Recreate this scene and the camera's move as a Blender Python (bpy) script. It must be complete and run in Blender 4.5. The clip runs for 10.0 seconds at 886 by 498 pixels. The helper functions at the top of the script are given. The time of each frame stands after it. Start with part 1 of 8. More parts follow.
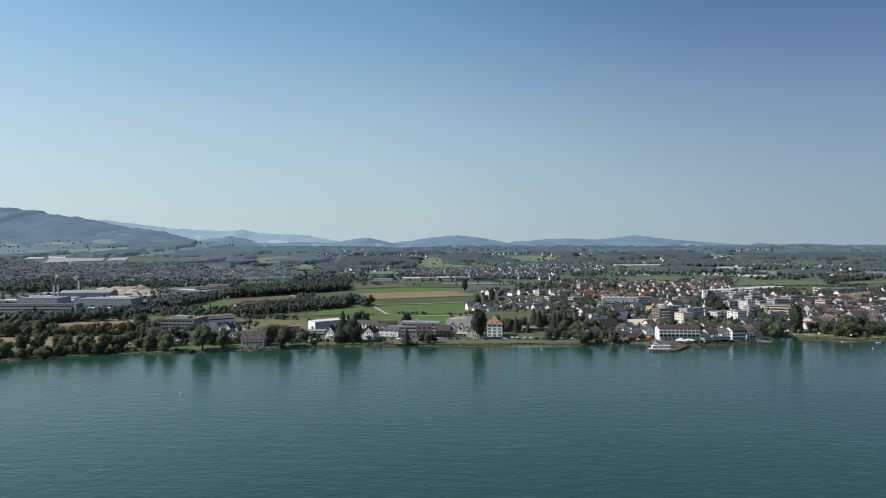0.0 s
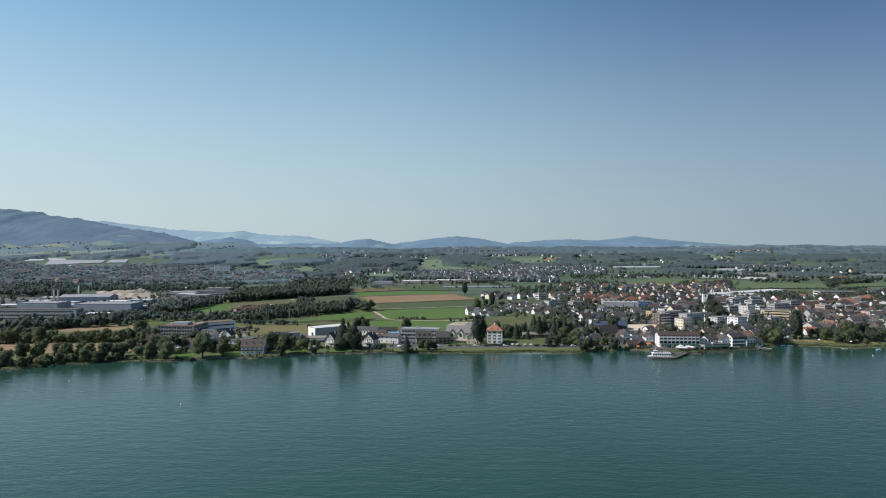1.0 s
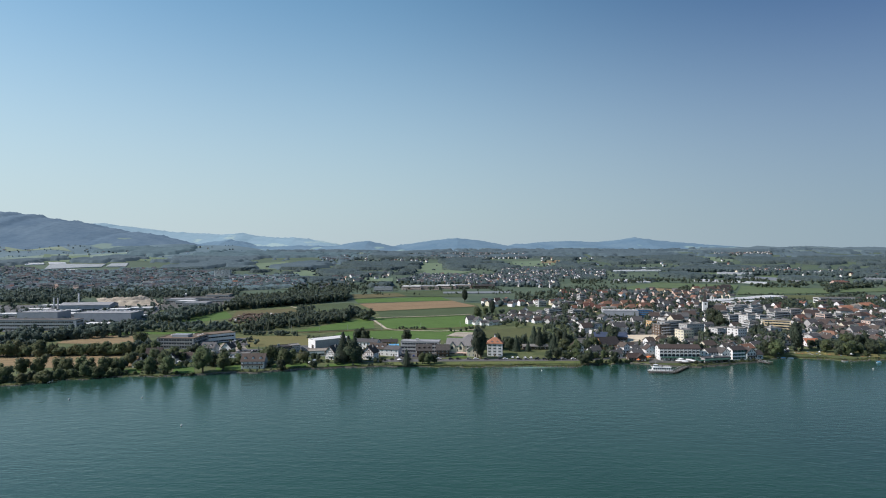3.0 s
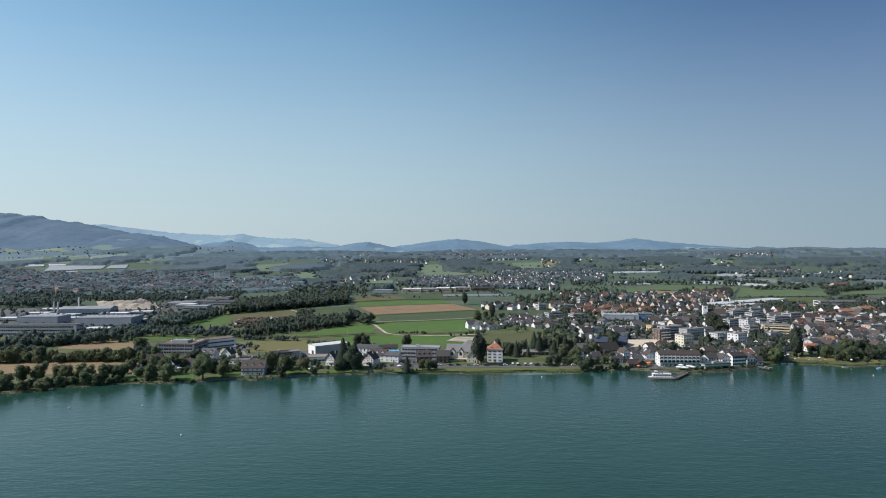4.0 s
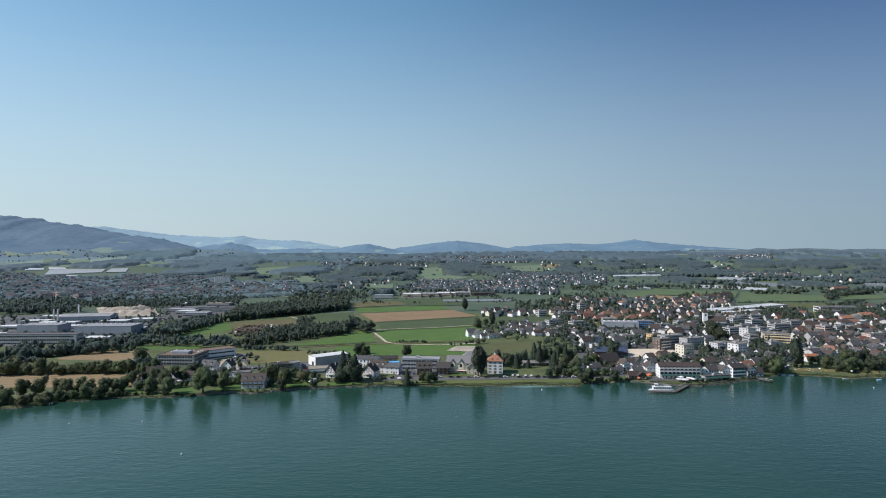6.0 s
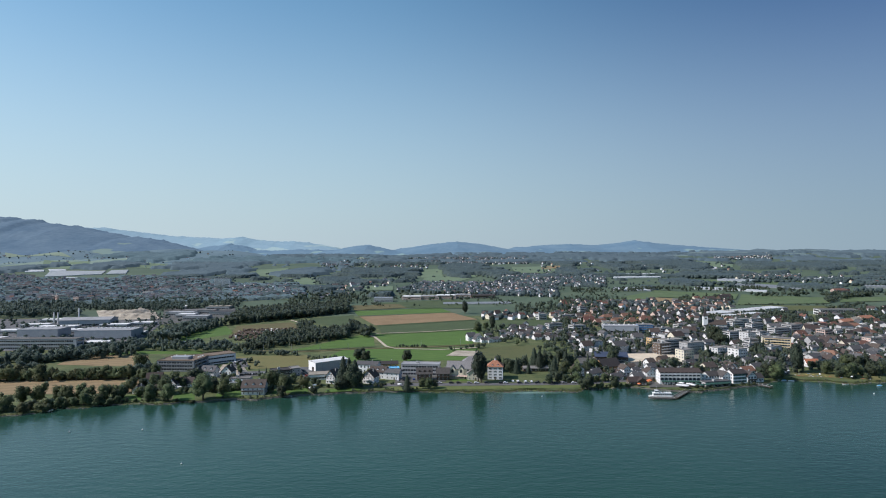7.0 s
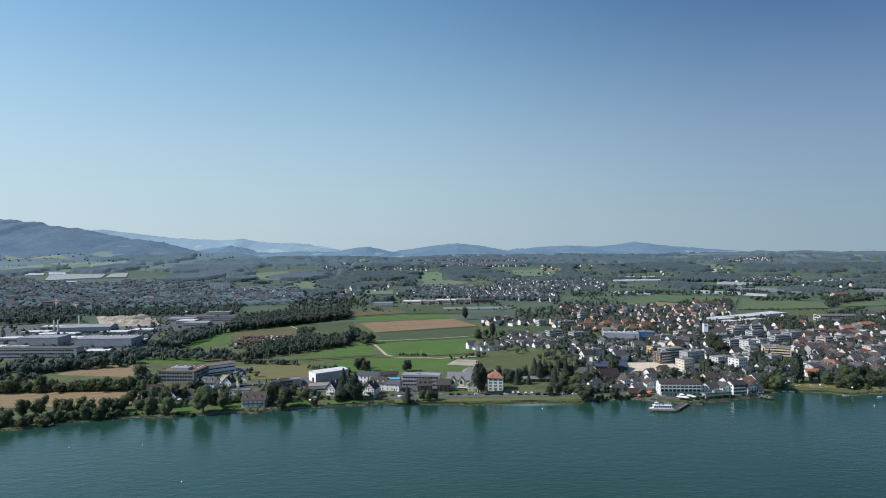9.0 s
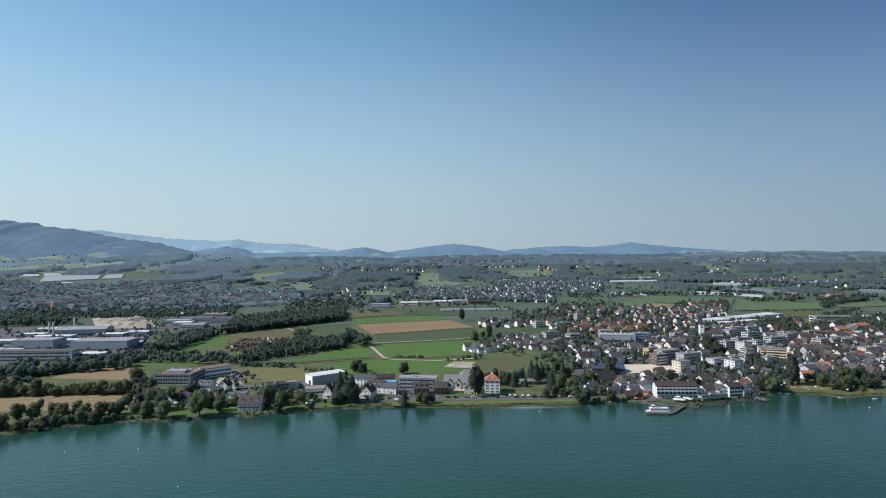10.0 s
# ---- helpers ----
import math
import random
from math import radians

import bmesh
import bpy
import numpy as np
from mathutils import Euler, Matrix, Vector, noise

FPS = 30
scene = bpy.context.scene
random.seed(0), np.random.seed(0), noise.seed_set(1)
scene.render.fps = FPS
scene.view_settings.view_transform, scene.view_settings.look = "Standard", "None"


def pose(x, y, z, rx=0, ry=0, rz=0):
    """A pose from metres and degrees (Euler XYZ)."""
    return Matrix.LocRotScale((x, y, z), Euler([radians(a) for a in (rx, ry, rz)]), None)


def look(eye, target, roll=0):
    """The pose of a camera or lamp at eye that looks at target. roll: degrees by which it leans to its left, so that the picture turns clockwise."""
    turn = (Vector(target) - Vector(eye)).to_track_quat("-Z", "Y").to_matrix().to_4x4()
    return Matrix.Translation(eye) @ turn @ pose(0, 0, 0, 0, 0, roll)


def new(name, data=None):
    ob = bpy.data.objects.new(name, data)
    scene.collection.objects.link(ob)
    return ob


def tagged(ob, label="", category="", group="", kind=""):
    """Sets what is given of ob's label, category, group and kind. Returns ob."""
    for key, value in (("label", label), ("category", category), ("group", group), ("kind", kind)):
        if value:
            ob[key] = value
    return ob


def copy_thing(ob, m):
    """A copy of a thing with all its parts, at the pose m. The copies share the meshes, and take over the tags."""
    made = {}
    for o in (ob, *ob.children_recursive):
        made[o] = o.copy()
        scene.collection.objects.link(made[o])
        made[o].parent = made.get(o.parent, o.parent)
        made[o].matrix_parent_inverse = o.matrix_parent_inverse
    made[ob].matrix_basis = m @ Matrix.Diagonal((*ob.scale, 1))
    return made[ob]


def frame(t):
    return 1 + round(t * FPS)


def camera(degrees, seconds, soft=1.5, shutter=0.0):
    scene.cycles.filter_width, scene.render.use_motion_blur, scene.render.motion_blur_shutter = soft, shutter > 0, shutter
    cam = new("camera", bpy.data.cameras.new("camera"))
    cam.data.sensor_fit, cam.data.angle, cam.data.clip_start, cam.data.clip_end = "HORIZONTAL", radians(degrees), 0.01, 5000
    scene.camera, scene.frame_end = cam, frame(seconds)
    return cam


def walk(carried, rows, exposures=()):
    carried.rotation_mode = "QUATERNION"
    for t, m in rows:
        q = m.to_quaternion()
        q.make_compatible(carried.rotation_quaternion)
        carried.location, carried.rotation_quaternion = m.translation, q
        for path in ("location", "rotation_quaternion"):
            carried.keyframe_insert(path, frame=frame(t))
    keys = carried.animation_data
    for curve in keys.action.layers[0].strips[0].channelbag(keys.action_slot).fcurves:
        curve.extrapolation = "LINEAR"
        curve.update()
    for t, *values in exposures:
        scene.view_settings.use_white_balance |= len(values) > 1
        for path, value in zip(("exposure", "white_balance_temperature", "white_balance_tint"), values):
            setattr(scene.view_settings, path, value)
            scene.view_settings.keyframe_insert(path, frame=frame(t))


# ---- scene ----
# ---- camera ----
cam = camera(74.0, 10.0, soft=1.0)
CLIMB = ((0.0, 78.30, 0), (0.5, 81.19, 0), (1.0, 83.98, 0), (1.5, 86.91, 0), (2.0, 89.60, 0), (2.5, 92.27, 0), (4.0, 99.93, 0), (4.5, 102.38, 0), (5.0, 104.83, 0), (5.5, 107.34, 0), (7.0, 114.61, 0), (7.5, 117.04, 0), (8.0, 119.39, 0), (8.5, 121.79, 0), (9.0, 124.10, 0), (9.5, 125.83, 0), (10.0, 126.27, -0.32))
walk(cam, [(t, pose(0, 0, z, 90.138 + 0.024 * t, 0.037 + 0.038 * t, yaw)) for t, z, yaw in CLIMB], [(0.0, 0.06, 6880, 17), (10.0, 0.04, 6460, 17)])

# ---- sky and sun ----
SUN_TO = Vector((-0.955, -0.17, 0.82)).normalized()
world = bpy.data.worlds.new("sky")
scene.world = world
world.use_nodes = True
wn, wl = world.node_tree.nodes, world.node_tree.links
sky = wn.new("ShaderNodeTexSky")
sky.sky_type, sky.sun_disc = "NISHITA", False
sky.sun_elevation = math.asin(SUN_TO.z)
sky.sun_rotation = math.atan2(SUN_TO.x, SUN_TO.y)
sky.altitude, sky.air_density, sky.dust_density, sky.ozone_density = 400, 1.0, 0.6, 2.0
# summer haze: the sky pales to a soft blue white towards the horizon, more so on the sun's side
co = wn.new("ShaderNodeTexCoord")
sep = wn.new("ShaderNodeSeparateXYZ")
wl.new(co.outputs["Generated"], sep.inputs[0])
low = wn.new("ShaderNodeMapRange")
low.interpolation_type = "SMOOTHERSTEP"
low.inputs["From Min"].default_value, low.inputs["From Max"].default_value = 0.55, -0.12
low.inputs["To Min"].default_value, low.inputs["To Max"].default_value = 0.0, 1.0
wl.new(sep.outputs["Z"], low.inputs["Value"])
side = wn.new("ShaderNodeMapRange")
side.inputs["From Min"].default_value, side.inputs["From Max"].default_value = 0.9, -0.9
side.inputs["To Min"].default_value, side.inputs["To Max"].default_value = 0.0, 1.0
wl.new(sep.outputs["X"], side.inputs["Value"])
haze = wn.new("ShaderNodeMix")
haze.data_type = "RGBA"
haze.inputs["A"].default_value, haze.inputs["B"].default_value = (2.28, 3.42, 4.15, 1), (5.6, 6.95, 7.45, 1)
wl.new(side.outputs[0], haze.inputs["Factor"])
tint = wn.new("ShaderNodeMix")
tint.data_type, tint.blend_type = "RGBA", "MULTIPLY"
tint.inputs["Factor"].default_value = 1.0
lean = wn.new("ShaderNodeMix")
lean.data_type = "RGBA"
lean.inputs["A"].default_value, lean.inputs["B"].default_value = (0.17, 0.43, 0.7, 1), (0.92, 1.45, 1.42, 1)
turn = wn.new("ShaderNodeMapRange")
turn.interpolation_type = "SMOOTHSTEP"
turn.inputs["From Min"].default_value, turn.inputs["From Max"].default_value = 0.7, -0.22
wl.new(sep.outputs["X"], turn.inputs["Value"])
wl.new(turn.outputs[0], lean.inputs["Factor"])
wl.new(lean.outputs["Result"], tint.inputs["B"])
wl.new(sky.outputs[0], tint.inputs["A"])
both = wn.new("ShaderNodeMix")
both.data_type = "RGBA"
wl.new(low.outputs[0], both.inputs["Factor"])
wl.new(tint.outputs["Result"], both.inputs["A"])
wl.new(haze.outputs["Result"], both.inputs["B"])
wn["Background"].inputs["Strength"].default_value = 0.1
wl.new(both.outputs["Result"], wn["Background"].inputs["Color"])
sun = new("sun", bpy.data.lights.new("sun", "SUN"))
sun.data.energy, sun.data.angle, sun.data.color = 4.2, radians(0.6), (1.0, 0.955, 0.915)
sun.matrix_world = look((0, 0, 900), Vector((0, 0, 900)) - SUN_TO)


# ---- materials ----
def material(name, colors, scale=1.0, rough=0.85, bump=0.0, bump_scale=None, per_object=0.0, per_island=0.0, metal=0.0, fine=None, spec=0.3, sheen=0.0, rows=0.0, thin=0.0):
    """Noise between two or three colours at two sizes (metres), with relief and a tint that differs from piece to piece."""
    m = bpy.data.materials.new(name)
    m.use_nodes = True
    n, l = m.node_tree.nodes, m.node_tree.links
    b = n["Principled BSDF"]
    b.inputs["Roughness"].default_value, b.inputs["Metallic"].default_value = rough, metal
    b.inputs["Specular IOR Level"].default_value = spec
    # bluish sheen imitates a veil of haze on foliage and far land
    b.inputs["Sheen Weight"].default_value, b.inputs["Sheen Roughness"].default_value, b.inputs["Sheen Tint"].default_value = sheen, 0.45, (0.6, 0.84, 1, 1)
    co = n.new("ShaderNodeNewGeometry")
    no = n.new("ShaderNodeTexNoise")
    no.inputs["Scale"].default_value, no.inputs["Detail"].default_value, no.inputs["Roughness"].default_value = 1 / scale, 4, 0.6
    l.new(co.outputs["Position"], no.inputs["Vector"])
    fi = n.new("ShaderNodeTexNoise")
    fi.inputs["Scale"].default_value, fi.inputs["Detail"].default_value = 1 / (fine or scale / 7), 3
    l.new(co.outputs["Position"], fi.inputs["Vector"])
    mx = n.new("ShaderNodeMath")
    mx.operation = "MULTIPLY_ADD"
    mx.inputs[1].default_value = 0.45
    l.new(fi.outputs["Fac"], mx.inputs[0])
    l.new(no.outputs["Fac"], mx.inputs[2])
    ra = n.new("ShaderNodeValToRGB")
    e = ra.color_ramp.elements
    e[0].position, e[1].position = 0.5, 0.95
    e[0].color, e[1].color = (*colors[0], 1), (*colors[-1], 1)
    if len(colors) > 2:
        e.new(0.72).color = (*colors[1], 1)
    l.new(mx.outputs[0], ra.inputs["Fac"])
    out = ra.outputs["Color"]
    if per_object or per_island:
        h = n.new("ShaderNodeHueSaturation")
        mr = n.new("ShaderNodeMapRange")
        k = per_object or per_island
        mr.inputs["To Min"].default_value, mr.inputs["To Max"].default_value = 1 - k, 1 + k
        src = n.new("ShaderNodeObjectInfo").outputs["Random"] if per_object else co.outputs["Random Per Island"]
        l.new(src, mr.inputs["Value"])
        l.new(mr.outputs[0], h.inputs["Value"])
        mh = n.new("ShaderNodeMapRange")
        mh.inputs["To Min"].default_value, mh.inputs["To Max"].default_value = 0.5 - k * 0.06, 0.5 + k * 0.06
        l.new(src, mh.inputs["Value"])
        l.new(mh.outputs[0], h.inputs["Hue"])
        l.new(out, h.inputs["Color"])
        out = h.outputs["Color"]
    if rows:
        # tramlines and drill rows along the fields
        mp = n.new("ShaderNodeMapping")
        mp.inputs["Rotation"].default_value = (0, 0, -0.297)
        l.new(co.outputs["Position"], mp.inputs["Vector"])
        mul = out
        for k, (gap, deep) in enumerate(((11.0, rows), (4.3, rows * 0.6))):
            wv = n.new("ShaderNodeTexWave")
            wv.bands_direction = "Y"
            wv.inputs["Scale"].default_value, wv.inputs["Distortion"].default_value, wv.inputs["Detail"].default_value, wv.inputs["Detail Scale"].default_value = 0.314 / gap, 1.5, 2, 0.4
            l.new(mp.outputs[0], wv.inputs["Vector"])
            hv = n.new("ShaderNodeHueSaturation")
            rg = n.new("ShaderNodeMapRange")
            rg.inputs["To Min"].default_value, rg.inputs["To Max"].default_value = 1 - deep, 1 + deep
            l.new(wv.outputs["Fac"], rg.inputs["Value"])
            l.new(rg.outputs[0], hv.inputs["Value"])
            l.new(mul, hv.inputs["Color"])
            mul = hv.outputs["Color"]
        out = mul
    l.new(out, b.inputs["Base Color"])
    if bump:
        bn = n.new("ShaderNodeTexNoise")
        bn.inputs["Scale"].default_value, bn.inputs["Detail"].default_value = 1 / (bump_scale or scale / 5), 4
        l.new(co.outputs["Position"], bn.inputs["Vector"])
        bu = n.new("ShaderNodeBump")
        bu.inputs["Strength"].default_value, bu.inputs["Distance"].default_value = 1.0, bump
        l.new(bn.outputs["Fac"], bu.inputs["Height"])
        l.new(bu.outputs["Normal"], b.inputs["Normal"])
    if thin:
        # leaves let part of the light through
        tr = n.new("ShaderNodeBsdfTranslucent")
        l.new(out, tr.inputs["Color"])
        ms = n.new("ShaderNodeMixShader")
        ms.inputs["Fac"].default_value = thin
        l.new(b.outputs[0], ms.inputs[1])
        l.new(tr.outputs[0], ms.inputs[2])
        l.new(ms.outputs[0], n["Material Output"].inputs["Surface"])
    return m


LEAF = [material("leaf_green", ((0.078, 0.107, 0.052), (0.145, 0.174, 0.081)), 1.6, 0.65, per_object=0.25, spec=0.15, sheen=0.15, thin=0.4),
        material("leaf_olive", ((0.116, 0.136, 0.064), (0.196, 0.210, 0.102)), 1.6, 0.65, per_object=0.25, spec=0.15, sheen=0.15, thin=0.4),
        material("leaf_dark", ((0.052, 0.072, 0.046), (0.102, 0.125, 0.072)), 1.4, 0.65, per_object=0.25, spec=0.15, sheen=0.15, thin=0.4),
        material("needle", ((0.046, 0.068, 0.049), (0.090, 0.113, 0.075)), 1.2, 0.7, per_object=0.25, spec=0.15, sheen=0.15, thin=0.4)]
WOODS = material("woods", ((0.058, 0.081, 0.054), (0.116, 0.142, 0.090)), 3.0, 0.65, per_island=0.2, spec=0.15, sheen=0.2, thin=0.4)
# woods on the left: haze is put into the leaf colour, lighter and bluer
WOODS_HAZE = material("haze_tinted_woods", ((0.074, 0.107, 0.08), (0.134, 0.172, 0.128)), 3.0, 0.7, per_island=0.2, spec=0.15, sheen=0.28, thin=0.4)
# far woods and far gardens: blue haze of distance mixed into the base colours
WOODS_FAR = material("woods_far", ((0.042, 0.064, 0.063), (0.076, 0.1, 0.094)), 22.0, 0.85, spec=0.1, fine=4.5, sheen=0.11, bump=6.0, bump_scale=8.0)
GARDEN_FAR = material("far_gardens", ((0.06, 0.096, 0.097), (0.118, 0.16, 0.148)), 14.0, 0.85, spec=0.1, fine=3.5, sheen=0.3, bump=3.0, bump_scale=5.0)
BARK = material("bark", ((0.06, 0.045, 0.03), (0.14, 0.11, 0.08)), 0.5, 0.9, bump=0.05)
GRASS = material("grass", ((0.062, 0.085, 0.036), (0.1, 0.125, 0.048), (0.15, 0.155, 0.072)), 16, 0.9, bump=0.15, bump_scale=0.8)
CROP_GREEN = material("crop_green", ((0.072, 0.137, 0.029), (0.094, 0.168, 0.037)), 22, 0.9, bump=0.2, bump_scale=1.0, rows=0.05)
CROP_DARK = material("crop_dark", ((0.06, 0.086, 0.038), (0.08, 0.108, 0.046)), 22, 0.9, bump=0.2, bump_scale=1.0, rows=0.08)
MEADOW_DRY = material("meadow_dry", ((0.145, 0.134, 0.05), (0.176, 0.16, 0.062), (0.132, 0.142, 0.053)), 18, 0.9, bump=0.1, bump_scale=0.8)
MEADOW_OLIVE = material("meadow_olive", ((0.076, 0.087, 0.036), (0.11, 0.118, 0.046), (0.085, 0.102, 0.039)), 20, 0.9, bump=0.1, bump_scale=0.8, fine=1.6)
# paler than the near meadow: haze is in its colour
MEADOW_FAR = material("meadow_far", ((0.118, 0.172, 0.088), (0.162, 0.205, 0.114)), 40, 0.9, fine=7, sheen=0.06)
MEADOW_NEAR = material("meadow_near", ((0.076, 0.118, 0.042), (0.1, 0.142, 0.052), (0.12, 0.15, 0.066)), 30, 0.9, fine=6, sheen=0.04)
STUBBLE = material("stubble", ((0.225, 0.155, 0.083), (0.285, 0.205, 0.112), (0.21, 0.165, 0.08)), 20, 0.95, bump=0.12, bump_scale=0.7, rows=0.1)
SOIL = material("soil", ((0.225, 0.15, 0.08), (0.29, 0.2, 0.112)), 25, 0.95, bump=0.1, bump_scale=0.8, rows=0.12)
SOIL_OLIVE = material("soil_olive", ((0.11, 0.10, 0.045), (0.15, 0.13, 0.06)), 25, 0.95, rows=0.15)
GRAVEL = material("gravel", ((0.4, 0.34, 0.25), (0.56, 0.49, 0.38)), 12, 0.95, bump=0.05, fine=1.5)
BANK = material("bank_grass", ((0.075, 0.095, 0.035), (0.13, 0.14, 0.055), (0.17, 0.165, 0.08)), 7, 0.9)
VERGE = material("verge_grass", ((0.085, 0.12, 0.036), (0.12, 0.15, 0.048), (0.15, 0.16, 0.06)), 8, 0.9, bump=0.1, bump_scale=0.5)
ROOF_LIGHT = material("roof_light_grey", ((0.17, 0.165, 0.16), (0.26, 0.25, 0.245)), 1.2, 0.85, bump=0.06, bump_scale=0.3)
ROOF_BEIGE = material("roof_beige", ((0.25, 0.22, 0.175), (0.36, 0.32, 0.26)), 4, 0.9, fine=0.8)
ROOF_GRAVEL = material("roof_brown_gravel", ((0.15, 0.11, 0.08), (0.23, 0.175, 0.13)), 6, 0.95, fine=0.9)
SAND = material("pale_sand", ((0.6, 0.5, 0.36), (0.7, 0.6, 0.45)), 9, 0.95, fine=1.5)
DUST = material("dusty_ground", ((0.26, 0.22, 0.165), (0.5, 0.44, 0.35)), 14, 0.95, fine=2)
ASPHALT = material("asphalt", ((0.095, 0.095, 0.097), (0.165, 0.163, 0.16)), 9, 0.9, fine=1.0)
PAVING = material("paving", ((0.07, 0.072, 0.062), (0.15, 0.146, 0.137)), 9, 0.9, fine=1.2)
FAR_WALL = material("far_wall", ((0.7, 0.7, 0.7), (0.8, 0.8, 0.8)), 30, 0.9, per_island=0.2)
# far roofs are paler and bluer, with haze worked into their colours
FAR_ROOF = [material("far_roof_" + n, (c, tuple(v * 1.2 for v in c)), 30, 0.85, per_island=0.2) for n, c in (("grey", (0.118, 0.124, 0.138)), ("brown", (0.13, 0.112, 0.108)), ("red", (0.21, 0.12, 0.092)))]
WHITE = material("white_render", ((0.72, 0.72, 0.70), (0.82, 0.82, 0.80)), 3, 0.85, per_object=0.06)
OLD_WHITE = material("aged_white_render", ((0.6, 0.59, 0.575), (0.74, 0.73, 0.71)), 3, 0.85, per_object=0.12)
AGED_RENDER = material("aged_concrete_render", ((0.47, 0.47, 0.46), (0.6, 0.6, 0.585)), 3, 0.85, per_object=0.16, fine=0.5)
CREAM = material("cream_render", ((0.62, 0.57, 0.44), (0.72, 0.66, 0.52)), 3, 0.85, per_object=0.08)
APRICOT = material("apricot_render", ((0.66, 0.52, 0.3), (0.74, 0.6, 0.38)), 3, 0.85, per_object=0.06)
GREY_WALL = material("grey_render", ((0.36, 0.36, 0.36), (0.48, 0.48, 0.47)), 3, 0.85, per_object=0.1)
OCHRE = material("ochre_render", ((0.55, 0.33, 0.14), (0.66, 0.42, 0.2)), 3, 0.85, per_object=0.1)
ROSE = material("rose_render", ((0.52, 0.38, 0.32), (0.62, 0.47, 0.4)), 3, 0.85, per_object=0.1)
# dark bluish grey: the shade on the school's front is put into the colour
SCHOOL_WALL = material("shaded_school_wall", ((0.2, 0.215, 0.235), (0.29, 0.305, 0.325)), 3, 0.8)
CONCRETE = material("concrete", ((0.33, 0.33, 0.32), (0.45, 0.45, 0.43)), 4, 0.9)
TIMBER = material("timber", ((0.075, 0.052, 0.038), (0.14, 0.1, 0.072)), 0.8, 0.8)
ROOF_RED = material("roof_red", ((0.15, 0.075, 0.054), (0.24, 0.125, 0.09)), 1.2, 0.85, bump=0.06, bump_scale=0.3, per_object=0.2)
ROOF_TERRACOTTA = material("roof_terracotta", ((0.3, 0.135, 0.08), (0.42, 0.2, 0.125)), 1.2, 0.85, bump=0.06, bump_scale=0.3)
ROOF_ORANGE = material("roof_orange", ((0.36, 0.13, 0.07), (0.46, 0.18, 0.1)), 1.2, 0.85, bump=0.06, bump_scale=0.3)
ROOF_BROWN = material("roof_brown", ((0.056, 0.043, 0.038), (0.098, 0.076, 0.066)), 1.2, 0.85, bump=0.06, bump_scale=0.3, per_object=0.25)
ROOF_GREY = material("roof_grey", ((0.068, 0.067, 0.068), (0.118, 0.116, 0.116)), 1.2, 0.8, bump=0.06, bump_scale=0.3, per_object=0.2)
ROOF_DARK = material("roof_dark", ((0.05, 0.045, 0.042), (0.09, 0.08, 0.075)), 1.2, 0.8, bump=0.06, bump_scale=0.3, per_object=0.25)
ROOF_FLAT = material("roof_flat", ((0.15, 0.146, 0.135), (0.26, 0.25, 0.235)), 5, 0.9, per_object=0.25, spec=0.1, fine=0.9)
ROOF_PALE = material("roof_pale", ((0.60, 0.60, 0.58), (0.74, 0.74, 0.72)), 6, 0.9, per_object=0.08, spec=0.1, fine=1.2)
ROOF_HALL = material("roof_hall", ((0.26, 0.265, 0.27), (0.38, 0.385, 0.39)), 8, 0.85, spec=0.15, fine=1.2)
METAL_GREY = material("metal_cladding", ((0.30, 0.32, 0.34), (0.38, 0.40, 0.42)), 6, 0.55, per_object=0.08)
GLASS = material("window_glass", ((0.02, 0.025, 0.03), (0.045, 0.055, 0.065)), 2, 0.12, spec=0.6, per_object=0.3)
BLUE_PAINT = material("blue_paint", ((0.05, 0.22, 0.48), (0.08, 0.28, 0.55)), 3, 0.6)
LIGHT_BLUE = material("light_blue_sheet", ((0.12, 0.42, 0.66), (0.18, 0.5, 0.72)), 3, 0.6)
GREEN_AWNING = material("green_awning", ((0.02, 0.065, 0.052), (0.035, 0.09, 0.07)), 2, 0.8)
ORANGE = material("orange_cloth", ((0.62, 0.16, 0.06), (0.72, 0.22, 0.08)), 2, 0.8)
YELLOW = material("yellow_roof", ((0.6, 0.36, 0.05), (0.7, 0.44, 0.08)), 2, 0.8)
STONE = material("shore_stone", ((0.09, 0.085, 0.075), (0.19, 0.18, 0.16)), 1.2, 0.95, bump=0.2, bump_scale=0.6, per_object=0.2)
BOAT_WHITE = material("boat_paint", ((0.74, 0.74, 0.72), (0.8, 0.8, 0.78)), 2, 0.4)
NET = material("greenhouse_film", ((0.26, 0.285, 0.29), (0.42, 0.445, 0.45)), 14, 0.8, fine=3, spec=0.1)
FILM = material("white_film", ((0.38, 0.41, 0.42), (0.56, 0.58, 0.585)), 9, 0.8, fine=2, spec=0.1)
NET_DARK = material("hail_net", ((0.17, 0.19, 0.2), (0.25, 0.27, 0.28)), 8, 0.7)
CAR_PAINT = [material("car_" + n, (c, tuple(v * 1.15 for v in c)), 1, 0.3) for n, c in (("white", (0.7, 0.7, 0.7)), ("grey", (0.2, 0.2, 0.21)), ("black", (0.02, 0.02, 0.022)), ("red", (0.35, 0.03, 0.02)), ("blue", (0.03, 0.06, 0.2)))]


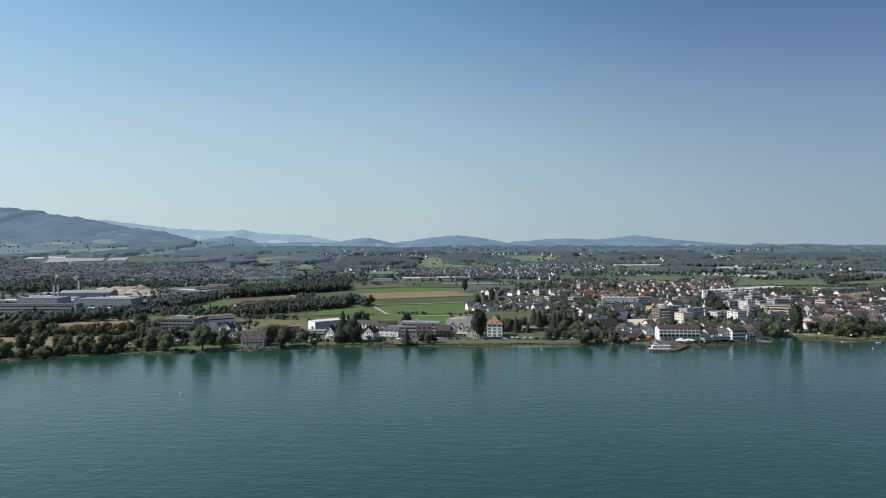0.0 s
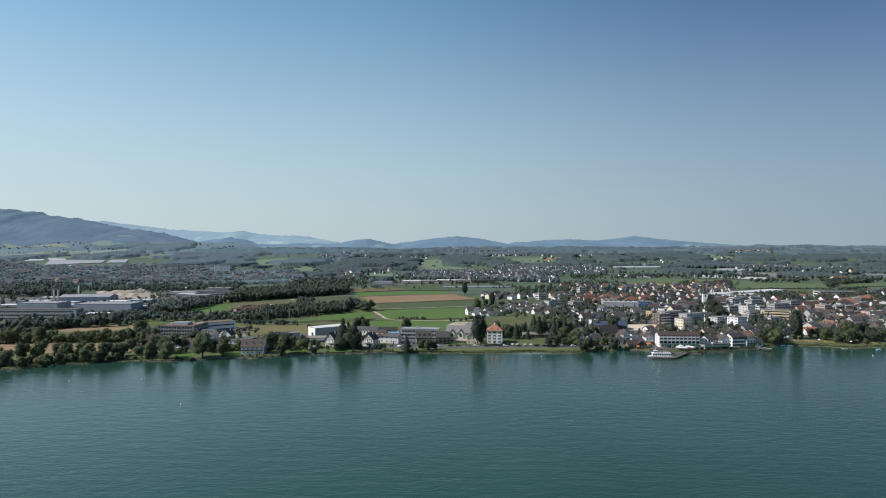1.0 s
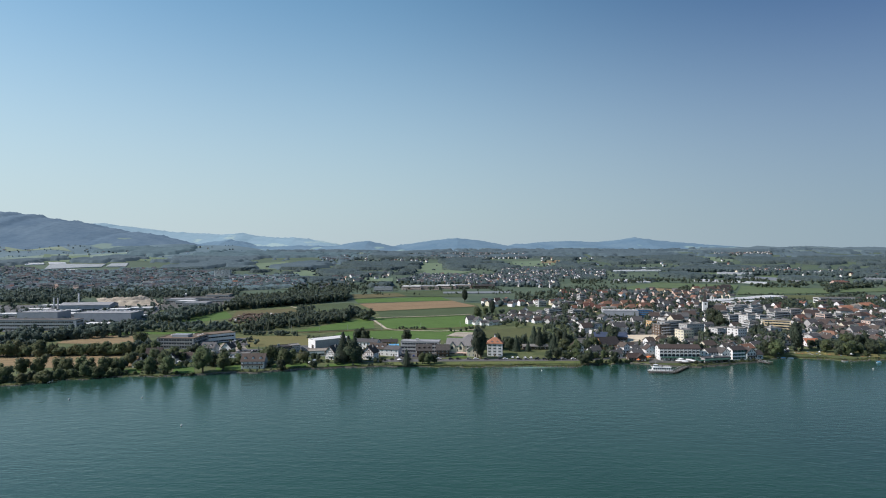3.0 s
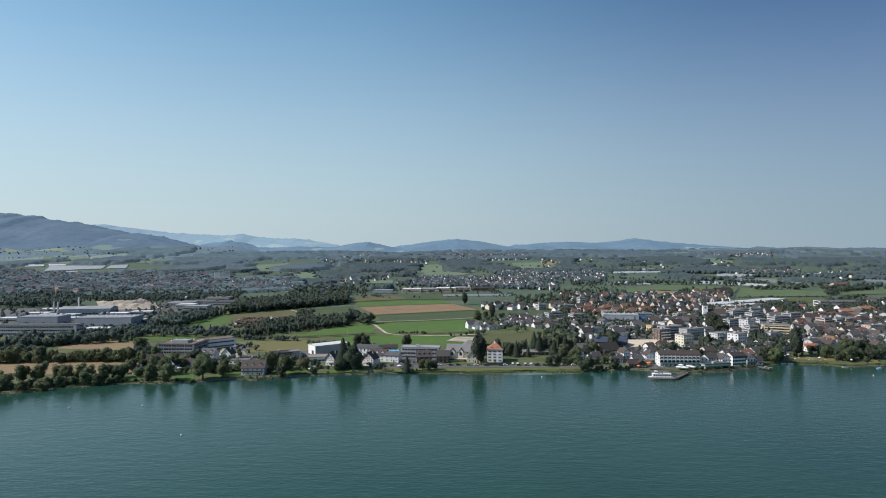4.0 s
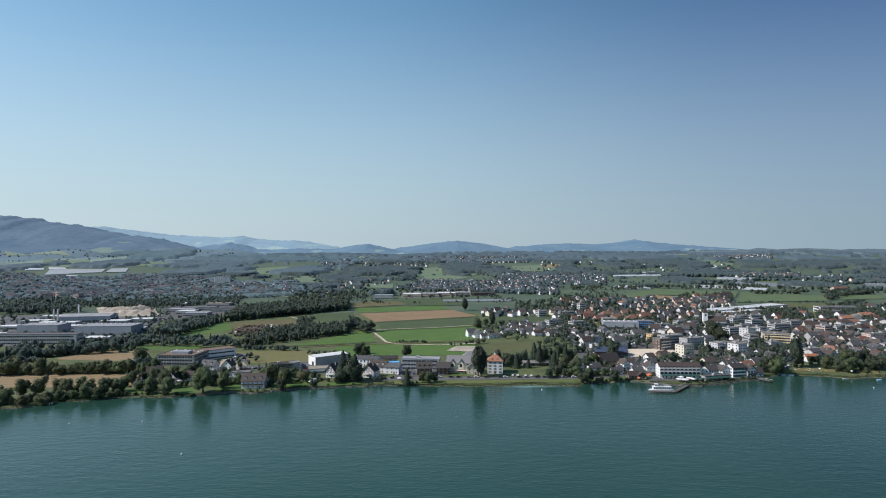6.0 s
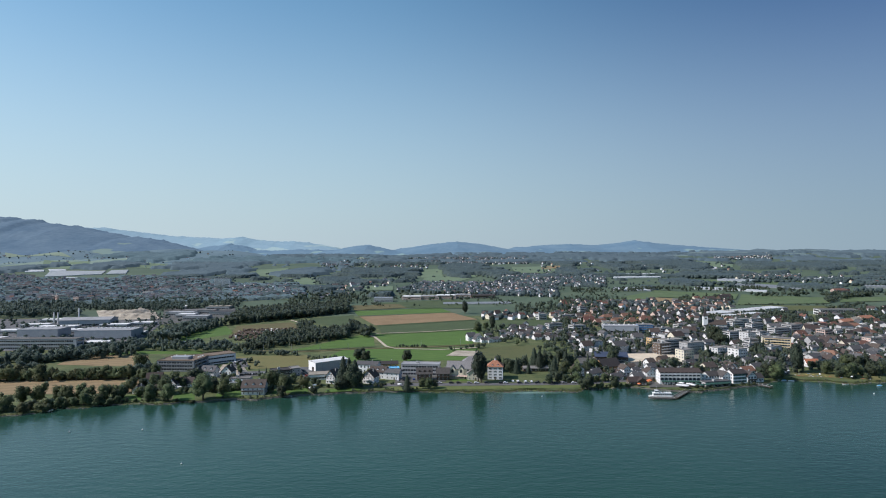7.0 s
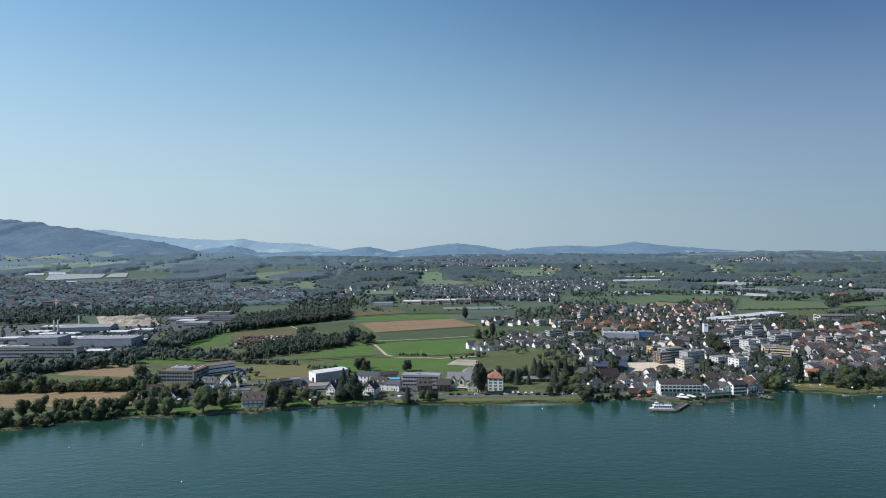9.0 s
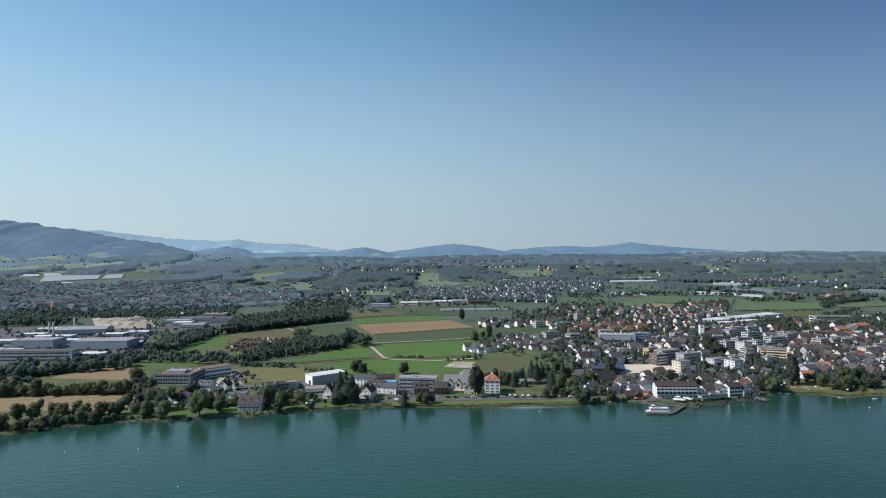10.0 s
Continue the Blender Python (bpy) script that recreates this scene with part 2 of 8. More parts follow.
def land_material():
    """Far farmland: a patchwork of plots, each with its own green or straw, and grain on it."""
    m = material("farmland", ((0.062, 0.096, 0.05), (0.086, 0.122, 0.062), (0.115, 0.145, 0.076)), 60, 0.9, fine=9, sheen=0.05)
    n, l = m.node_tree.nodes, m.node_tree.links
    b = n["Principled BSDF"]
    old = b.inputs["Base Color"].links[0].from_socket
    co = n.new("ShaderNodeNewGeometry")
    mp = n.new("ShaderNodeMapping")
    mp.inputs["Rotation"].default_value, mp.inputs["Scale"].default_value = (0, 0, 0.35), (0.006, 0.011, 0)
    vo = n.new("ShaderNodeTexVoronoi")
    vo.distance = "CHEBYCHEV"
    vo.inputs["Scale"].default_value = 1
    l.new(co.outputs["Position"], mp.inputs["Vector"])
    l.new(mp.outputs[0], vo.inputs["Vector"])
    ra = n.new("ShaderNodeValToRGB")
    e = ra.color_ramp.elements
    e[0].color, e[1].color = (0.052, 0.08, 0.046, 1), (0.2, 0.175, 0.11, 1)
    e[1].position = 0.97
    for p, c in ((0.3, (0.066, 0.098, 0.054, 1)), (0.55, (0.092, 0.122, 0.068, 1)), (0.8, (0.056, 0.084, 0.05, 1)), (0.9, (0.126, 0.138, 0.078, 1))):
        e.new(p).color = c
    l.new(vo.outputs["Color"], ra.inputs["Fac"])
    mi = n.new("ShaderNodeMix")
    mi.data_type = "RGBA"
    mi.inputs["Factor"].default_value = 0.65
    l.new(old, mi.inputs["A"])
    l.new(ra.outputs["Color"], mi.inputs["B"])
    l.new(mi.outputs["Result"], b.inputs["Base Color"])
    return m


def water_material():
    m = bpy.data.materials.new("lake_water")
    m.use_nodes = True
    n, l = m.node_tree.nodes, m.node_tree.links
    b = n["Principled BSDF"]
    b.inputs["Roughness"].default_value, b.inputs["IOR"].default_value = 0.14, 1.33
    co = n.new("ShaderNodeNewGeometry")
    big = n.new("ShaderNodeTexNoise")
    big.inputs["Scale"].default_value, big.inputs["Detail"].default_value = 0.012, 3
    l.new(co.outputs["Position"], big.inputs["Vector"])
    ra = n.new("ShaderNodeValToRGB")
    e = ra.color_ramp.elements
    e[0].position, e[1].position = 0.3, 0.7
    e[0].color, e[1].color = (0.0155, 0.056, 0.0395, 1), (0.02, 0.067, 0.047, 1)
    l.new(big.outputs["Fac"], ra.inputs["Fac"])
    # pale shallows over sand below the lakeside verge
    sh = n.new("ShaderNodeMapping")
    sh.inputs["Location"].default_value, sh.inputs["Scale"].default_value = (-72 / 48, -479 / 8, 0), (1 / 48, 1 / 8, 1)
    l.new(co.outputs["Position"], sh.inputs["Vector"])
    gr = n.new("ShaderNodeTexGradient")
    gr.gradient_type = "QUADRATIC_SPHERE"
    l.new(sh.outputs[0], gr.inputs["Vector"])
    mi = n.new("ShaderNodeMix")
    mi.data_type = "RGBA"
    mi.inputs["B"].default_value = (0.2, 0.3, 0.25, 1)
    l.new(gr.outputs["Fac"], mi.inputs["Factor"])
    l.new(ra.outputs["Color"], mi.inputs["A"])
    l.new(mi.outputs["Result"], b.inputs["Base Color"])
    mp = n.new("ShaderNodeMapping")
    mp.inputs["Rotation"].default_value, mp.inputs["Scale"].default_value = (0, 0, 0.12), (0.45, 1.0, 1)
    l.new(co.outputs["Position"], mp.inputs["Vector"])
    add = None
    for s, w in ((0.22, 0.42), (0.6, 0.24), (1.9, 0.07)):
        t = n.new("ShaderNodeTexNoise")
        t.inputs["Scale"].default_value, t.inputs["Detail"].default_value = s, 2
        l.new(mp.outputs[0], t.inputs["Vector"])
        k = n.new("ShaderNodeMath")
        k.operation = "MULTIPLY_ADD"
        k.inputs[1].default_value = w
        l.new(t.outputs["Fac"], k.inputs[0])
        if add:
            l.new(add, k.inputs[2])
        else:
            k.inputs[2].default_value = 0
        add = k.outputs[0]
    bu = n.new("ShaderNodeBump")
    bu.inputs["Strength"].default_value, bu.inputs["Distance"].default_value = 0.5, 1.0
    l.new(add, bu.inputs["Height"])
    l.new(bu.outputs["Normal"], b.inputs["Normal"])
    return m


def backdrop_material(name, low, high, glow, pasture=None, foot=(90, 240), lit=1.0):
    """Far hills: woods, with pastures that take over towards the foot. Emission paints the haze."""
    m = material(name, (low, high), 160, 0.95, fine=30)
    n, l = m.node_tree.nodes, m.node_tree.links
    b = n["Principled BSDF"]
    out = b.inputs["Base Color"].links[0].from_socket
    if pasture:
        g = n.new("ShaderNodeNewGeometry")
        sp = n.new("ShaderNodeSeparateXYZ")
        l.new(g.outputs["Position"], sp.inputs[0])
        hr = n.new("ShaderNodeMapRange")
        hr.inputs["From Min"].default_value, hr.inputs["From Max"].default_value = foot
        hr.inputs["To Min"].default_value, hr.inputs["To Max"].default_value = 0.06, -0.22
        l.new(sp.outputs["Z"], hr.inputs["Value"])
        mp = n.new("ShaderNodeMapping")
        mp.inputs["Scale"].default_value = (0.006, 0.004, 0.022)
        l.new(g.outputs["Position"], mp.inputs["Vector"])
        no = n.new("ShaderNodeTexNoise")
        no.inputs["Scale"].default_value, no.inputs["Detail"].default_value = 1.0, 3
        l.new(mp.outputs[0], no.inputs["Vector"])
        ad = n.new("ShaderNodeMath")
        l.new(no.outputs["Fac"], ad.inputs[0])
        l.new(hr.outputs[0], ad.inputs[1])
        st = n.new("ShaderNodeMapRange")
        st.inputs["From Min"].default_value, st.inputs["From Max"].default_value = 0.53, 0.58
        l.new(ad.outputs[0], st.inputs["Value"])
        mi = n.new("ShaderNodeMix")
        mi.data_type = "RGBA"
        l.new(st.outputs[0], mi.inputs["Factor"])
        l.new(out, mi.inputs["A"])
        mi.inputs["B"].default_value = (*pasture, 1)
        out = mi.outputs["Result"]
        l.new(out, b.inputs["Base Color"])
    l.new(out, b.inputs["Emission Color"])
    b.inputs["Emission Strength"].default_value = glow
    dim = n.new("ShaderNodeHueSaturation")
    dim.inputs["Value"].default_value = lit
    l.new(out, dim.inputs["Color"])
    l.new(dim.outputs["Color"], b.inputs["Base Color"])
    return m


LAND, WATER = land_material(), water_material()


# ---- mesh helpers ----
class Form:
    """Collects boxes, prisms and faces for one mesh."""

    def __init__(self):
        self.v, self.f, self.k, self.n = [], [], [], None

    def face(self, pts, k=0):
        a = len(self.v)
        self.v += [tuple(p) for p in pts]
        self.f.append(tuple(range(a, a + len(pts))))
        self.k.append(k)

    def box(self, x0, x1, y0, y1, z0, z1, k=0):
        a = len(self.v)
        self.v += [(x, y, z) for z in (z0, z1) for x, y in ((x0, y0), (x1, y0), (x1, y1), (x0, y1))]
        for q in ((3, 2, 1, 0), (4, 5, 6, 7), (0, 1, 5, 4), (1, 2, 6, 5), (2, 3, 7, 6), (3, 0, 4, 7)):
            self.f.append(tuple(a + i for i in q))
            self.k.append(k)

    def hull(self, low, high, k=0):
        """A prism between two rings of the same count, closed at both ends."""
        a, n = len(self.v), len(low)
        self.v += [tuple(p) for p in low] + [tuple(p) for p in high]
        self.f += [tuple(a + i for i in reversed(range(n))), tuple(a + n + i for i in range(n))]
        self.f += [(a + i, a + (i + 1) % n, a + n + (i + 1) % n, a + n + i) for i in range(n)]
        self.k += [k] * (n + 2)

    def tube(self, p, q, r0, r1, n=7, k=0):
        p, q = Vector(p), Vector(q)
        t = (q - p).to_track_quat("Z", "Y")
        ring = [Vector((math.cos(i * 2 * math.pi / n), math.sin(i * 2 * math.pi / n), 0)) for i in range(n)]
        self.hull([p + t @ (c * r0) for c in ring], [q + t @ (c * r1) for c in ring], k)

    def data(self, name, mats):
        me = bpy.data.meshes.new(name)
        me.from_pydata(self.v, [], self.f)
        for m in mats if isinstance(mats, (list, tuple)) else [mats]:
            me.materials.append(m)
        me.polygons.foreach_set("material_index", self.k)
        if self.n is not None:
            me.polygons.foreach_set("use_smooth", [True] * len(self.f))
            me.normals_split_custom_set_from_vertices([tuple(q) for q in self.n])
        return me


def part(name, form, mats, parent, label=""):
    ob = new(name, form.data(name, mats) if isinstance(form, Form) else form)
    ob.parent = parent
    return tagged(ob, label)


def thing(name, m, label, category, group="", kind=""):
    e = new(name)
    e.matrix_world = m
    return tagged(e, label, category, group, kind)


def solid(name, form, mats, label, category, group="", kind="", m=None):
    ob = new(name, form.data(name, mats))
    if m is not None:
        ob.matrix_world = m
    return tagged(ob, label, category, group, kind)


# ---- land and lake ----
KNOTS = ((0, 1.4), (480, 1.4), (580, 2.7), (785, 4.5), (1010, 5.6), (1345, 11), (1680, 20), (2070, 36), (2350, 51), (2910, 70), (4030, 94), (5400, 94))


def ground_z(x, y):
    """Height of the land over the lake."""
    for (a, za), (b, zb) in zip(KNOTS, KNOTS[1:]):
        if y <= b:
            z = za + (zb - za) * (y - a) / (b - a)
            break
    return z


SHORE = (-1000, 370, -314.7, 417.2, -294.1, 422.1, -290.7, 440.3, -266.6, 436.8, -252.1, 448.3, -208.6, 447.3, -162.2, 461.8, -145.0, 456.6, -131.9, 467.7, -85.4, 478.4, -39.9, 484.1, 29.4, 478.9,
         76.3, 484.6, 108.4, 478.5, 118.2, 492.3, 162.8, 492.9, 190.0, 478.1, 207.3, 475.9, 241.3, 489.0, 272.2, 501.0, 295.4, 519.7, 326.9, 512.9, 344.6, 502.7, 380.9, 507.5, 1000, 480)
SX, SY = SHORE[0::2], SHORE[1::2]


def shore_y(x):
    return float(np.interp(x, SX, SY)) + 1.2 * math.sin(x * 0.21) + 0.8 * math.sin(x * 0.53 + 1)


def land_z(x, y):
    """The ground sheet: the lake bed, a short bank, the plain and the rising country."""
    d = y - shore_y(x)
    if d < 0:
        return max(-3.0, d * 0.12 - 0.05)
    z = ground_z(x, y) * min(1, 0.25 + d / 7)
    if y > 1100:
        z += (noise.noise((x / 420, y / 420, 0)) * 7 + noise.noise((x / 130, y / 130, 4)) * 2) * min(1, (y - 1100) / 800)
    if y > 2000:
        z += noise.noise((x / 520, y / 300, 9)) * 14 * min(1, (y - 2000) / 900)
    return z


def crest(dist, *pairs):
    """Crest points from bearings (metres aside per metre ahead) and slopes over the eye's last height."""
    return [(b * dist, 126 + s * dist) for b, s in pairs]


SLOPE = crest(3550, (-0.888, 0.0135), (-0.754, 0.0097), (-0.715, 0.0084), (-0.681, 0.0044), (-0.638, -0.0008), (-0.600, 0.0028), (-0.571, 0.0055), (-0.547, 0.0025), (-0.513, -0.0045), (-0.465, 0.0038), (-0.436, 0.0046), (-0.417, 0.0006), (-0.369, -0.0084), (-0.331, -0.0135), (-0.273, -0.0196))
FOOTHILL = crest(3300, (-0.638, -0.0209), (-0.600, -0.0135), (-0.571, -0.0099), (-0.532, -0.0082), (-0.494, -0.0066), (-0.436, -0.0022), (-0.398, 0.0014), (-0.355, 0.0011), (-0.331, -0.0019), (-0.302, -0.0079), (-0.273, -0.0119), (-0.215, -0.0172), (-0.138, -0.0215))


def rise_z(profile, dist, depth, z_foot, x, y):
    """Height of a range's near slope, or far below where it does not reach."""
    u = 1 - (dist - y) / depth
    if not 0.03 < u <= 1 or not profile[0][0] < x < profile[-1][0]:
        return -99
    t = float(np.interp(x, [q[0] for q in profile], [q[1] for q in profile])) + noise.noise((x / 90, dist, 0)) * 5 * u ** 5
    return z_foot + (t - z_foot) * math.sin(u * math.pi / 2) ** 1.3 + noise.noise((x / 240, y / 200, dist)) * 26 * u * (1 - u)


def far_z(x, y):
    """The ground sheet with the two near slopes of the hills on it."""
    z = land_z(x, y)
    return max(z, rise_z(SLOPE, 3550, 900, 66, x, y), rise_z(FOOTHILL, 3300, 500, 74, x, y)) if y > 2600 else z


def build_ground():
    ys = [300 + 2.2 * i for i in range(130)] + [586 + 10 * i for i in range(66)] + [1246 + 30 * i for i in range(120)] + [4850]
    n = 300
    f = Form()
    for y in ys:
        half = y * 1.0 + 120
        for i in range(n + 1):
            x = (2 * i / n - 1) * half
            f.v.append((x, y, land_z(x, y)))
    for j in range(len(ys) - 1):
        for i in range(n):
            a = j * (n + 1) + i
            f.f.append((a, a + 1, a + n + 2, a + n + 1))
            f.k.append(0 if ys[j] < 1000 else 1)
    ob = solid("ground", f, [GRASS, LAND], "green lowland meadows and farmland rising to hills behind the lake", "ground", kind="structure")
    for p in ob.data.polygons:
        p.use_smooth = True


build_ground()
f = Form()
f.face([(-4900, -4800, 0), (4900, -4800, 0), (4900, 600, 0), (-4900, 600, 0)])
solid("water", f, WATER, "teal green lake with small wind ripples", "lake", kind="structure")


def plot(name, mat, label, corners, lift=0.12, steps=14, kind="structure", category="field"):
    """A field laid on the ground between four corners, given as x, y pairs in turn."""
    c = [Vector(corners[i:i + 2]) for i in range(0, 8, 2)]
    f = Form()
    for j in range(steps + 1):
        for i in range(steps + 1):
            u, v = i / steps, j / steps
            p = (c[0] * (1 - u) + c[1] * u) * (1 - v) + (c[3] * (1 - u) + c[2] * u) * v
            f.v.append((p.x, p.y, ground_z(p.x, p.y) + lift if p.y <= 1100 else far_z(p.x, p.y) + lift + (0.5 if p.y < 2600 else 1.5)))
    for j in range(steps):
        for i in range(steps):
            a = j * (steps + 1) + i
            f.f.append((a, a + 1, a + steps + 2, a + steps + 1))
            f.k.append(0)
    return solid(name, f, mat, label, category, kind=kind)


plot("field", CROP_GREEN, "bright green crop field behind the lakeside village", (-130.3, 601.9, 26.0, 607.7, 42.3, 681.6, -114.0, 677.0))
plot("field", CROP_GREEN, "bright green crop field beside a farm track", (-174.3, 669.1, -81.2, 696.9, -96.4, 801.8, -116.9, 774.6))
plot("field", CROP_GREEN, "bright green crop field beside a farm track", (-70.1, 692.9, 34.2, 703.5, 52.1, 836.2, -92.1, 792.0))
plot("field", CROP_DARK, "dark green crop strip beside a ploughed field", (-83.5, 796.4, 59.3, 846.7, 57, 974, -106, 914))
plot("field", SOIL, "bare tan ploughed field between green crops", (-102.6, 883.1, 56, 952, 15, 1051, -143, 999), 0.3)
plot("field", CROP_GREEN, "green crop strip behind a ploughed field", (-147, 1015, 15, 1059, -5, 1118, -165, 1085))
plot("field", SOIL_OLIVE, "olive brown fallow strip between green fields", (-165, 1093, -70, 1131, -91, 1198, -184, 1175), 0.3)
plot("field", CROP_DARK, "dark green meadow before the distant village", (-79, 1131, 48, 1115, 34, 1288, -145, 1212), 0.2)
plot("field", CROP_DARK, "green field beside a wood edge", (-196, 906, -124.1, 844.4, -156, 1022, -223, 981))
plot("field", CROP_GREEN, "bright green sloping meadow between two woods", (-328.8, 732.8, -286.2, 805.3, -328.4, 888.1, -356.1, 793.9))
plot("field", SOIL_OLIVE, "olive brown fallow field between woods", (-289.9, 800.6, -195.4, 847.7, -240, 927, -311.0, 887.3))
plot("field", MEADOW_DRY, "dry yellow green meadow beside a car park", (-188.6, 568.5, -124.7, 576.1, -148.3, 642.7, -225.2, 633.3))
plot("field", STUBBLE, "golden stubble field behind the shore trees", (-383.5, 472.5, -246.4, 479.2, -277.0, 533.7, -438.5, 540.3))
plot("field", STUBBLE, "golden stubble field before a factory", (-391.2, 594.4, -288.7, 581.1, -322.9, 642.6, -399.8, 645.2))
plot("field", CROP_GREEN, "green meadow edge beside a stubble field", (-384.5, 650.9, -266.7, 653.0, -277.3, 672.8, -382.9, 670.0))
plot("field", MEADOW_OLIVE, "olive green meadow beside row houses", (26.2, 613.3, 95.3, 622.4, 114.1, 700.5, 42.3, 681.6))
plot("field", CROP_DARK, "dark green field behind row houses", (51.4, 825.6, 208.4, 885.8, 186, 967, 73, 944))
plot("sports_court", SAND, "pale sand riding ground bordered by grass", (181.5, 591.8, 240.8, 597.9, 247.9, 638.2, 189.9, 637.1), 0.5, category="sand ground")
plot("gravel_yard", DUST, "pale gravel yard at a field edge", (2.8, 631.5, 36.3, 624.4, 38.3, 658.2, 14.4, 662.4), 0.5, category="yard")

# ---- far hills ----
def ridge(name, mat, label, profile, dist, depth, z_foot, wild=1.0, fold=26, rows=40):
    """A far range: crest heights over the lake along x, slopes towards the lake, and tree tops that roughen woods and crest."""
    xs = [p[0] for p in profile]
    zs = [p[1] for p in profile]
    f = Form()
    n = 320
    for i in range(n + 1):
        x = xs[0] + (xs[-1] - xs[0]) * i / n
        line = float(np.interp(x, xs, zs))
        for j in range(rows):
            u = j / (rows - 1)
            t = line + noise.noise((x / 90, dist, 0)) * 5 * u ** 5
            s = math.sin(u * math.pi / 2) ** 1.3
            y = dist - depth * (1 - max(u, 1 / (rows - 1)))
            rough = noise.noise((x / 34, y / 34, dist)) * 4 + noise.noise((x / 15, y / 15, dist)) * 5 + max(0, noise.noise((x / 60, y / 40, dist + 3))) * 9
            f.v.append((x, y, z_foot + (t - z_foot) * s + noise.noise((x / 240, y / 200, dist)) * fold * u * (1 - u) + wild * (0.2 + 0.7 * u ** 4) * rough * min(1, u * 3) - (70 if j == 0 else 0)))
    for i in range(n):
        for j in range(rows - 1):
            a = i * rows + j
            f.f.append((a, a + rows, a + rows + 1, a + 1))
            f.k.append(0)
    ob = solid(name, f, mat, label, "hills", kind="structure")
    for p in ob.data.polygons:
        p.use_smooth = True


# blue of distance painted in: colours glow, lit scales what the sun adds
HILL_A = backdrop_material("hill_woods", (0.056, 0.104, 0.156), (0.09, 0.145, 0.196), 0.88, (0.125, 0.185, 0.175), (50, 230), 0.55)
HILL_WOOD = backdrop_material("hazed_slope_woods", (0.048, 0.077, 0.094), (0.066, 0.097, 0.112), 0.65, lit=0.85)
# lighter, bluer copy of the slope woods, for thicker haze on the left
HILL_WOOD_HAZE = backdrop_material("bluer_hazed_slope_woods", (0.05, 0.089, 0.106), (0.072, 0.115, 0.132), 0.68, lit=0.8)
HILL_MEADOW = backdrop_material("hazed_slope_meadow", (0.12, 0.165, 0.12), (0.16, 0.2, 0.15), 0.4)
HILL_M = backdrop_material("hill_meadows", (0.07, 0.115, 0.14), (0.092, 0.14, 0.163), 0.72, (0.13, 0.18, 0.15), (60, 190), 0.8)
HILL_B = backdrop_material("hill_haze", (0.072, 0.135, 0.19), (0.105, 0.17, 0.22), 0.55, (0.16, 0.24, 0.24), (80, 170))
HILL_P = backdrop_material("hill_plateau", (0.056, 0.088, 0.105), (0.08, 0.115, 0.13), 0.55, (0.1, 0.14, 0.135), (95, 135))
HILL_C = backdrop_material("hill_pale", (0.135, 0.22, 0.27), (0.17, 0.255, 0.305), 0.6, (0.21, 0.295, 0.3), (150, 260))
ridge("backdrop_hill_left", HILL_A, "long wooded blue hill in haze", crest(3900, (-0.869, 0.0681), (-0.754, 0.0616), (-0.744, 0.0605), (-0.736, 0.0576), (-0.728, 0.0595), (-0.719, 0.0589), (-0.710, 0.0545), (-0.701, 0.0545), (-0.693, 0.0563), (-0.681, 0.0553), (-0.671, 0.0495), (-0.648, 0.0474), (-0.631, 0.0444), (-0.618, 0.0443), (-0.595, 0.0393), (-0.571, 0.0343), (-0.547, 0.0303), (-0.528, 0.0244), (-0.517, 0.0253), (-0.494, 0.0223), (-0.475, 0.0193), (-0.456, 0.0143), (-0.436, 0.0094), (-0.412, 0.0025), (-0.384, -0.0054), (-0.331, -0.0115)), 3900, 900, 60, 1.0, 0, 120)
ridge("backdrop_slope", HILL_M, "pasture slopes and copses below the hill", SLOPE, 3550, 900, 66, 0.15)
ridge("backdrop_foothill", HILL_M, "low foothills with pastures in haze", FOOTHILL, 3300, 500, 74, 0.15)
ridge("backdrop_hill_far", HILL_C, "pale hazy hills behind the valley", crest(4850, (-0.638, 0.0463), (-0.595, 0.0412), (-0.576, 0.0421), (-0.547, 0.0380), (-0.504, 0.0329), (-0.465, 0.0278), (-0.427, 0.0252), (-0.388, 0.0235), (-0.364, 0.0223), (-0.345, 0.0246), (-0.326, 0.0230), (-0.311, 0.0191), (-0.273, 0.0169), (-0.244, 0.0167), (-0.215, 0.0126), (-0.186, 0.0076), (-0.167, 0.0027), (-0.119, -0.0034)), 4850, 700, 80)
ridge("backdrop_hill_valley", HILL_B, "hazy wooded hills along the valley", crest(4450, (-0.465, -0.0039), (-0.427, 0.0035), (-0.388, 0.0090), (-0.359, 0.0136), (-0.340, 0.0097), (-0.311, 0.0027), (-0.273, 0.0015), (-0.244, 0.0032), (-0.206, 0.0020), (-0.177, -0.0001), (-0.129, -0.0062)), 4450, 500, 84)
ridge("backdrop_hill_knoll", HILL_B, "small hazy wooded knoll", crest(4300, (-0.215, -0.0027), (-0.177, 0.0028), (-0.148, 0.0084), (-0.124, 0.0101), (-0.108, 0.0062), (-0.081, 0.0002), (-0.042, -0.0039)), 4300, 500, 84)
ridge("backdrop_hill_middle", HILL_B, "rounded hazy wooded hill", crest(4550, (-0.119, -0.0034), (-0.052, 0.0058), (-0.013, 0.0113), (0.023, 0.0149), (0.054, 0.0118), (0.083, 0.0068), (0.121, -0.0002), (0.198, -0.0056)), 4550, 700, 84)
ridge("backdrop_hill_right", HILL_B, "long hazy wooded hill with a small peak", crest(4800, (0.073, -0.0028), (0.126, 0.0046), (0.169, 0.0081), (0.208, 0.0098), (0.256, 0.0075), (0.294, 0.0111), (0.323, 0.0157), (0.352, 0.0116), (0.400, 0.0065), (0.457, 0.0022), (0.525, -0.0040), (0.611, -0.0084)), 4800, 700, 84)
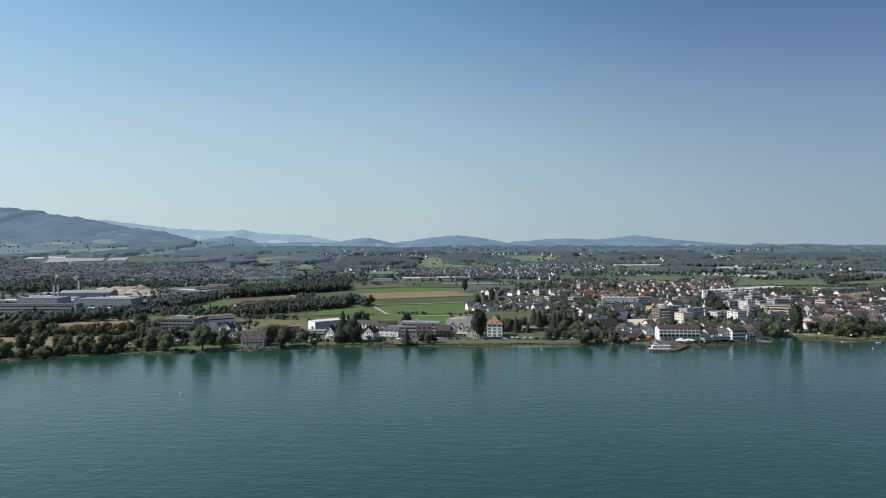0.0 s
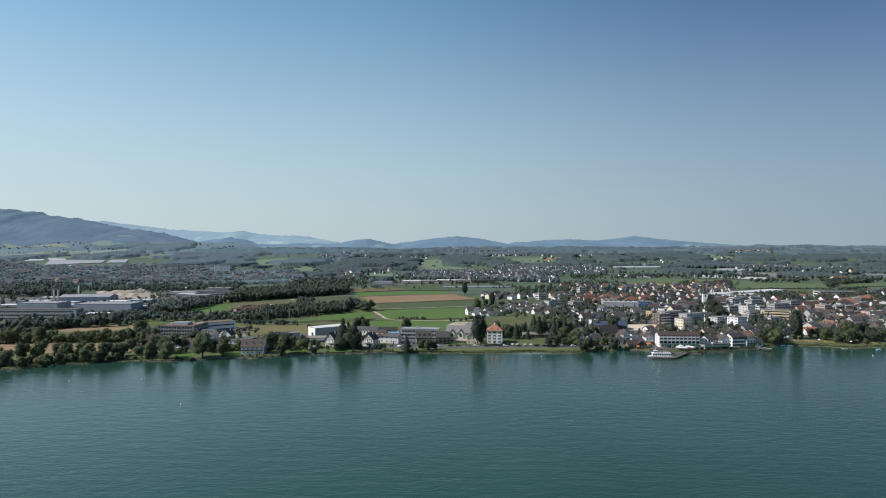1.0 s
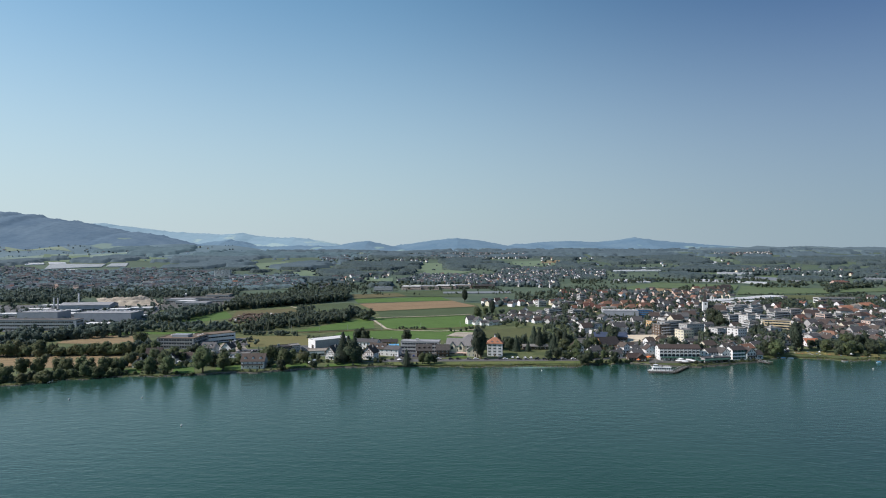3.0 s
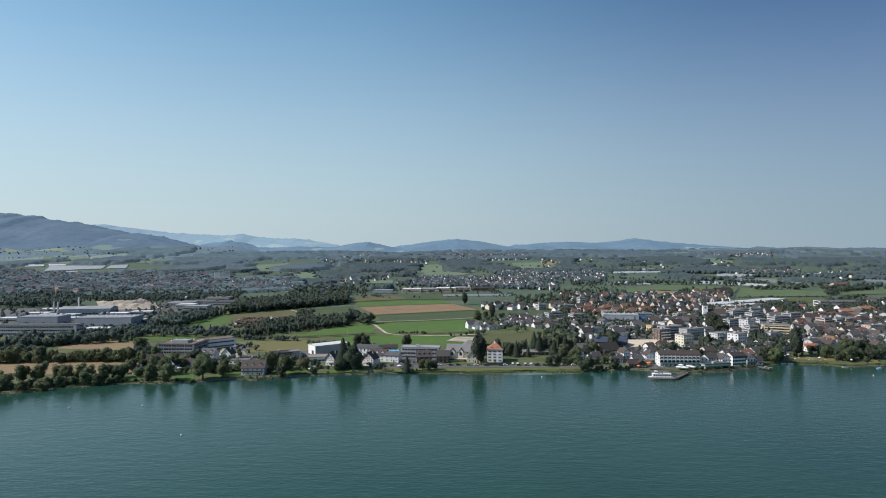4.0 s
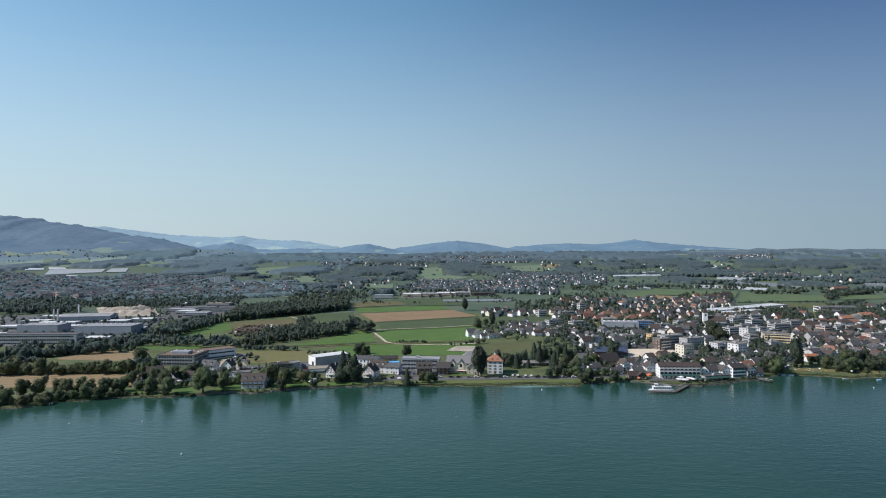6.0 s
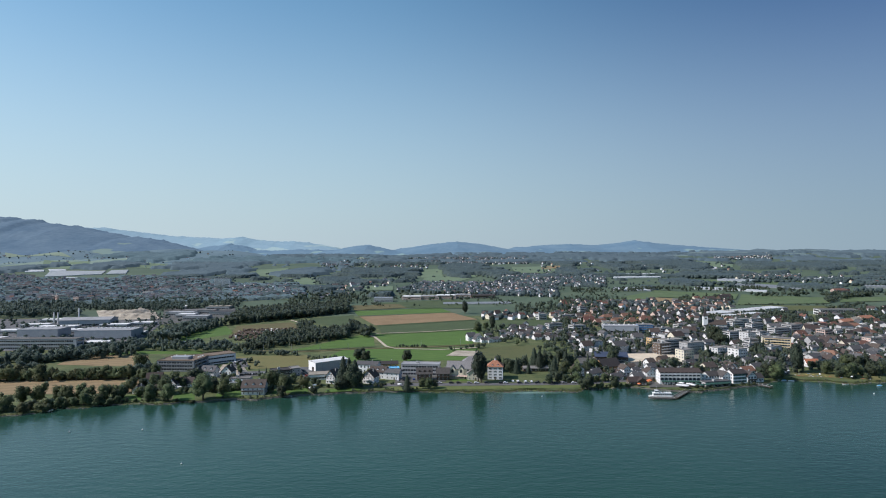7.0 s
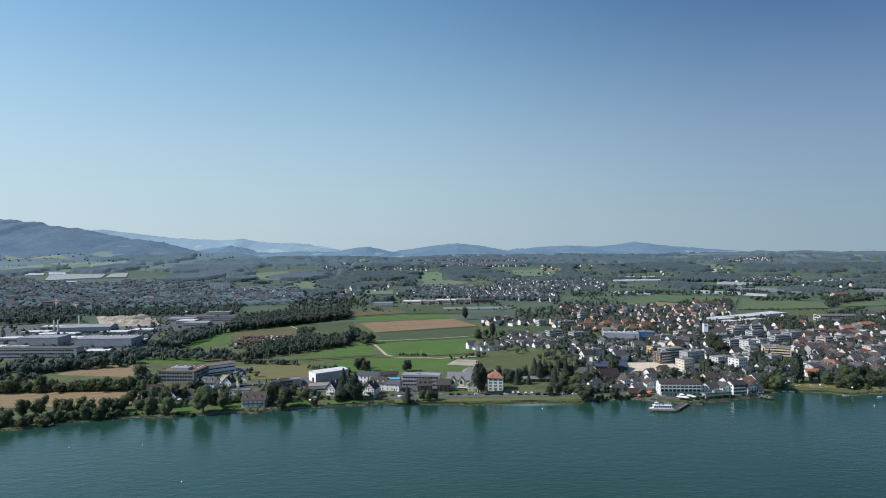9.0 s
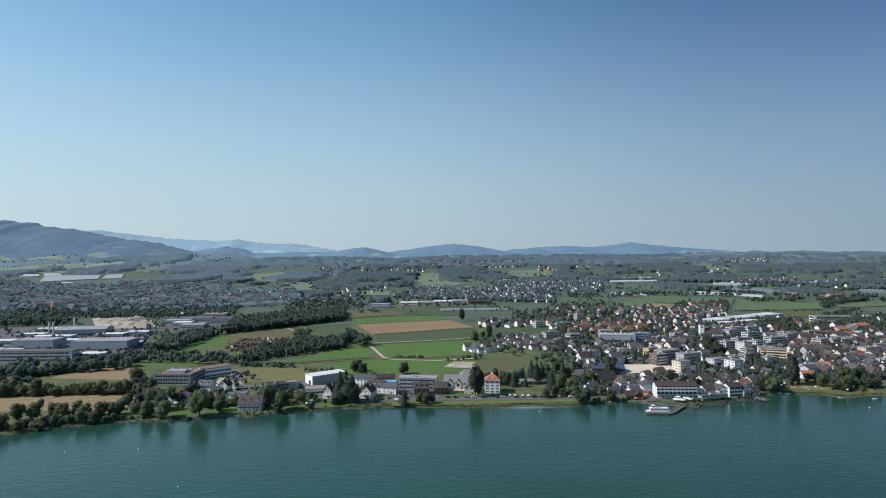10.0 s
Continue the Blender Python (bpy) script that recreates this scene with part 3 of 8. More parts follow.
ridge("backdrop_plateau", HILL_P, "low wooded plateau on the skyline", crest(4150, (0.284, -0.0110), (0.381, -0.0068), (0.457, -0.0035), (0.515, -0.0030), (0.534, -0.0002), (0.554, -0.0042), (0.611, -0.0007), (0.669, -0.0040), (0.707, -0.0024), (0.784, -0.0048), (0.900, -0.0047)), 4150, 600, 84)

# ---- trees ----
GOLD = 1.618 / 1.902
UNIT = 1 / 1.902
IV = np.array([(0, a * UNIT, b * GOLD) for a in (-1, 1) for b in (-1, 1)] + [(a * UNIT, b * GOLD, 0) for a in (-1, 1) for b in (-1, 1)] + [(b * GOLD, 0, a * UNIT) for a in (-1, 1) for b in (-1, 1)])
IF = [t for t in ((i, j, k) for i in range(12) for j in range(i + 1, 12) for k in range(j + 1, 12)) if all(abs(np.linalg.norm(IV[p] - IV[q]) - 2 * UNIT) < 0.02 for p, q in ((t[0], t[1]), (t[1], t[2]), (t[0], t[2])))]
IF = [t if np.dot(np.cross(IV[t[1]] - IV[t[0]], IV[t[2]] - IV[t[0]]), IV[t[0]]) > 0 else (t[0], t[2], t[1]) for t in IF]
rng = np.random.default_rng(7)


def soft(out, wild=0.3):
    """Leaf normals: mostly outward from the crown, a little wild."""
    o = np.asarray(out, float) + rng.normal(0, wild, (len(out), 3))
    return o / np.maximum(np.linalg.norm(o, axis=1), 1e-6)[:, None]


def clumps(points, outward, size, soften):
    """Small bent leaf clumps, two triangles each, facing roughly outward."""
    vs, fs, ns = [], [], []
    turned = soft(soften)
    for p, o, g in zip(points, outward, turned):
        nrm = Vector(o) + Vector(rng.normal(0, 0.45, 3))
        q = nrm.to_track_quat("Z", "Y")
        r = rng.uniform(0.6, 1.25) * size
        a = rng.uniform(0, 6.28)
        k = len(vs)
        for i in range(4):
            t = a + i * 1.571
            c = q @ Vector((math.cos(t) * r * (1 if i % 2 else 0.7), math.sin(t) * r, -0.25 * r if i % 2 else 0.15 * r))
            vs.append((p[0] + c.x, p[1] + c.y, p[2] + c.z))
            ns.append(g)
        fs += [(k, k + 1, k + 2), (k, k + 2, k + 3)]
    return vs, fs, ns


def broad_crown(w, h, z0, n, lobes, size, droop=0.0):
    """An uneven crown: lobes spread through an egg, clothed with leaf clumps over a dark core."""
    vs, fs, ns = [], [], []
    mid = np.array((0, 0, z0 + h * 0.42))
    half = np.array((w / 2, w / 2, h / 2))
    for j in range(lobes):
        u = rng.normal(0, 1, 3)
        u /= np.linalg.norm(u)
        rr = 0.74 * rng.uniform(0.5, 1) ** 0.5 if j else 0
        c = np.array((u[0] * rr * w / 2, u[1] * rr * w / 2, z0 + h * 0.5 + u[2] * rr * h / 2))
        s = half * (rng.uniform(0.26, 0.5) if j else 0.54)
        k = len(vs)
        vs += [tuple(c + v * s * 0.8 * rng.uniform(0.8, 1.1)) for v in IV]
        ns += list(soft(IV + (c - mid) / half * 0.7, 0.1))
        fs += [tuple(k + i for i in q) for q in IF]
        o = rng.normal(0, 1, (n // lobes, 3))
        o /= np.linalg.norm(o, axis=1)[:, None]
        o[:, 2] = np.where(o[:, 2] < -0.6, -o[:, 2], o[:, 2])
        pts = c + o * s * rng.uniform(0.86, 1.16, (len(o), 1))
        pts[:, 2] -= droop * h * np.hypot(o[:, 0], o[:, 1]) * rng.uniform(0, 0.3, len(o))
        v2, f2, n2 = clumps(pts, o, size, o * 0.8 + (pts - mid) / half * 0.7)
        k = len(vs)
        vs += v2
        ns += n2
        fs += [tuple(k + i for i in q) for q in f2]
    return vs, fs, ns


def spruce_crown(w, h, z0, tiers, n, size):
    """Drooping whorls that narrow to a tip."""
    vs, fs, ns = [], [], []
    for j in range(tiers):
        u = j / tiers
        r = w / 2 * (1 - u) ** 0.85 + 0.15
        z = z0 + h * u
        k, m = len(vs), 9
        for i in range(m):
            t = i * 6.283 / m + j
            q = r * rng.uniform(0.7, 1.05) * (0.72 if i % 2 else 1)
            vs.append((q * math.cos(t), q * math.sin(t), z - 0.12 * r + rng.uniform(-0.2, 0.2)))
            ns.append((math.cos(t), math.sin(t), 0.4))
        vs.append((0, 0, min(z + h / tiers * 1.9, z0 + h * 1.02)))
        ns.append((0, 0, 1))
        fs += [(k + i, k + (i + 1) % m, k + m) for i in range(m)]
        o = [(math.cos(t), math.sin(t), 0.5) for t in rng.uniform(0, 6.283, max(5, round(n / tiers * (1.6 - 1.3 * u))))]
        pts = [(a * r * rng.uniform(0.55, 1.05), b * r * rng.uniform(0.55, 1.05), z + rng.uniform(-0.2, 0.5) * h / tiers) for a, b, _ in o]
        v2, f2, n2 = clumps(pts, o, size, o)
        k = len(vs)
        vs += v2
        ns += n2
        fs += [tuple(k + i for i in q) for q in f2]
    return vs, fs, ns


def mesh_of(name, vf, mat):
    f = Form()
    f.v, f.f, f.n = vf
    f.k = [0] * len(f.f)
    return f.data(name, mat)


def trunk_mesh(h, r, limbs):
    f = Form()
    f.tube((0, 0, -0.3), (0.05 * h * 0.2, 0, h), r * 1.25, r * 0.55, 8)
    for i in range(limbs):
        t = i * 6.283 / max(1, limbs) + 0.4
        z = h * (0.62 + 0.3 * (i % 3) / 3)
        f.tube((0, 0, z), (math.cos(t) * h * 0.42, math.sin(t) * h * 0.42, z + h * 0.42), r * 0.45, r * 0.18, 6)
    return f.data("trunk", BARK)


TREES = {}


def tree_kind(kind, name, label, mat, make, trunk, count):
    TREES[kind] = [name, label, [(mesh_of("crown", make(), mat), trunk_mesh(*trunk)) for _ in range(count)], 0]


tree_kind("broad", "broadleaf_tree", "full green broadleaf tree with a lumpy crown", LEAF[0], lambda: broad_crown(9.0, 9.8, 0.3, 1150, 15, 0.37), (4.5, 0.32, 5), 4)
tree_kind("olive", "broadleaf_tree", "light olive green broadleaf tree with a loose crown", LEAF[1], lambda: broad_crown(8.6, 9.6, 0.5, 1100, 16, 0.36), (4.5, 0.3, 5), 3)
tree_kind("dark", "broadleaf_tree", "dark green broadleaf tree with a dense crown", LEAF[2], lambda: broad_crown(8.4, 9.9, 0.1, 1150, 14, 0.37), (4.5, 0.32, 5), 3)
tree_kind("willow", "willow_tree", "drooping green willow hanging over the water", LEAF[1], lambda: broad_crown(11, 8.5, 0.2, 1000, 11, 0.43, 0.8), (4, 0.35, 5), 2)
tree_kind("spruce", "spruce_tree", "tall dark spruce with drooping branches", LEAF[3], lambda: spruce_crown(6.2, 9.6, 0.5, 15, 700, 0.28), (3, 0.25, 0), 3)
tree_kind("poplar", "poplar_tree", "tall narrow dark columnar poplar", LEAF[3], lambda: broad_crown(4.0, 9.8, 0.2, 1300, 26, 0.26), (3, 0.22, 3), 2)
tree_kind("bush", "garden_shrub", "rounded green garden shrub", LEAF[0], lambda: broad_crown(11, 9, 0.0, 220, 6, 0.95), (3, 0.3, 4), 3)


def tree(kind, x, y, h, spread=1.0):
    """A tree h metres high, from one of the kind's shapes, turned and stretched a little."""
    if kind == "bush":
        return shrub(x, y, h, spread)
    t = TREES[kind]
    t[3] += 1
    crown, trunk = t[2][t[3] % len(t[2])]
    s = h / 10
    z = ground_z(x, y) if y - shore_y(x) > 7 else max(0.1, land_z(x, y))
    e = thing(t[0], Matrix.LocRotScale((x, y, z - 0.05), Euler((0, 0, rng.uniform(0, 6.28))), (s * spread, s * spread * rng.uniform(0.9, 1.1), s)), t[1], "tree")
    part("trunk", trunk, None, e)
    part("crown", crown, None, e)
    return e


def shrub(x, y, h, spread=1.0):
    t = TREES["bush"]
    t[3] += 1
    s = h / 10
    ob = tagged(new(t[0], t[2][t[3] % len(t[2])][0]), t[1], "shrub")
    ob.matrix_world = Matrix.LocRotScale((x, y, (ground_z(x, y) if y - shore_y(x) > 7 else max(0.1, land_z(x, y))) - 0.05), Euler((0, 0, rng.uniform(0, 6.28))), (s * spread * 1.2, s * spread * 1.2, s))
    return ob


def tops(w, h, lift):
    return [(IV * (1 + rng.uniform(-0.25, 0.25, (len(IV), 1))) * (w, w, h) + (0, 0, lift), IF, IV) for _ in range(8)]


def shapes(make, count):
    return [(np.array(v), f, np.array(n)) for v, f, n in (make() for _ in range(count))]


TEMPL = [shapes(lambda: broad_crown(9.4, 9.5, 0.3, 42, 3, 1.1), 8), shapes(lambda: spruce_crown(4.9, 9.8, 0.3, 7, 50, 0.5), 4), tops(5.2, 5.2, 4.6), shapes(lambda: broad_crown(9.0, 9.6, 0.3, 200, 8, 0.62), 5)]


def row_of_trees(kinds, x0, y0, x1, y1, n, h0, h1, wander=2.0):
    if (y0 + y1) / 2 > 545 and len(kinds) > 1:
        us = [(i + rng.uniform(0.2, 0.8)) / n for i in range(n)]
        # rows on the left take the leaf colour with haze in it
        wood("tree_row", WOODS_HAZE if x0 < -200 else WOODS, "row of dense green trees at a field edge", [(x0 + (x1 - x0) * u + rng.uniform(-wander, wander), y0 + (y1 - y0) * u + rng.uniform(-wander, wander)) for u in us], (h0, h1), 0.1 if "spruce" not in kinds else 0.3, category="trees", fine=True)
        return
    for i in range(n):
        u = (i + rng.uniform(0.2, 0.8)) / n
        tree(kinds[rng.integers(len(kinds))], x0 + (x1 - x0) * u + rng.uniform(-wander, wander), y0 + (y1 - y0) * u + rng.uniform(-wander, wander), rng.uniform(h0, h1), rng.uniform(0.85, 1.15))


def wood(name, mat, label, places, size, cone=0.3, far=False, category="woodland", fine=False):
    """One mesh of many uneven crowns and pointed conifers. places: x, y pairs; size: height range."""
    f = Form()
    f.n = []
    for x, y in places:
        h = rng.uniform(*size)
        pick = TEMPL[2 if far else 1 if rng.random() < cone else 3 if fine else 0]
        v, fs, ns = pick[rng.integers(len(pick))]
        a, t, s = len(f.v), rng.uniform(0, 6.28), h / 10
        g = s * rng.uniform(0.82, 1.18)
        c, sn = math.cos(t), math.sin(t)
        p = np.stack(((v[:, 0] * c - v[:, 1] * sn) * g + x, (v[:, 0] * sn + v[:, 1] * c) * g + y, v[:, 2] * s + far_z(x, y) - 0.2), 1)
        f.v += [tuple(q) for q in p.tolist()]
        f.n += np.stack((ns[:, 0] * c - ns[:, 1] * sn, ns[:, 0] * sn + ns[:, 1] * c, ns[:, 2]), 1).tolist()
        f.f += [tuple(a + i for i in q) for q in fs]
    f.k = [0] * len(f.f)
    return solid(name, f, mat, label, category, kind="stuff")


def scatter(corners, step, jitter=0.45, keep=1.0):
    """Points about step apart inside a quad given as x, y pairs."""
    c = [Vector(corners[i:i + 2]) for i in range(0, 8, 2)]
    nu = max(1, round(((c[1] - c[0]).length + (c[2] - c[3]).length) / 2 / step))
    nv = max(1, round(((c[3] - c[0]).length + (c[2] - c[1]).length) / 2 / step))
    out = []
    for j in range(nv):
        for i in range(nu):
            u, v = (i + 0.5 + rng.uniform(-jitter, jitter)) / nu, (j + 0.5 + rng.uniform(-jitter, jitter)) / nv
            p = (c[0] * (1 - u) + c[1] * u) * (1 - v) + (c[3] * (1 - u) + c[2] * u) * v
            if rng.random() < keep:
                out.append((p.x, p.y))
    return out


# ---- buildings ----
TAKEN, CLEAR = [], []
PANES = {}


def pane_mesh(w, h):
    key = (round(w, 2), round(h, 2))
    if key not in PANES:
        f = Form()
        f.box(-w / 2, w / 2, -0.06, 0.05, 0, h, 1)
        f.box(-w / 2 + 0.09, w / 2 - 0.09, -0.075, 0.0, 0.09, h - 0.09, 0)
        f.box(-0.04, 0.04, -0.085, 0.0, 0.09, h - 0.09, 1)
        f.box(-w / 2 - 0.1, w / 2 + 0.1, -0.16, 0.0, -0.08, 0, 1)
        PANES[key] = f.data("window", [GLASS, WHITE])
    return PANES[key]


def band_mesh(length, h):
    """A long window band with posts between its panes."""
    key = (round(length, 2), round(h, 2), "band")
    if key not in PANES:
        f = Form()
        f.box(-length / 2, length / 2, -0.05, 0.04, 0, h, 0)
        n = max(2, round(length / 2.6))
        for i in range(n + 1):
            x = -length / 2 + length * i / n
            f.box(x - 0.06, x + 0.06, -0.1, 0, 0, h, 1)
        f.box(-length / 2 - 0.1, length / 2 + 0.1, -0.18, 0, -0.12, 0, 1)
        PANES[key] = f.data("window_band", [GLASS, WHITE])
    return PANES[key]


def bands(e, w, d, storeys, hs, wh, faces):
    for s in range(storeys):
        z = s * hs + 1.0
        part("window_band", band_mesh(w * 0.93, wh), None, e).location = (0, -d / 2, z)
        for sx in faces:
            o = part("window_band", band_mesh(d * 0.85, wh), None, e)
            o.location, o.rotation_euler = (sx * w / 2, 0, z), (0, 0, sx * math.pi / 2)


def windows(e, w, d, storeys, hs, bays, side_bays, ww=1.1, wh=1.35, sill=0.95, z0=0.0, faces=(-1, 1)):
    """Rows of windows on the front and both side walls."""
    for s in range(storeys):
        z = z0 + s * hs + sill
        for i in range(bays):
            o = part("window", pane_mesh(ww, wh), None, e)
            o.location = (-w / 2 + (i + 0.5) * w / bays, -d / 2, z)
        for i in range(side_bays):
            for sx in faces:
                o = part("window", pane_mesh(ww, wh), None, e)
                o.location, o.rotation_euler = (sx * w / 2, -d / 2 + (i + 0.5) * d / side_bays, z), (0, 0, sx * math.pi / 2)


def walls_form(w, d, h, roof, rh):
    f = Form()
    if roof == "gx":
        f.hull([(-w / 2, -d / 2, -0.4), (-w / 2, d / 2, -0.4), (-w / 2, d / 2, h), (-w / 2, 0, h + rh), (-w / 2, -d / 2, h)],
               [(w / 2, -d / 2, -0.4), (w / 2, d / 2, -0.4), (w / 2, d / 2, h), (w / 2, 0, h + rh), (w / 2, -d / 2, h)])
    elif roof == "gy":
        f.hull([(w / 2, -d / 2, -0.4), (-w / 2, -d / 2, -0.4), (-w / 2, -d / 2, h), (0, -d / 2, h + rh), (w / 2, -d / 2, h)],
               [(w / 2, d / 2, -0.4), (-w / 2, d / 2, -0.4), (-w / 2, d / 2, h), (0, d / 2, h + rh), (w / 2, d / 2, h)])
    else:
        f.box(-w / 2, w / 2, -d / 2, d / 2, -0.4, h)
    return f


def roof_form(w, d, h, roof, rh, over=0.7, t=0.28):
    f = Form()
    if roof in ("gx", "gy"):
        a, b = (w, d) if roof == "gx" else (d, w)
        k = rh / (b / 2)
        lo = h - over * k
        for s in (-1, 1):
            q = [(-a / 2 - over, s * (b / 2 + over), lo), (a / 2 + over, s * (b / 2 + over), lo), (a / 2 + over, 0, h + rh), (-a / 2 - over, 0, h + rh)]
            if roof == "gy":
                q = [(y, -x, z) for x, y, z in q]
            up = [(x, y, z + t) for x, y, z in q]
            f.hull(q, up) if s < 0 else f.hull(q[::-1], up[::-1])
    elif roof == "hip":
        i = min(w, d) / 2 * 0.9
        low = [(-w / 2 - over, -d / 2 - over, h), (w / 2 + over, -d / 2 - over, h), (w / 2 + over, d / 2 + over, h), (-w / 2 - over, d / 2 + over, h)]
        top = [(-w / 2 + i, -d / 2 + i, h + rh), (w / 2 - i, -d / 2 + i, h + rh), (w / 2 - i, d / 2 - i, h + rh), (-w / 2 + i, d / 2 - i, h + rh)]
        f.hull(low, [(x, y, z + t) for x, y, z in low])
        f.hull([(x, y, z + t) for x, y, z in low], top)
    else:
        f.box(-w / 2 - 0.15, w / 2 + 0.15, -d / 2 - 0.15, d / 2 + 0.15, h, h + 0.3)
        for x0, x1, y0, y1 in ((-w / 2 - 0.15, w / 2 + 0.15, -d / 2 - 0.15, -d / 2 + 0.15), (-w / 2 - 0.15, w / 2 + 0.15, d / 2 - 0.15, d / 2 + 0.15), (-w / 2 - 0.15, -w / 2 + 0.15, -d / 2 + 0.15, d / 2 - 0.15), (w / 2 - 0.15, w / 2 + 0.15, -d / 2 + 0.15, d / 2 - 0.15)):
            f.box(x0, x1, y0, y1, h + 0.3, h + 0.6)
    return f


def building(x, y, w, d, storeys, roof, rh, wall, top, label, turn=0.0, bays=3, side_bays=2, hs=2.9, name="house", category="house", group="", chimney=True, balconies=0, attic=0, ww=1.1, wh=1.35, base=None, dormers=0, door=True, rail=None):
    """A house with walls, roof, windows, door, chimney and, where wanted, balconies, attic windows and dormers. x, y: middle of the front wall's foot."""
    h = storeys * hs + 0.3
    c, s = math.cos(radians(turn)), math.sin(radians(turn))
    mx, my = x - s * d / 2, y + c * d / 2
    e = thing(name, pose(mx, my, (ground_z(mx, my) if base is None else base), 0, 0, turn), label, category, group)
    TAKEN.append((mx, my, max(w, d) * 0.62))
    part("wall", walls_form(w, d, h, roof, rh), wall, e)
    r = part("roof", roof_form(w, d, h, roof, rh), top, e)
    seen = (-1,) if x > 120 and turn < 15 else (1,) if x < -160 else (-1, 1)
    if w > 24 or (roof == "flat" and y > 700):
        bands(e, w, d, storeys, hs, wh, seen)
    else:
        windows(e, w, d, storeys, hs, bays, side_bays, ww, wh, faces=seen)
    if roof == "flat" and w > 10 and hs < 3.5:
        for i in range(1):
            f = Form()
            k = rng.uniform(0.8, 1.5)
            f.box(-k, k, -1.2, 1.2, 0, rng.uniform(1.2, 2.2))
            part("roof_hut", f, CONCRETE, r).location = ((i - 0.3) * w * 0.35 + rng.uniform(-1, 1), rng.uniform(-0.2, 0.2) * d, h + 0.3)
    if roof == "flat" and hs > 8:
        for i in range(int(w / 6)):
            f = Form()
            f.hull([(-1.1, -1.6, 0), (1.1, -1.6, 0), (1.1, 1.6, 0), (-1.1, 1.6, 0)], [(-0.8, -1.3, 0.8), (0.8, -1.3, 0.8), (0.8, 1.3, 0.8), (-0.8, 1.3, 0.8)])
            part("skylight", f, ROOF_PALE, r).location = (-w / 2 + (i + 0.5) * w / int(w / 6), d * 0.3, h + 0.3)
    if attic:
        for i in range(attic):
            o = part("window", pane_mesh(1.0, 1.2), None, e)
            if roof == "gy":
                o.location = ((i - (attic - 1) / 2) * 1.8, -d / 2, h + rh * 0.2)
            else:
                o.location, o.rotation_euler = (-w / 2, (i - (attic - 1) / 2) * 1.8, h + rh * 0.2), (0, 0, -math.pi / 2)
    if door and y < 640:
        f = Form()
        f.box(-0.55, 0.55, -0.08, 0.03, -0.05, 2.1)
        o = part("door", f, TIMBER, e)
        o.location = (w / 2 - w / bays, -d / 2, 0)
    if chimney and roof != "flat":
        f = Form()
        f.box(-0.4, 0.4, -0.4, 0.4, -1.2, 1.3)
        f.box(-0.5, 0.5, -0.5, 0.5, 1.3, 1.5)
        o = part("chimney", f, CONCRETE, r)
        o.location = (w * 0.18, d * 0.08, h + rh * 0.82)
    if balconies:
        for k in range(1, storeys):
            f = Form()
            bw = w * balconies
            f.box(-bw / 2, bw / 2, -1.5, 0, 0, 0.18)
            f.box(-bw / 2, bw / 2, -1.5, -1.42, 0.18, 1.0)
            o = part("balcony", f, rail or (wall if balconies < 0.9 else TIMBER), e)
            o.location = (0, -d / 2, k * hs)
    for i in range(dormers):
        f = walls_form(1.8, 2.4, 1.1, "gy", 0.7)
        g = roof_form(1.8, 2.4, 1.1, "gy", 0.7, 0.2, 0.12)
        z = h + rh * 0.28
        px, py = (i + 0.5) * w / dormers - w / 2, -d / 2 + (d / 2) * 0.28 + 1.0
        o = part("dormer", f, wall, r)
        o.location = (px, py, z)
        o2 = part("dormer_roof", g, top, r)
        o2.location = (px, py, z)
    return e


def timber_front(e, w, d, h, rh):
    """Dark beams on a white front: sills, posts, braces and barge boards."""
    for z in (2.9, h - 0.1):
        f = Form()
        f.box(-w / 2, w / 2, -0.1, 0.02, z - 0.12, z + 0.12)
        part("beam", f, TIMBER, e).location = (0, -d / 2, 0)
    n = 7
    for i in range(n):
        x = -w / 2 + 0.15 + (w - 0.3) * i / (n - 1)
        top = h + rh * (1 - abs(x) / (w / 2)) - 0.3
        f = Form()
        f.box(x - 0.1, x + 0.1, -0.09, 0.02, 2.9, top)
        part("post", f, TIMBER, e).location = (0, -d / 2, 0)
    for s in (-1, 1):
        f = Form()
        q = [(s * (w / 2 + 0.7), -0.75, h - 0.75), (s * (w / 2 + 0.7), -0.65, h - 0.75), (0, -0.65, h + rh - 0.25), (0, -0.75, h + rh - 0.25)]
        f.hull(q, [(a, b, c + 0.4) for a, b, c in q])
        part("barge_board", f, TIMBER, e).location = (0, -d / 2, 0)


LOGGIA_SHADE = material("loggia_shade", ((0.018, 0.022, 0.03), (0.035, 0.042, 0.055)), 2, 0.5, spec=0.2)
SOLAR = material("solar_roof", ((0.05, 0.065, 0.10), (0.08, 0.10, 0.15)), 4, 0.35)
SHUTTER = material("green_shutter", ((0.03, 0.07, 0.05), (0.05, 0.10, 0.07)), 1, 0.7)

# ---- lakeside road, yards and walls ----
plot("road", ASPHALT, "grey lakeside road", (-69.5, 496.3, 119.2, 498.6, 121.0, 506.0, -46.7, 507.7), 0.1, category="road")
plot("road", ASPHALT, "grey lakeside road", (119.2, 498.6, 168.9, 511.4, 171.5, 519.1, 121.0, 506.0), 0.1, 6, category="road")
plot("yard", PAVING, "paved yard beside low workshops", (-41.8, 507.5, 2.1, 512.1, -0.4, 540.5, -44.2, 537.5), 0.25, category="yard")
plot("yard", DUST, "sandy car park planted with small trees", (-208, 530, -177, 540, -198, 582, -222, 592), 0.2, category="car park")
plot("car_park", ASPHALT, "grey car park beside a dry meadow", (-186.0, 537.3, -159.7, 540.8, -169.3, 558.7, -195.5, 557.2), 0.25, category="car park")
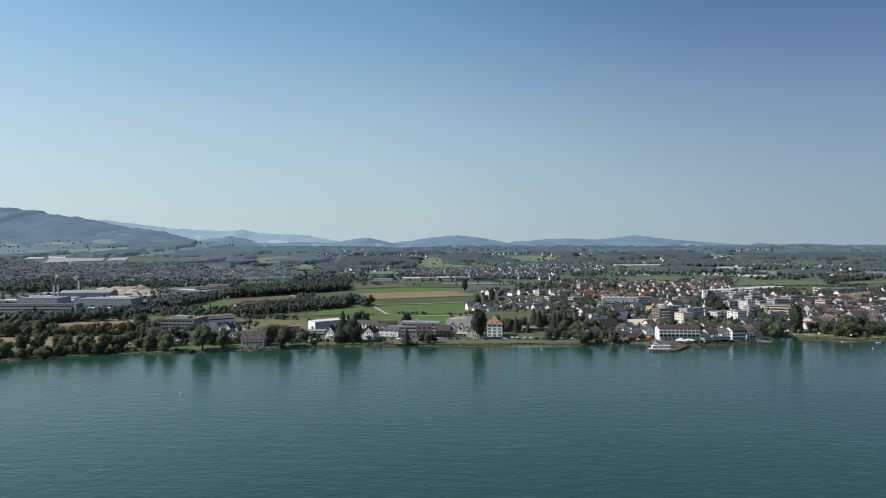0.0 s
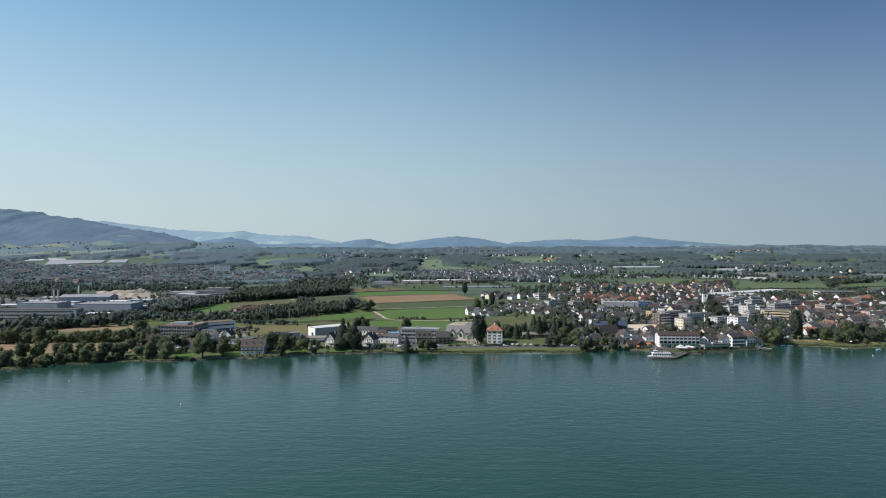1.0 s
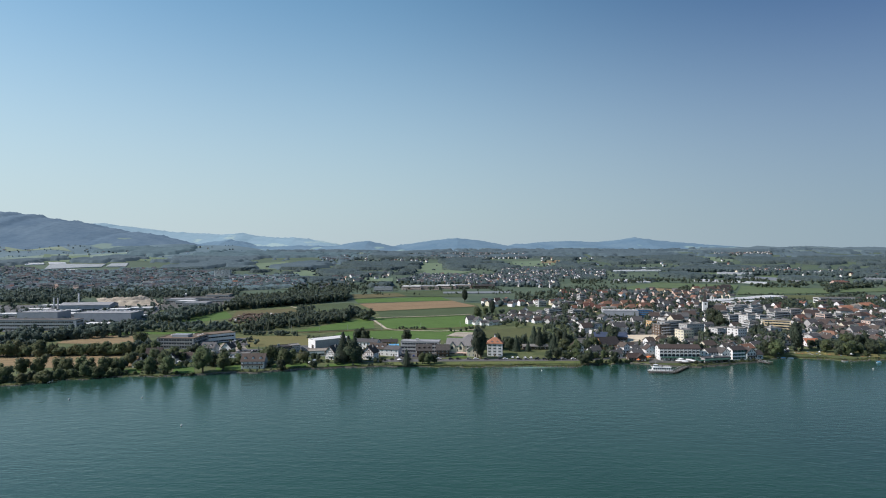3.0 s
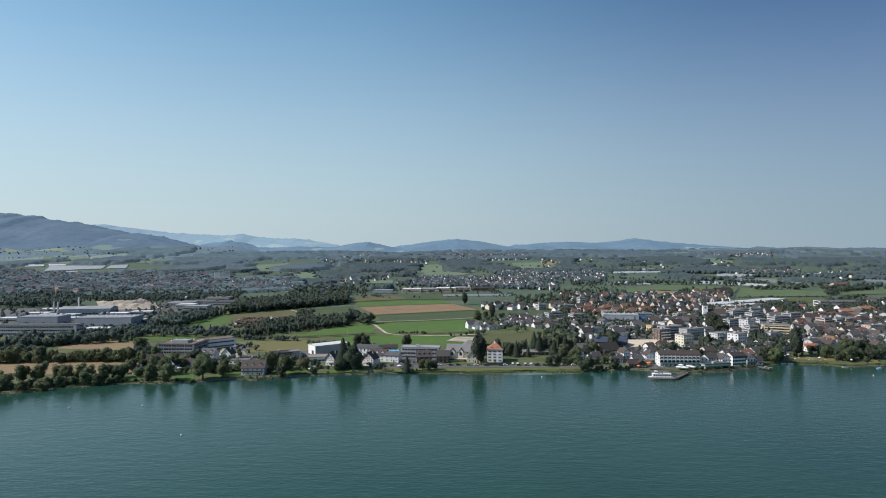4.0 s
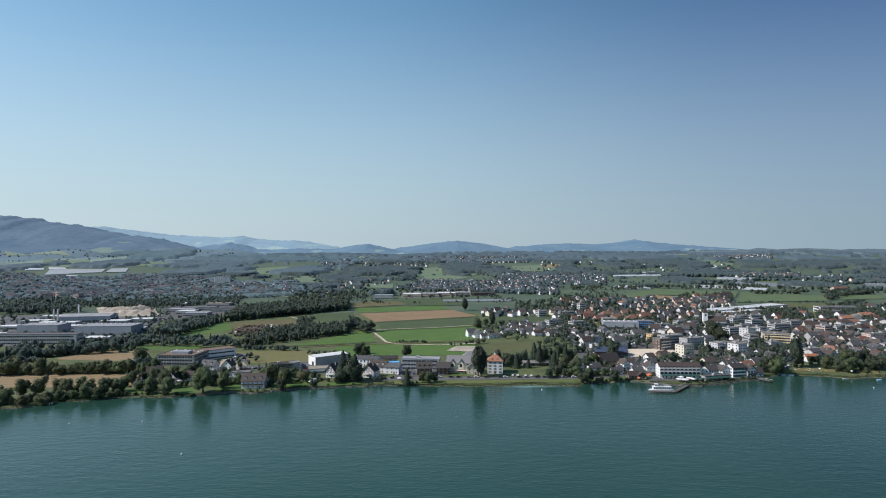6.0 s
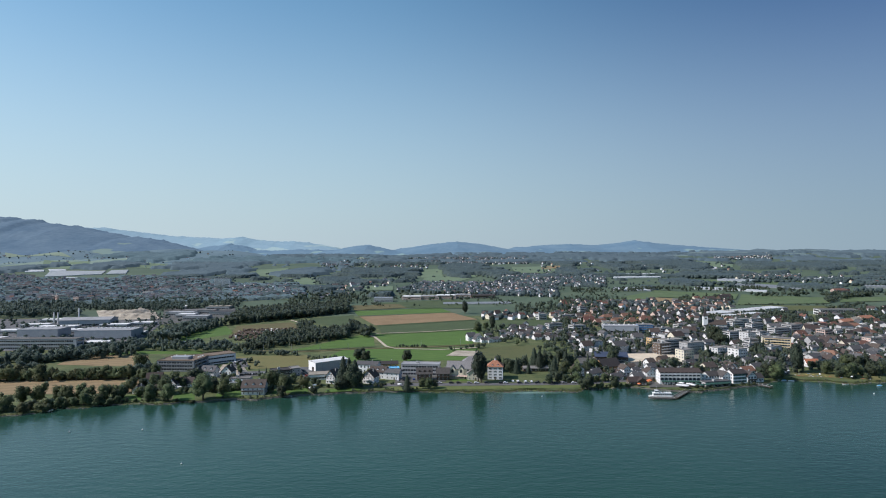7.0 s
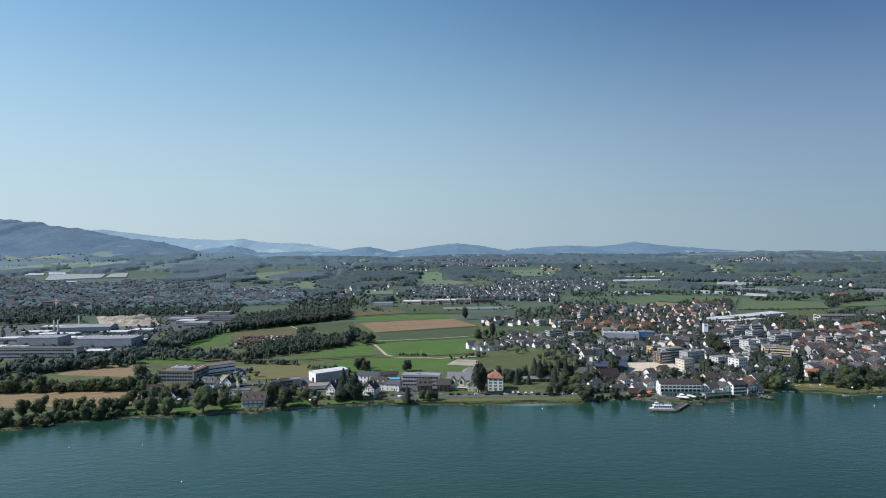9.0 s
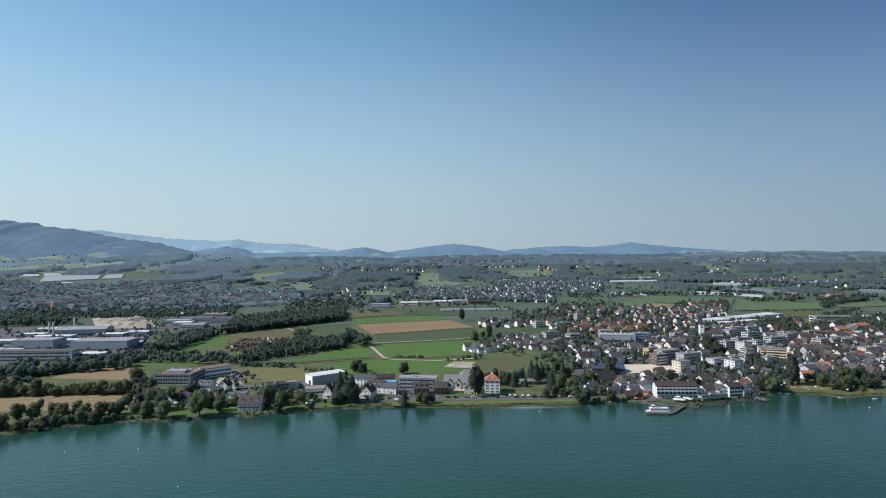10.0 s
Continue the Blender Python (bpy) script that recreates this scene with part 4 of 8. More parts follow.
plot("car_park", ASPHALT, "grey car park beside the school", (-210.7, 569.1, -191.8, 578.1, -209.3, 624.0, -222.8, 621.6), 0.25, category="car park")
plot("yard", ASPHALT, "grey yard beside the warehouse", (-135.1, 540.1, -111.6, 515.1, -129.2, 576.2, -141.5, 576.6), 0.28, category="yard")
plot("yard", ASPHALT, "wide grey factory yard", (-543.0, 669.1, -368.2, 696.8, -467, 1002, -804, 991), 0.2, 16, category="yard")
plot("yard", DUST, "dusty ground of a gravel works", (-543, 923, -469, 952, -560, 1106, -613, 1085), 0.15, 10, category="yard")
plot("yard", PAVING, "grey yards of the commercial halls", (-435, 905, -354, 1011, -412, 1160, -537, 1131), 0.25, 10, category="yard")
for q in ((-138.8, 472.9, -110.4, 477.3, -114.0, 493.0, -139.2, 490.1), (-96.5, 477.0, -67.6, 483.1, -68.8, 491.8, -96.6, 489.0), (-179.2, 462.3, -157.9, 465.0, -167.6, 484.0, -185.1, 481.0), (-248.1, 452.9, -234.3, 455.7, -242.0, 470.5, -257.1, 469.2), (7.0, 513.8, 24.3, 515.3, 23.2, 523.3, 8.1, 521.7)):
    plot("lawn", CROP_GREEN, "sunny green garden lawn beside the lake", q, 0.15, 6, category="lawn")
plot("verge", VERGE, "sunny grass verge between road and lake", (-39.7, 481.5, 114.5, 488.8, 116.4, 496.8, -59.6, 493.4), 0.14, 10, category="grass")
plot("lawn", CROP_GREEN, "bright green lawn on the lake shore", (-208.6, 451.9, -192.4, 454.6, -202.3, 478.0, -216.9, 475.0), 0.15, 6, category="lawn")
plot("lawn", GRASS, "green garden lawn by the red-roofed house", (52.5, 510.7, 91.1, 515.4, 94.1, 546.5, 57.0, 543.2), 0.15, 6, category="lawn")
plot("lawn", CROP_GREEN, "green lawn between apartment houses", (274.1, 628.1, 288.0, 621.7, 302.6, 658.6, 286.4, 659.1), 0.3, 6, category="lawn")
plot("quay", PAVING, "paved hotel quay above the lake", (170.6, 488.2, 235.3, 488.3, 244.6, 505.5, 177.3, 507.3), 0.12, 10, category="quay")
plot("lawn", MEADOW_DRY, "sunny green lawn of the lakeside bath", (310.9, 527.4, 378.5, 509.5, 396.4, 533.4, 331.2, 544.0), 0.15, 8, category="lawn")
plot("town_ground", PAVING, "grey streets and yards between town houses", (128.0, 524.4, 315.8, 535.7, 460.9, 806.8, 163.1, 790.4), 0.06, 20, category="street")
plot("town_ground", PAVING, "grey streets and yards between town houses", (334.3, 566.9, 426.4, 545.6, 697.7, 849.9, 445.7, 807.5), 0.09, 20, category="street")


def track(label, mat, width, *pts):
    """A narrow farm track through points given as x, y pairs."""
    f = Form()
    p = [Vector(pts[i:i + 2]) for i in range(0, len(pts), 2)]
    q = []
    for a, b in zip(p, p[1:]):
        n = max(2, int((b - a).length / 12))
        q += [a + (b - a) * i / n for i in range(n)]
    q.append(p[-1])
    for i, c in enumerate(q):
        d = (q[min(i + 1, len(q) - 1)] - q[max(i - 1, 0)]).normalized()
        for s in (-1, 1):
            e = c + Vector((-d.y, d.x)) * s * width / 2
            f.v.append((e.x, e.y, ground_z(e.x, e.y) + 0.45))
    for i in range(len(q) - 1):
        f.f.append((2 * i, 2 * i + 1, 2 * i + 3, 2 * i + 2))
        f.k.append(0)
    solid("farm_track", f, mat, label, "track", kind="structure")


track("pale gravel farm track winding through green fields", GRAVEL, 3.5, -97.3, 778.3, -89.0, 764.6, -79.9, 735.0, -67.4, 692.8, -55.6, 678.3, -3.5, 669.6, 42.3, 681.6)
track("pale gravel farm track between fields", GRAVEL, 3.0, -91.2, 796.7, -19.6, 813.4, 52.5, 841.6)
for pts in ((-101.6, 874.2, 57, 945), (-145, 1003, 15, 1051), (-163, 1085, -3, 1127), (-82.7, 789.2, 53.2, 828.1), (-173.0, 664.2, -80.3, 689.7), (-129.4, 597.9, -49.4, 602.0)):
    track("rough dark grass strip between fields", CROP_DARK, 4.0, *pts)
track("straight railway bed crossing the green fields", SOIL_OLIVE, 5.0, -222.4, 670.9, -155.9, 661.9, -94.4, 676.3, -3.5, 690.4, 43.9, 706.9)
track("pale field path beside a wood", GRAVEL, 3.0, -247, 954, -225, 920, -203.2, 870.4)


mast = Form()
mast.tube((0, 0, -0.5), (0, 0, 7.5), 0.16, 0.1, 6)
mast.tube((0, 0, 6.6), (0, -2.6, 6.9), 0.06, 0.06, 5)
mast.tube((0, 0, 5.6), (0, -2.4, 6.6), 0.05, 0.05, 5)
mast_mesh = mast.data("railway_mast", METAL_GREY)
line = [Vector(p) for p in ((-222.4, 670.9), (-155.9, 661.9), (-94.4, 676.3), (-3.5, 690.4), (43.9, 706.9))]
for a, b in zip(line, line[1:]):
    n = max(1, round((b - a).length / 42))
    for i in range(n):
        p = a.lerp(b, (i + 0.5) / n)
        tagged(new("railway_mast", mast_mesh), "slim grey steel mast beside the railway", "mast", "railway masts").matrix_world = pose(p.x, p.y + 4, ground_z(p.x, p.y))


def shore_wall(x0, x1, label, mat, h=0.9):
    """A low stone wall along the water's edge."""
    f = Form()
    n = int((x1 - x0) / 2.5)
    for i in range(n):
        a, b = x0 + (x1 - x0) * i / n, x0 + (x1 - x0) * (i + 1) / n
        ya, yb = shore_y(a) - 0.2, shore_y(b) - 0.2
        f.hull([(a, ya, -1.2), (b, yb, -1.2), (b, yb + 0.6, -1.2), (a, ya + 0.6, -1.2)], [(a, ya, h), (b, yb, h), (b, yb + 0.6, h), (a, ya + 0.6, h)])
    solid("shore_wall", f, mat, label, "wall", kind="structure")


shore_wall(-213, -70, "dark stone shore wall below lakeside gardens", STONE, 1.0)
shore_wall(-67, -25, "dark stone shore wall below lakeside gardens", STONE, 0.8)
shore_wall(157, 269, "stone shore wall below the hotel terrace", STONE, 1.0)

# ---- houses on the shore ----
W_BROWN, W_GREY = "white house with a brown tiled gable roof", "white house with a grey gable roof"
building(-247.9, 475.8, 8, 7, 1, "gy", 3.2, WHITE, ROOF_BROWN, "small white boathouse with a brown gable roof", bays=2, side_bays=1)
building(-247.9, 503.7, 12, 9, 2, "gx", 4.2, WHITE, ROOF_BROWN, "white house with a brown roof behind trees", turn=15)
building(-219.1, 497.5, 13, 9, 1, "gx", 4, WHITE, ROOF_BROWN, "low white house with a broad brown roof", turn=-5, hs=3.2)
building(-222.0, 520.1, 8.5, 10, 2, "gy", 4.5, WHITE, ROOF_BROWN, "white gabled house with a brown roof", attic=1, turn=-12)
building(-213.8, 531.9, 13, 10, 2, "gx", 4, WHITE, ROOF_GREY, "white house with grey roof and dormers", dormers=2, turn=-10)
building(-196.2, 531.4, 9, 9, 2, "gy", 4.6, WHITE, ROOF_BROWN, "white gabled house with a brown roof", attic=1, turn=-8)
building(-173.6, 499.9, 17, 10, 2, "flat", 0, WHITE, ROOF_FLAT, "flat-roofed white terrace house with wide windows", bays=5, balconies=0.8, ww=1.8, turn=4)
building(-152.4, 469.9, 18, 12, 2, "gx", 5, WHITE, ROOF_BROWN, "broad lakeside villa with a brown roof and balconies", bays=5, balconies=0.95, dormers=3, turn=3)
building(-145.9, 532.1, 18, 13, 2, "flat", 0, ROOF_DARK, ROOF_DARK, "dark flat-roofed office block with glass bands", bays=5, ww=2.6, wh=1.5, turn=25, category="building")
building(-135.7, 540.1, 9, 12, 2, "flat", 0, GREY_WALL, ROOF_FLAT, "small grey flat-roofed annex", bays=2, turn=25, category="building")
building(-105.5, 522.5, 29, 15, 1, "flat", 0, WHITE, ROOF_BEIGE, "low white workshop with a flat beige roof", bays=8, ww=2, hs=4.0, turn=12, category="building")
chalet = building(-97.7, 507.1, 9, 10, 2, "gy", 5.5, WHITE, ROOF_DARK, "white timbered chalet with a steep dark gable", attic=2, balconies=0.6, turn=-22)
timber_front(chalet, 9, 10, 6.1, 5.5)
chalet = building(-65.0, 506.3, 11, 10, 2, "gy", 5.2, WHITE, ROOF_BROWN, "white timbered chalet with a brown gable roof", attic=2, balconies=0.6, turn=-20)
timber_front(chalet, 11, 10, 6.1, 5.2)
building(-71.7, 546.9, 21, 10, 2, "gx", 2.2, WHITE, ROOF_GREY, "long white building with dark arched windows", bays=6, hs=4, ww=1.4, wh=2.4, turn=-14, category="building")
building(-59.4, 525.6, 15, 10, 2, "gx", 4, WHITE, ROOF_BROWN, "white house with a brown roof and dormers", dormers=3, turn=-14)
building(-45.9, 521.2, 13, 9, 2, "gx", 2.4, WHITE, ROOF_GREY, W_GREY, turn=-16)
building(-49.4, 537.7, 18, 8, 2, "flat", 0, WHITE, LIGHT_BLUE, "white workshop with a bright blue roof", bays=4, turn=8, category="building")
building(-52.5, 559.8, 18, 9, 2, "gx", 2.0, OCHRE, ROOF_DARK, "brown workshop with a dark roof", bays=4, turn=8, category="building")
building(-21.4, 534.8, 35, 13, 3, "flat", 0, GREY_WALL, ROOF_HALL, "long grey factory building with white window bands", bays=11, ww=2.2, wh=1.7, hs=3.3, turn=-6, category="building", door=False)
building(-16.7, 516.4, 13, 9, 2, "gx", 4.4, TIMBER, ROOF_DARK, "brown timber house with a dark roof and dormers", dormers=3, balconies=0.9, turn=4)
building(-0.4, 518.0, 11, 8, 2, "gx", 4, TIMBER, ROOF_DARK, "brown half-timbered house with a dark roof", balconies=0.9, turn=2)
inn = building(13.2, 523.5, 21, 14, 3, "gx", 5.2, CREAM, ROOF_LIGHT, "cream lakeside inn with pointed gables and grey roof", bays=5, ww=1.5, wh=1.8, turn=-9, name="inn", category="inn")
for k in (-5.2, 2.4):
    part("gable", walls_form(4.6, 5.0, 8.6, "gy", 3.2), CREAM, inn).location = (k, -5.4, 0)
    part("gable_roof", roof_form(4.6, 5.0, 8.6, "gy", 3.2, 0.4, 0.2), ROOF_LIGHT, inn).location = (k, -5.4, 0)
    f = Form()
    f.hull([(-1.1, -0.08, 0), (1.1, -0.08, 0), (1.1, -0.08, 2.2), (0, -0.08, 3.4), (-1.1, -0.08, 2.2)], [(-1.1, 0, 0), (1.1, 0, 0), (1.1, 0, 2.2), (0, 0, 3.4), (-1.1, 0, 2.2)])
    part("arched_window", f, GLASS, inn, "tall dark arched window").location = (k, -7.9, 5.4)
    f = Form()
    f.box(-2.2, 2.2, -0.08, 0, 0, 2.2)
    part("shop_window", f, GLASS, inn).location = (k, -7.9, 1.2)
f = Form()
f.hull([(-9, -10.4, 2.5), (8, -10.4, 2.5), (8, -7.9, 3.1), (-9, -7.9, 3.1)], [(-9, -10.4, 2.6), (8, -10.4, 2.6), (8, -7.9, 3.2), (-9, -7.9, 3.2)])
part("awning", f, ROSE, inn, "faded red terrace awning")
building(25.7, 548, 15, 12, 3, "hip", 5, CREAM, ROOF_LIGHT, "cream wing with a grey hipped roof", bays=3, name="inn", category="inn")
building(26.4, 517.2, 11, 10, 2, "gy", 4.4, CREAM, ROOF_LIGHT, "cream gabled house with a grey roof", attic=1, turn=-6)
building(86.4, 551.2, 23, 6, 1, "gx", 1.5, TIMBER, ROOF_FLAT, "long low wooden shed in a garden", bays=5, chimney=False, name="shed", category="shed", turn=2)
building(123.2, 530, 8.5, 9, 2, "gy", 3.4, WHITE, ROOF_BROWN, "white gabled house with a brown roof", attic=2, turn=24)
building(139.3, 532, 8, 8, 1, "gx", 3, WHITE, ROOF_GREY, W_GREY, turn=18)
building(166.2, 533, 7, 8, 2, "gy", 3.0, WHITE, ROOF_BROWN, "white gabled house with a brown roof", attic=1, turn=24)
building(199.4, 562, 8, 8, 2, "gx", 3, WHITE, ROOF_BROWN, W_BROWN, turn=22)
building(157.9, 551, 20, 14, 1, "gx", 6, OCHRE, ROOF_DARK, "big barn with a tan boarded gable and dark roof", hs=4.4, chimney=False, name="barn", category="barn", turn=24, attic=2)
building(170.6, 597.5, 32, 18, 1, "gx", 3.4, TIMBER, SOLAR, "wide hall with dark blue solar panels on its roof", hs=4.2, chimney=False, bays=6, name="hall", category="hall", turn=-8)
building(156.9, 523.6, 9, 8, 1, "gy", 3.6, WHITE, ROOF_BROWN, "white gabled house with a brown roof", attic=1, turn=20)
building(152.5, 514, 10, 7, 1, "gx", 2.6, WHITE, ROOF_GREY, W_GREY, turn=16)
building(161.1, 496.5, 9, 8, 1, "gx", 3, TIMBER, ROOF_BROWN, "wooden boathouse with a brown roof by the water", chimney=False, name="boathouse", category="boathouse")
building(167.1, 494.6, 8, 7, 1, "gy", 3, TIMBER, ROOF_BROWN, "brown wooden boathouse by the water", chimney=False, name="boathouse", category="boathouse")
building(171.0, 513, 10, 8, 1, "gx", 2.8, WHITE, ROOF_GREY, W_GREY, turn=20)
building(182.0, 516, 8, 10, 2, "gy", 3, WHITE, ROOF_BROWN, "tall white gabled house beside the hotel", attic=1, hs=3.0)
terrace = building(229.5, 492.0, 24, 8, 1, "flat", 0, GREY_WALL, ROOF_GREY, "low terrace building with a green awning", bays=7, ww=2, hs=3.0, category="building", turn=12)
f = Form()
f.hull([(-11, -7.2, 2.3), (11, -7.2, 2.3), (11, -4, 3.0), (-11, -4, 3.0)], [(-11, -7.2, 2.4), (11, -7.2, 2.4), (11, -4, 3.1), (-11, -4, 3.1)])
part("awning", f, GREEN_AWNING, terrace, "dark green fabric awning")
building(231.5, 504, 11, 9, 2, "gx", 2.8, WHITE, ROOF_DARK, "white lakeside house with a dark roof", bays=4, ww=1.6, wh=1.7, turn=20)
building(241.5, 502, 8.5, 9, 2, "gy", 3.4, WHITE, ROOF_DARK, "white gabled lakeside house with a dark roof", attic=1, ww=1.6, turn=16)
shuttered = building(251.3, 499.6, 12.5, 10, 3, "gx", 2.6, WHITE, ROOF_DARK, "white lakeside house with green shutters and dark roof", bays=4, ww=1.5, wh=1.7, hs=2.8, turn=12)
f = Form()
f.box(-0.4, 0.4, -0.1, 0.0, 0, 1.7)
leaf = f.data("shutter", GREEN_AWNING)
for st in range(3):
    for b in range(4):
        for k in (-1, 1):
            part("shutter", leaf, None, shuttered).location = (-6.25 + (b + 0.5) * 3.125 + k * 1.15, -5, st * 2.8 + 0.95)
building(262.3, 500.6, 9, 9, 2, "gy", 3.6, WHITE, ROOF_DARK, "white gabled house with dark balconies and roof", attic=2, ww=1.8, wh=1.9, balconies=0.95, turn=14)
building(271.5, 506, 9, 8, 1, "gx", 3.0, WHITE, ROOF_DARK, "low white house with a dark roof by the water", bays=3, ww=1.6, turn=18, hs=3.2)
building(245.5, 538, 12, 10, 2, "gx", 3.6, CREAM, ROOF_BROWN, "cream house with a brown tiled roof", turn=22)
building(256.6, 524, 12, 9, 2, "gx", 3.2, WHITE, ROOF_DARK, "white house with a dark roof", turn=20, dormers=2)
building(272, 522, 12, 9, 2, "gx", 3.2, WHITE, ROOF_RED, "white house with a dull red roof", turn=22)
building(287.7, 536, 11, 9, 2, "gx", 3.2, WHITE, ROOF_GREY, W_GREY, turn=22)
building(232, 548, 12, 10, 1, "gx", 3.4, WHITE, ROOF_BROWN, W_BROWN, turn=24)
building(266, 540, 10, 9, 2, "gy", 3.4, WHITE, ROOF_BROWN, "white gabled house with a brown roof", turn=22, attic=1)
building(354.7, 563.9, 12, 9, 1, "gx", 3.6, WHITE, ROOF_ORANGE, "low house with a bright orange tiled roof", hs=3.2)

# ---- apartment houses and halls of the town ----
FLATS = "pale grey-white flat-roofed apartment block with balconies"
for x, y, w, d, st, mat, turn in (
        (295.2, 580, 12, 13, 5, OLD_WHITE, 23), (284.5, 603, 9, 11, 4, AGED_RENDER, 23), (294.5, 607, 9, 11, 4, AGED_RENDER, 23), (247, 592, 13, 12, 4, CREAM, 22), (273, 636, 24, 12, 4, GREY_WALL, 22), (257.4, 656, 26, 12, 4, GREY_WALL, 22), (238.8, 632, 15, 12, 4, TIMBER, 22),
        (249.5, 688, 13, 10, 3, OCHRE, 24), (361, 688, 12, 13, 5, AGED_RENDER, 21), (365.5, 644, 26, 12, 5, APRICOT, -24), (374, 672, 18, 11, 4, CREAM, -24), (380.4, 600, 20, 11, 2, AGED_RENDER, 23), (502.4, 680, 20, 12, 3, ROSE, 10), (453, 648, 14, 12, 3, CREAM, 20)):
    building(x, y, w, d, st, "flat", 0, mat, ROOF_FLAT, FLATS if mat in (AGED_RENDER, OLD_WHITE) else "grey flat-roofed apartment block with balconies" if mat is GREY_WALL else "dark timber-clad apartment block with white balconies" if mat is TIMBER else "warm-coloured flat-roofed apartment block with balconies",
             turn, max(3, round(w / 3.4)), 3, 2.9, "apartment_block", "apartment block", "town apartment blocks", balconies=0.8 if st < 5 else 0.4, ww=1.7, rail=OLD_WHITE if mat is TIMBER else None)
for x, y, w, d, st, mat, turn in (
        (408, 814, 20, 11, 4, AGED_RENDER, 22), (425, 838, 24, 11, 4, AGED_RENDER, 22), (449, 842, 22, 11, 4, AGED_RENDER, 22), (421, 788, 21, 11, 4, AGED_RENDER, 22), (356, 752, 22, 11, 4, GREY_WALL, 22), (381, 738, 18, 11, 4, AGED_RENDER, 22), (389.2, 716, 11, 11, 4, AGED_RENDER, 22), (428.6, 744, 26, 11, 4, AGED_RENDER, 22),
        (451, 752, 18, 14, 5, GREY_WALL, 22), (477.1, 728, 14, 12, 4, ROSE, 22), (498.9, 740, 12, 11, 3, AGED_RENDER, 22), (530, 748, 20, 12, 3, GREY_WALL, 18),
        (158.2, 824, 24, 11, 3, AGED_RENDER, 24), (186, 804, 20, 12, 3, AGED_RENDER, 22), (178.9, 688, 12, 11, 2, AGED_RENDER, 20), (197, 928, 24, 11, 3, GREY_WALL, 20), (159.6, 944, 14, 11, 3, AGED_RENDER, 20), (237.4, 1000, 11, 11, 5, AGED_RENDER, 15), (292, 772, 18, 11, 3, AGED_RENDER, 20)):
    building(x, y, w, d, st, "flat", 0, mat, ROOF_FLAT, FLATS if mat in (AGED_RENDER, OLD_WHITE) else "flat-roofed apartment block among town houses", turn, max(3, round(w / 4)), 3, 2.9, "apartment_block", "apartment block", "town apartment blocks", balconies=0.8, ww=1.8)
building(237.4, 838.3, 20, 13, 3, "flat", 0, CREAM, ROOF_FLAT, "pale yellow flat-roofed apartment block", bays=6, turn=-8, name="apartment_block", category="apartment block")
building(237.9, 787.1, 46, 24, 1, "flat", 0, METAL_GREY, ROOF_HALL, "grey metal hall with a pale grey roof", bays=10, hs=9, turn=-8, name="hall", category="hall", wh=2.4, ww=3)
building(297, 913, 16, 9, 1, "flat", 0, CREAM, YELLOW, "low shop with a bright yellow roof", bays=4, hs=4.6, turn=-8, category="building", chimney=False)
building(276.6, 805.0, 20, 14, 3, "flat", 0, BLUE_PAINT, ROOF_FLAT, "bright blue commercial building", bays=5, turn=-6, category="building")
for x, y, w, d, roof in ((470, 972, 62, 34, ROOF_HALL), (528, 1004, 64, 32, ROOF_FLAT), (588, 1037, 66, 32, ROOF_HALL), (512, 958, 46, 20, ROOF_HALL), (462, 938, 30, 18, ROOF_PALE)):
    hall = building(x, y, w, d, 1, "flat", 0, ROSE if d < 30 else CREAM, roof, "pale factory hall with a flat ribbed roof", 29, 8, 3, 5.6, "hall", "hall", "factory halls", ww=4, wh=2)
    for k in range(int(w / 8)):
        f = Form()
        f.hull([(-1.2, -d * 0.42, 0), (1.2, -d * 0.42, 0), (1.2, d * 0.42, 0), (-1.2, d * 0.42, 0)], [(-0.5, -d * 0.41, 1.1), (0.5, -d * 0.41, 1.1), (0.5, d * 0.41, 1.1), (-0.5, d * 0.41, 1.1)])
        part("skylight", f, METAL_GREY, hall, "grey ribbed skylight").location = (-w / 2 + 4.5 + k * 8, 0, 6.0)
for x, y, w, d, r, wall, roof in ((557, 1222, 28, 14, 6, TIMBER, ROOF_BROWN), (588, 1206, 18, 11, 4, OLD_WHITE, ROOF_BROWN), (600, 1250, 26, 13, 6, TIMBER, ROOF_DARK), (541, 1250, 14, 11, 4, CREAM, ROOF_RED), (622, 1286, 24, 13, 5, OLD_WHITE, ROOF_BROWN)):
    building(x, y, w, d, 1, "gx", r, wall, roof, "big farm building with a broad brown roof", 18, 4, 1, 4.2, "barn", "barn", "farm buildings behind the town", chimney=False)
building(662, 985, 62, 18, 2, "flat", 0, WHITE, ROOF_FLAT, "long white school building with tall windows", bays=14, hs=4.5, turn=-3, category="building", ww=2.4, wh=3)
building(590.6, 856, 22, 12, 2, "gx", 3, ROSE, ROOF_TERRACOTTA, "rose house with a pale terracotta roof", turn=20, bays=5)
building(645.7, 892, 26, 14, 2, "gx", 3.4, CREAM, ROOF_TERRACOTTA, "cream house with a pale terracotta roof", turn=20, bays=6)
building(617, 874, 18, 12, 2, "gx", 3, CREAM, ROOF_BEIGE, "cream house with a tan roof", turn=20, bays=4)
building(464.6, 867.2, 13, 18, 2, "gy", 9, WHITE, ROOF_DARK, "white gabled hall with a steep dark roof", attic=2, turn=-14, chimney=False, category="building")
building(-128, 1253, 40, 20, 1, "flat", 0, GREY_WALL, METAL_GREY, "round-fronted grey hall at a field edge", bays=8, hs=8, name="hall", category="hall")
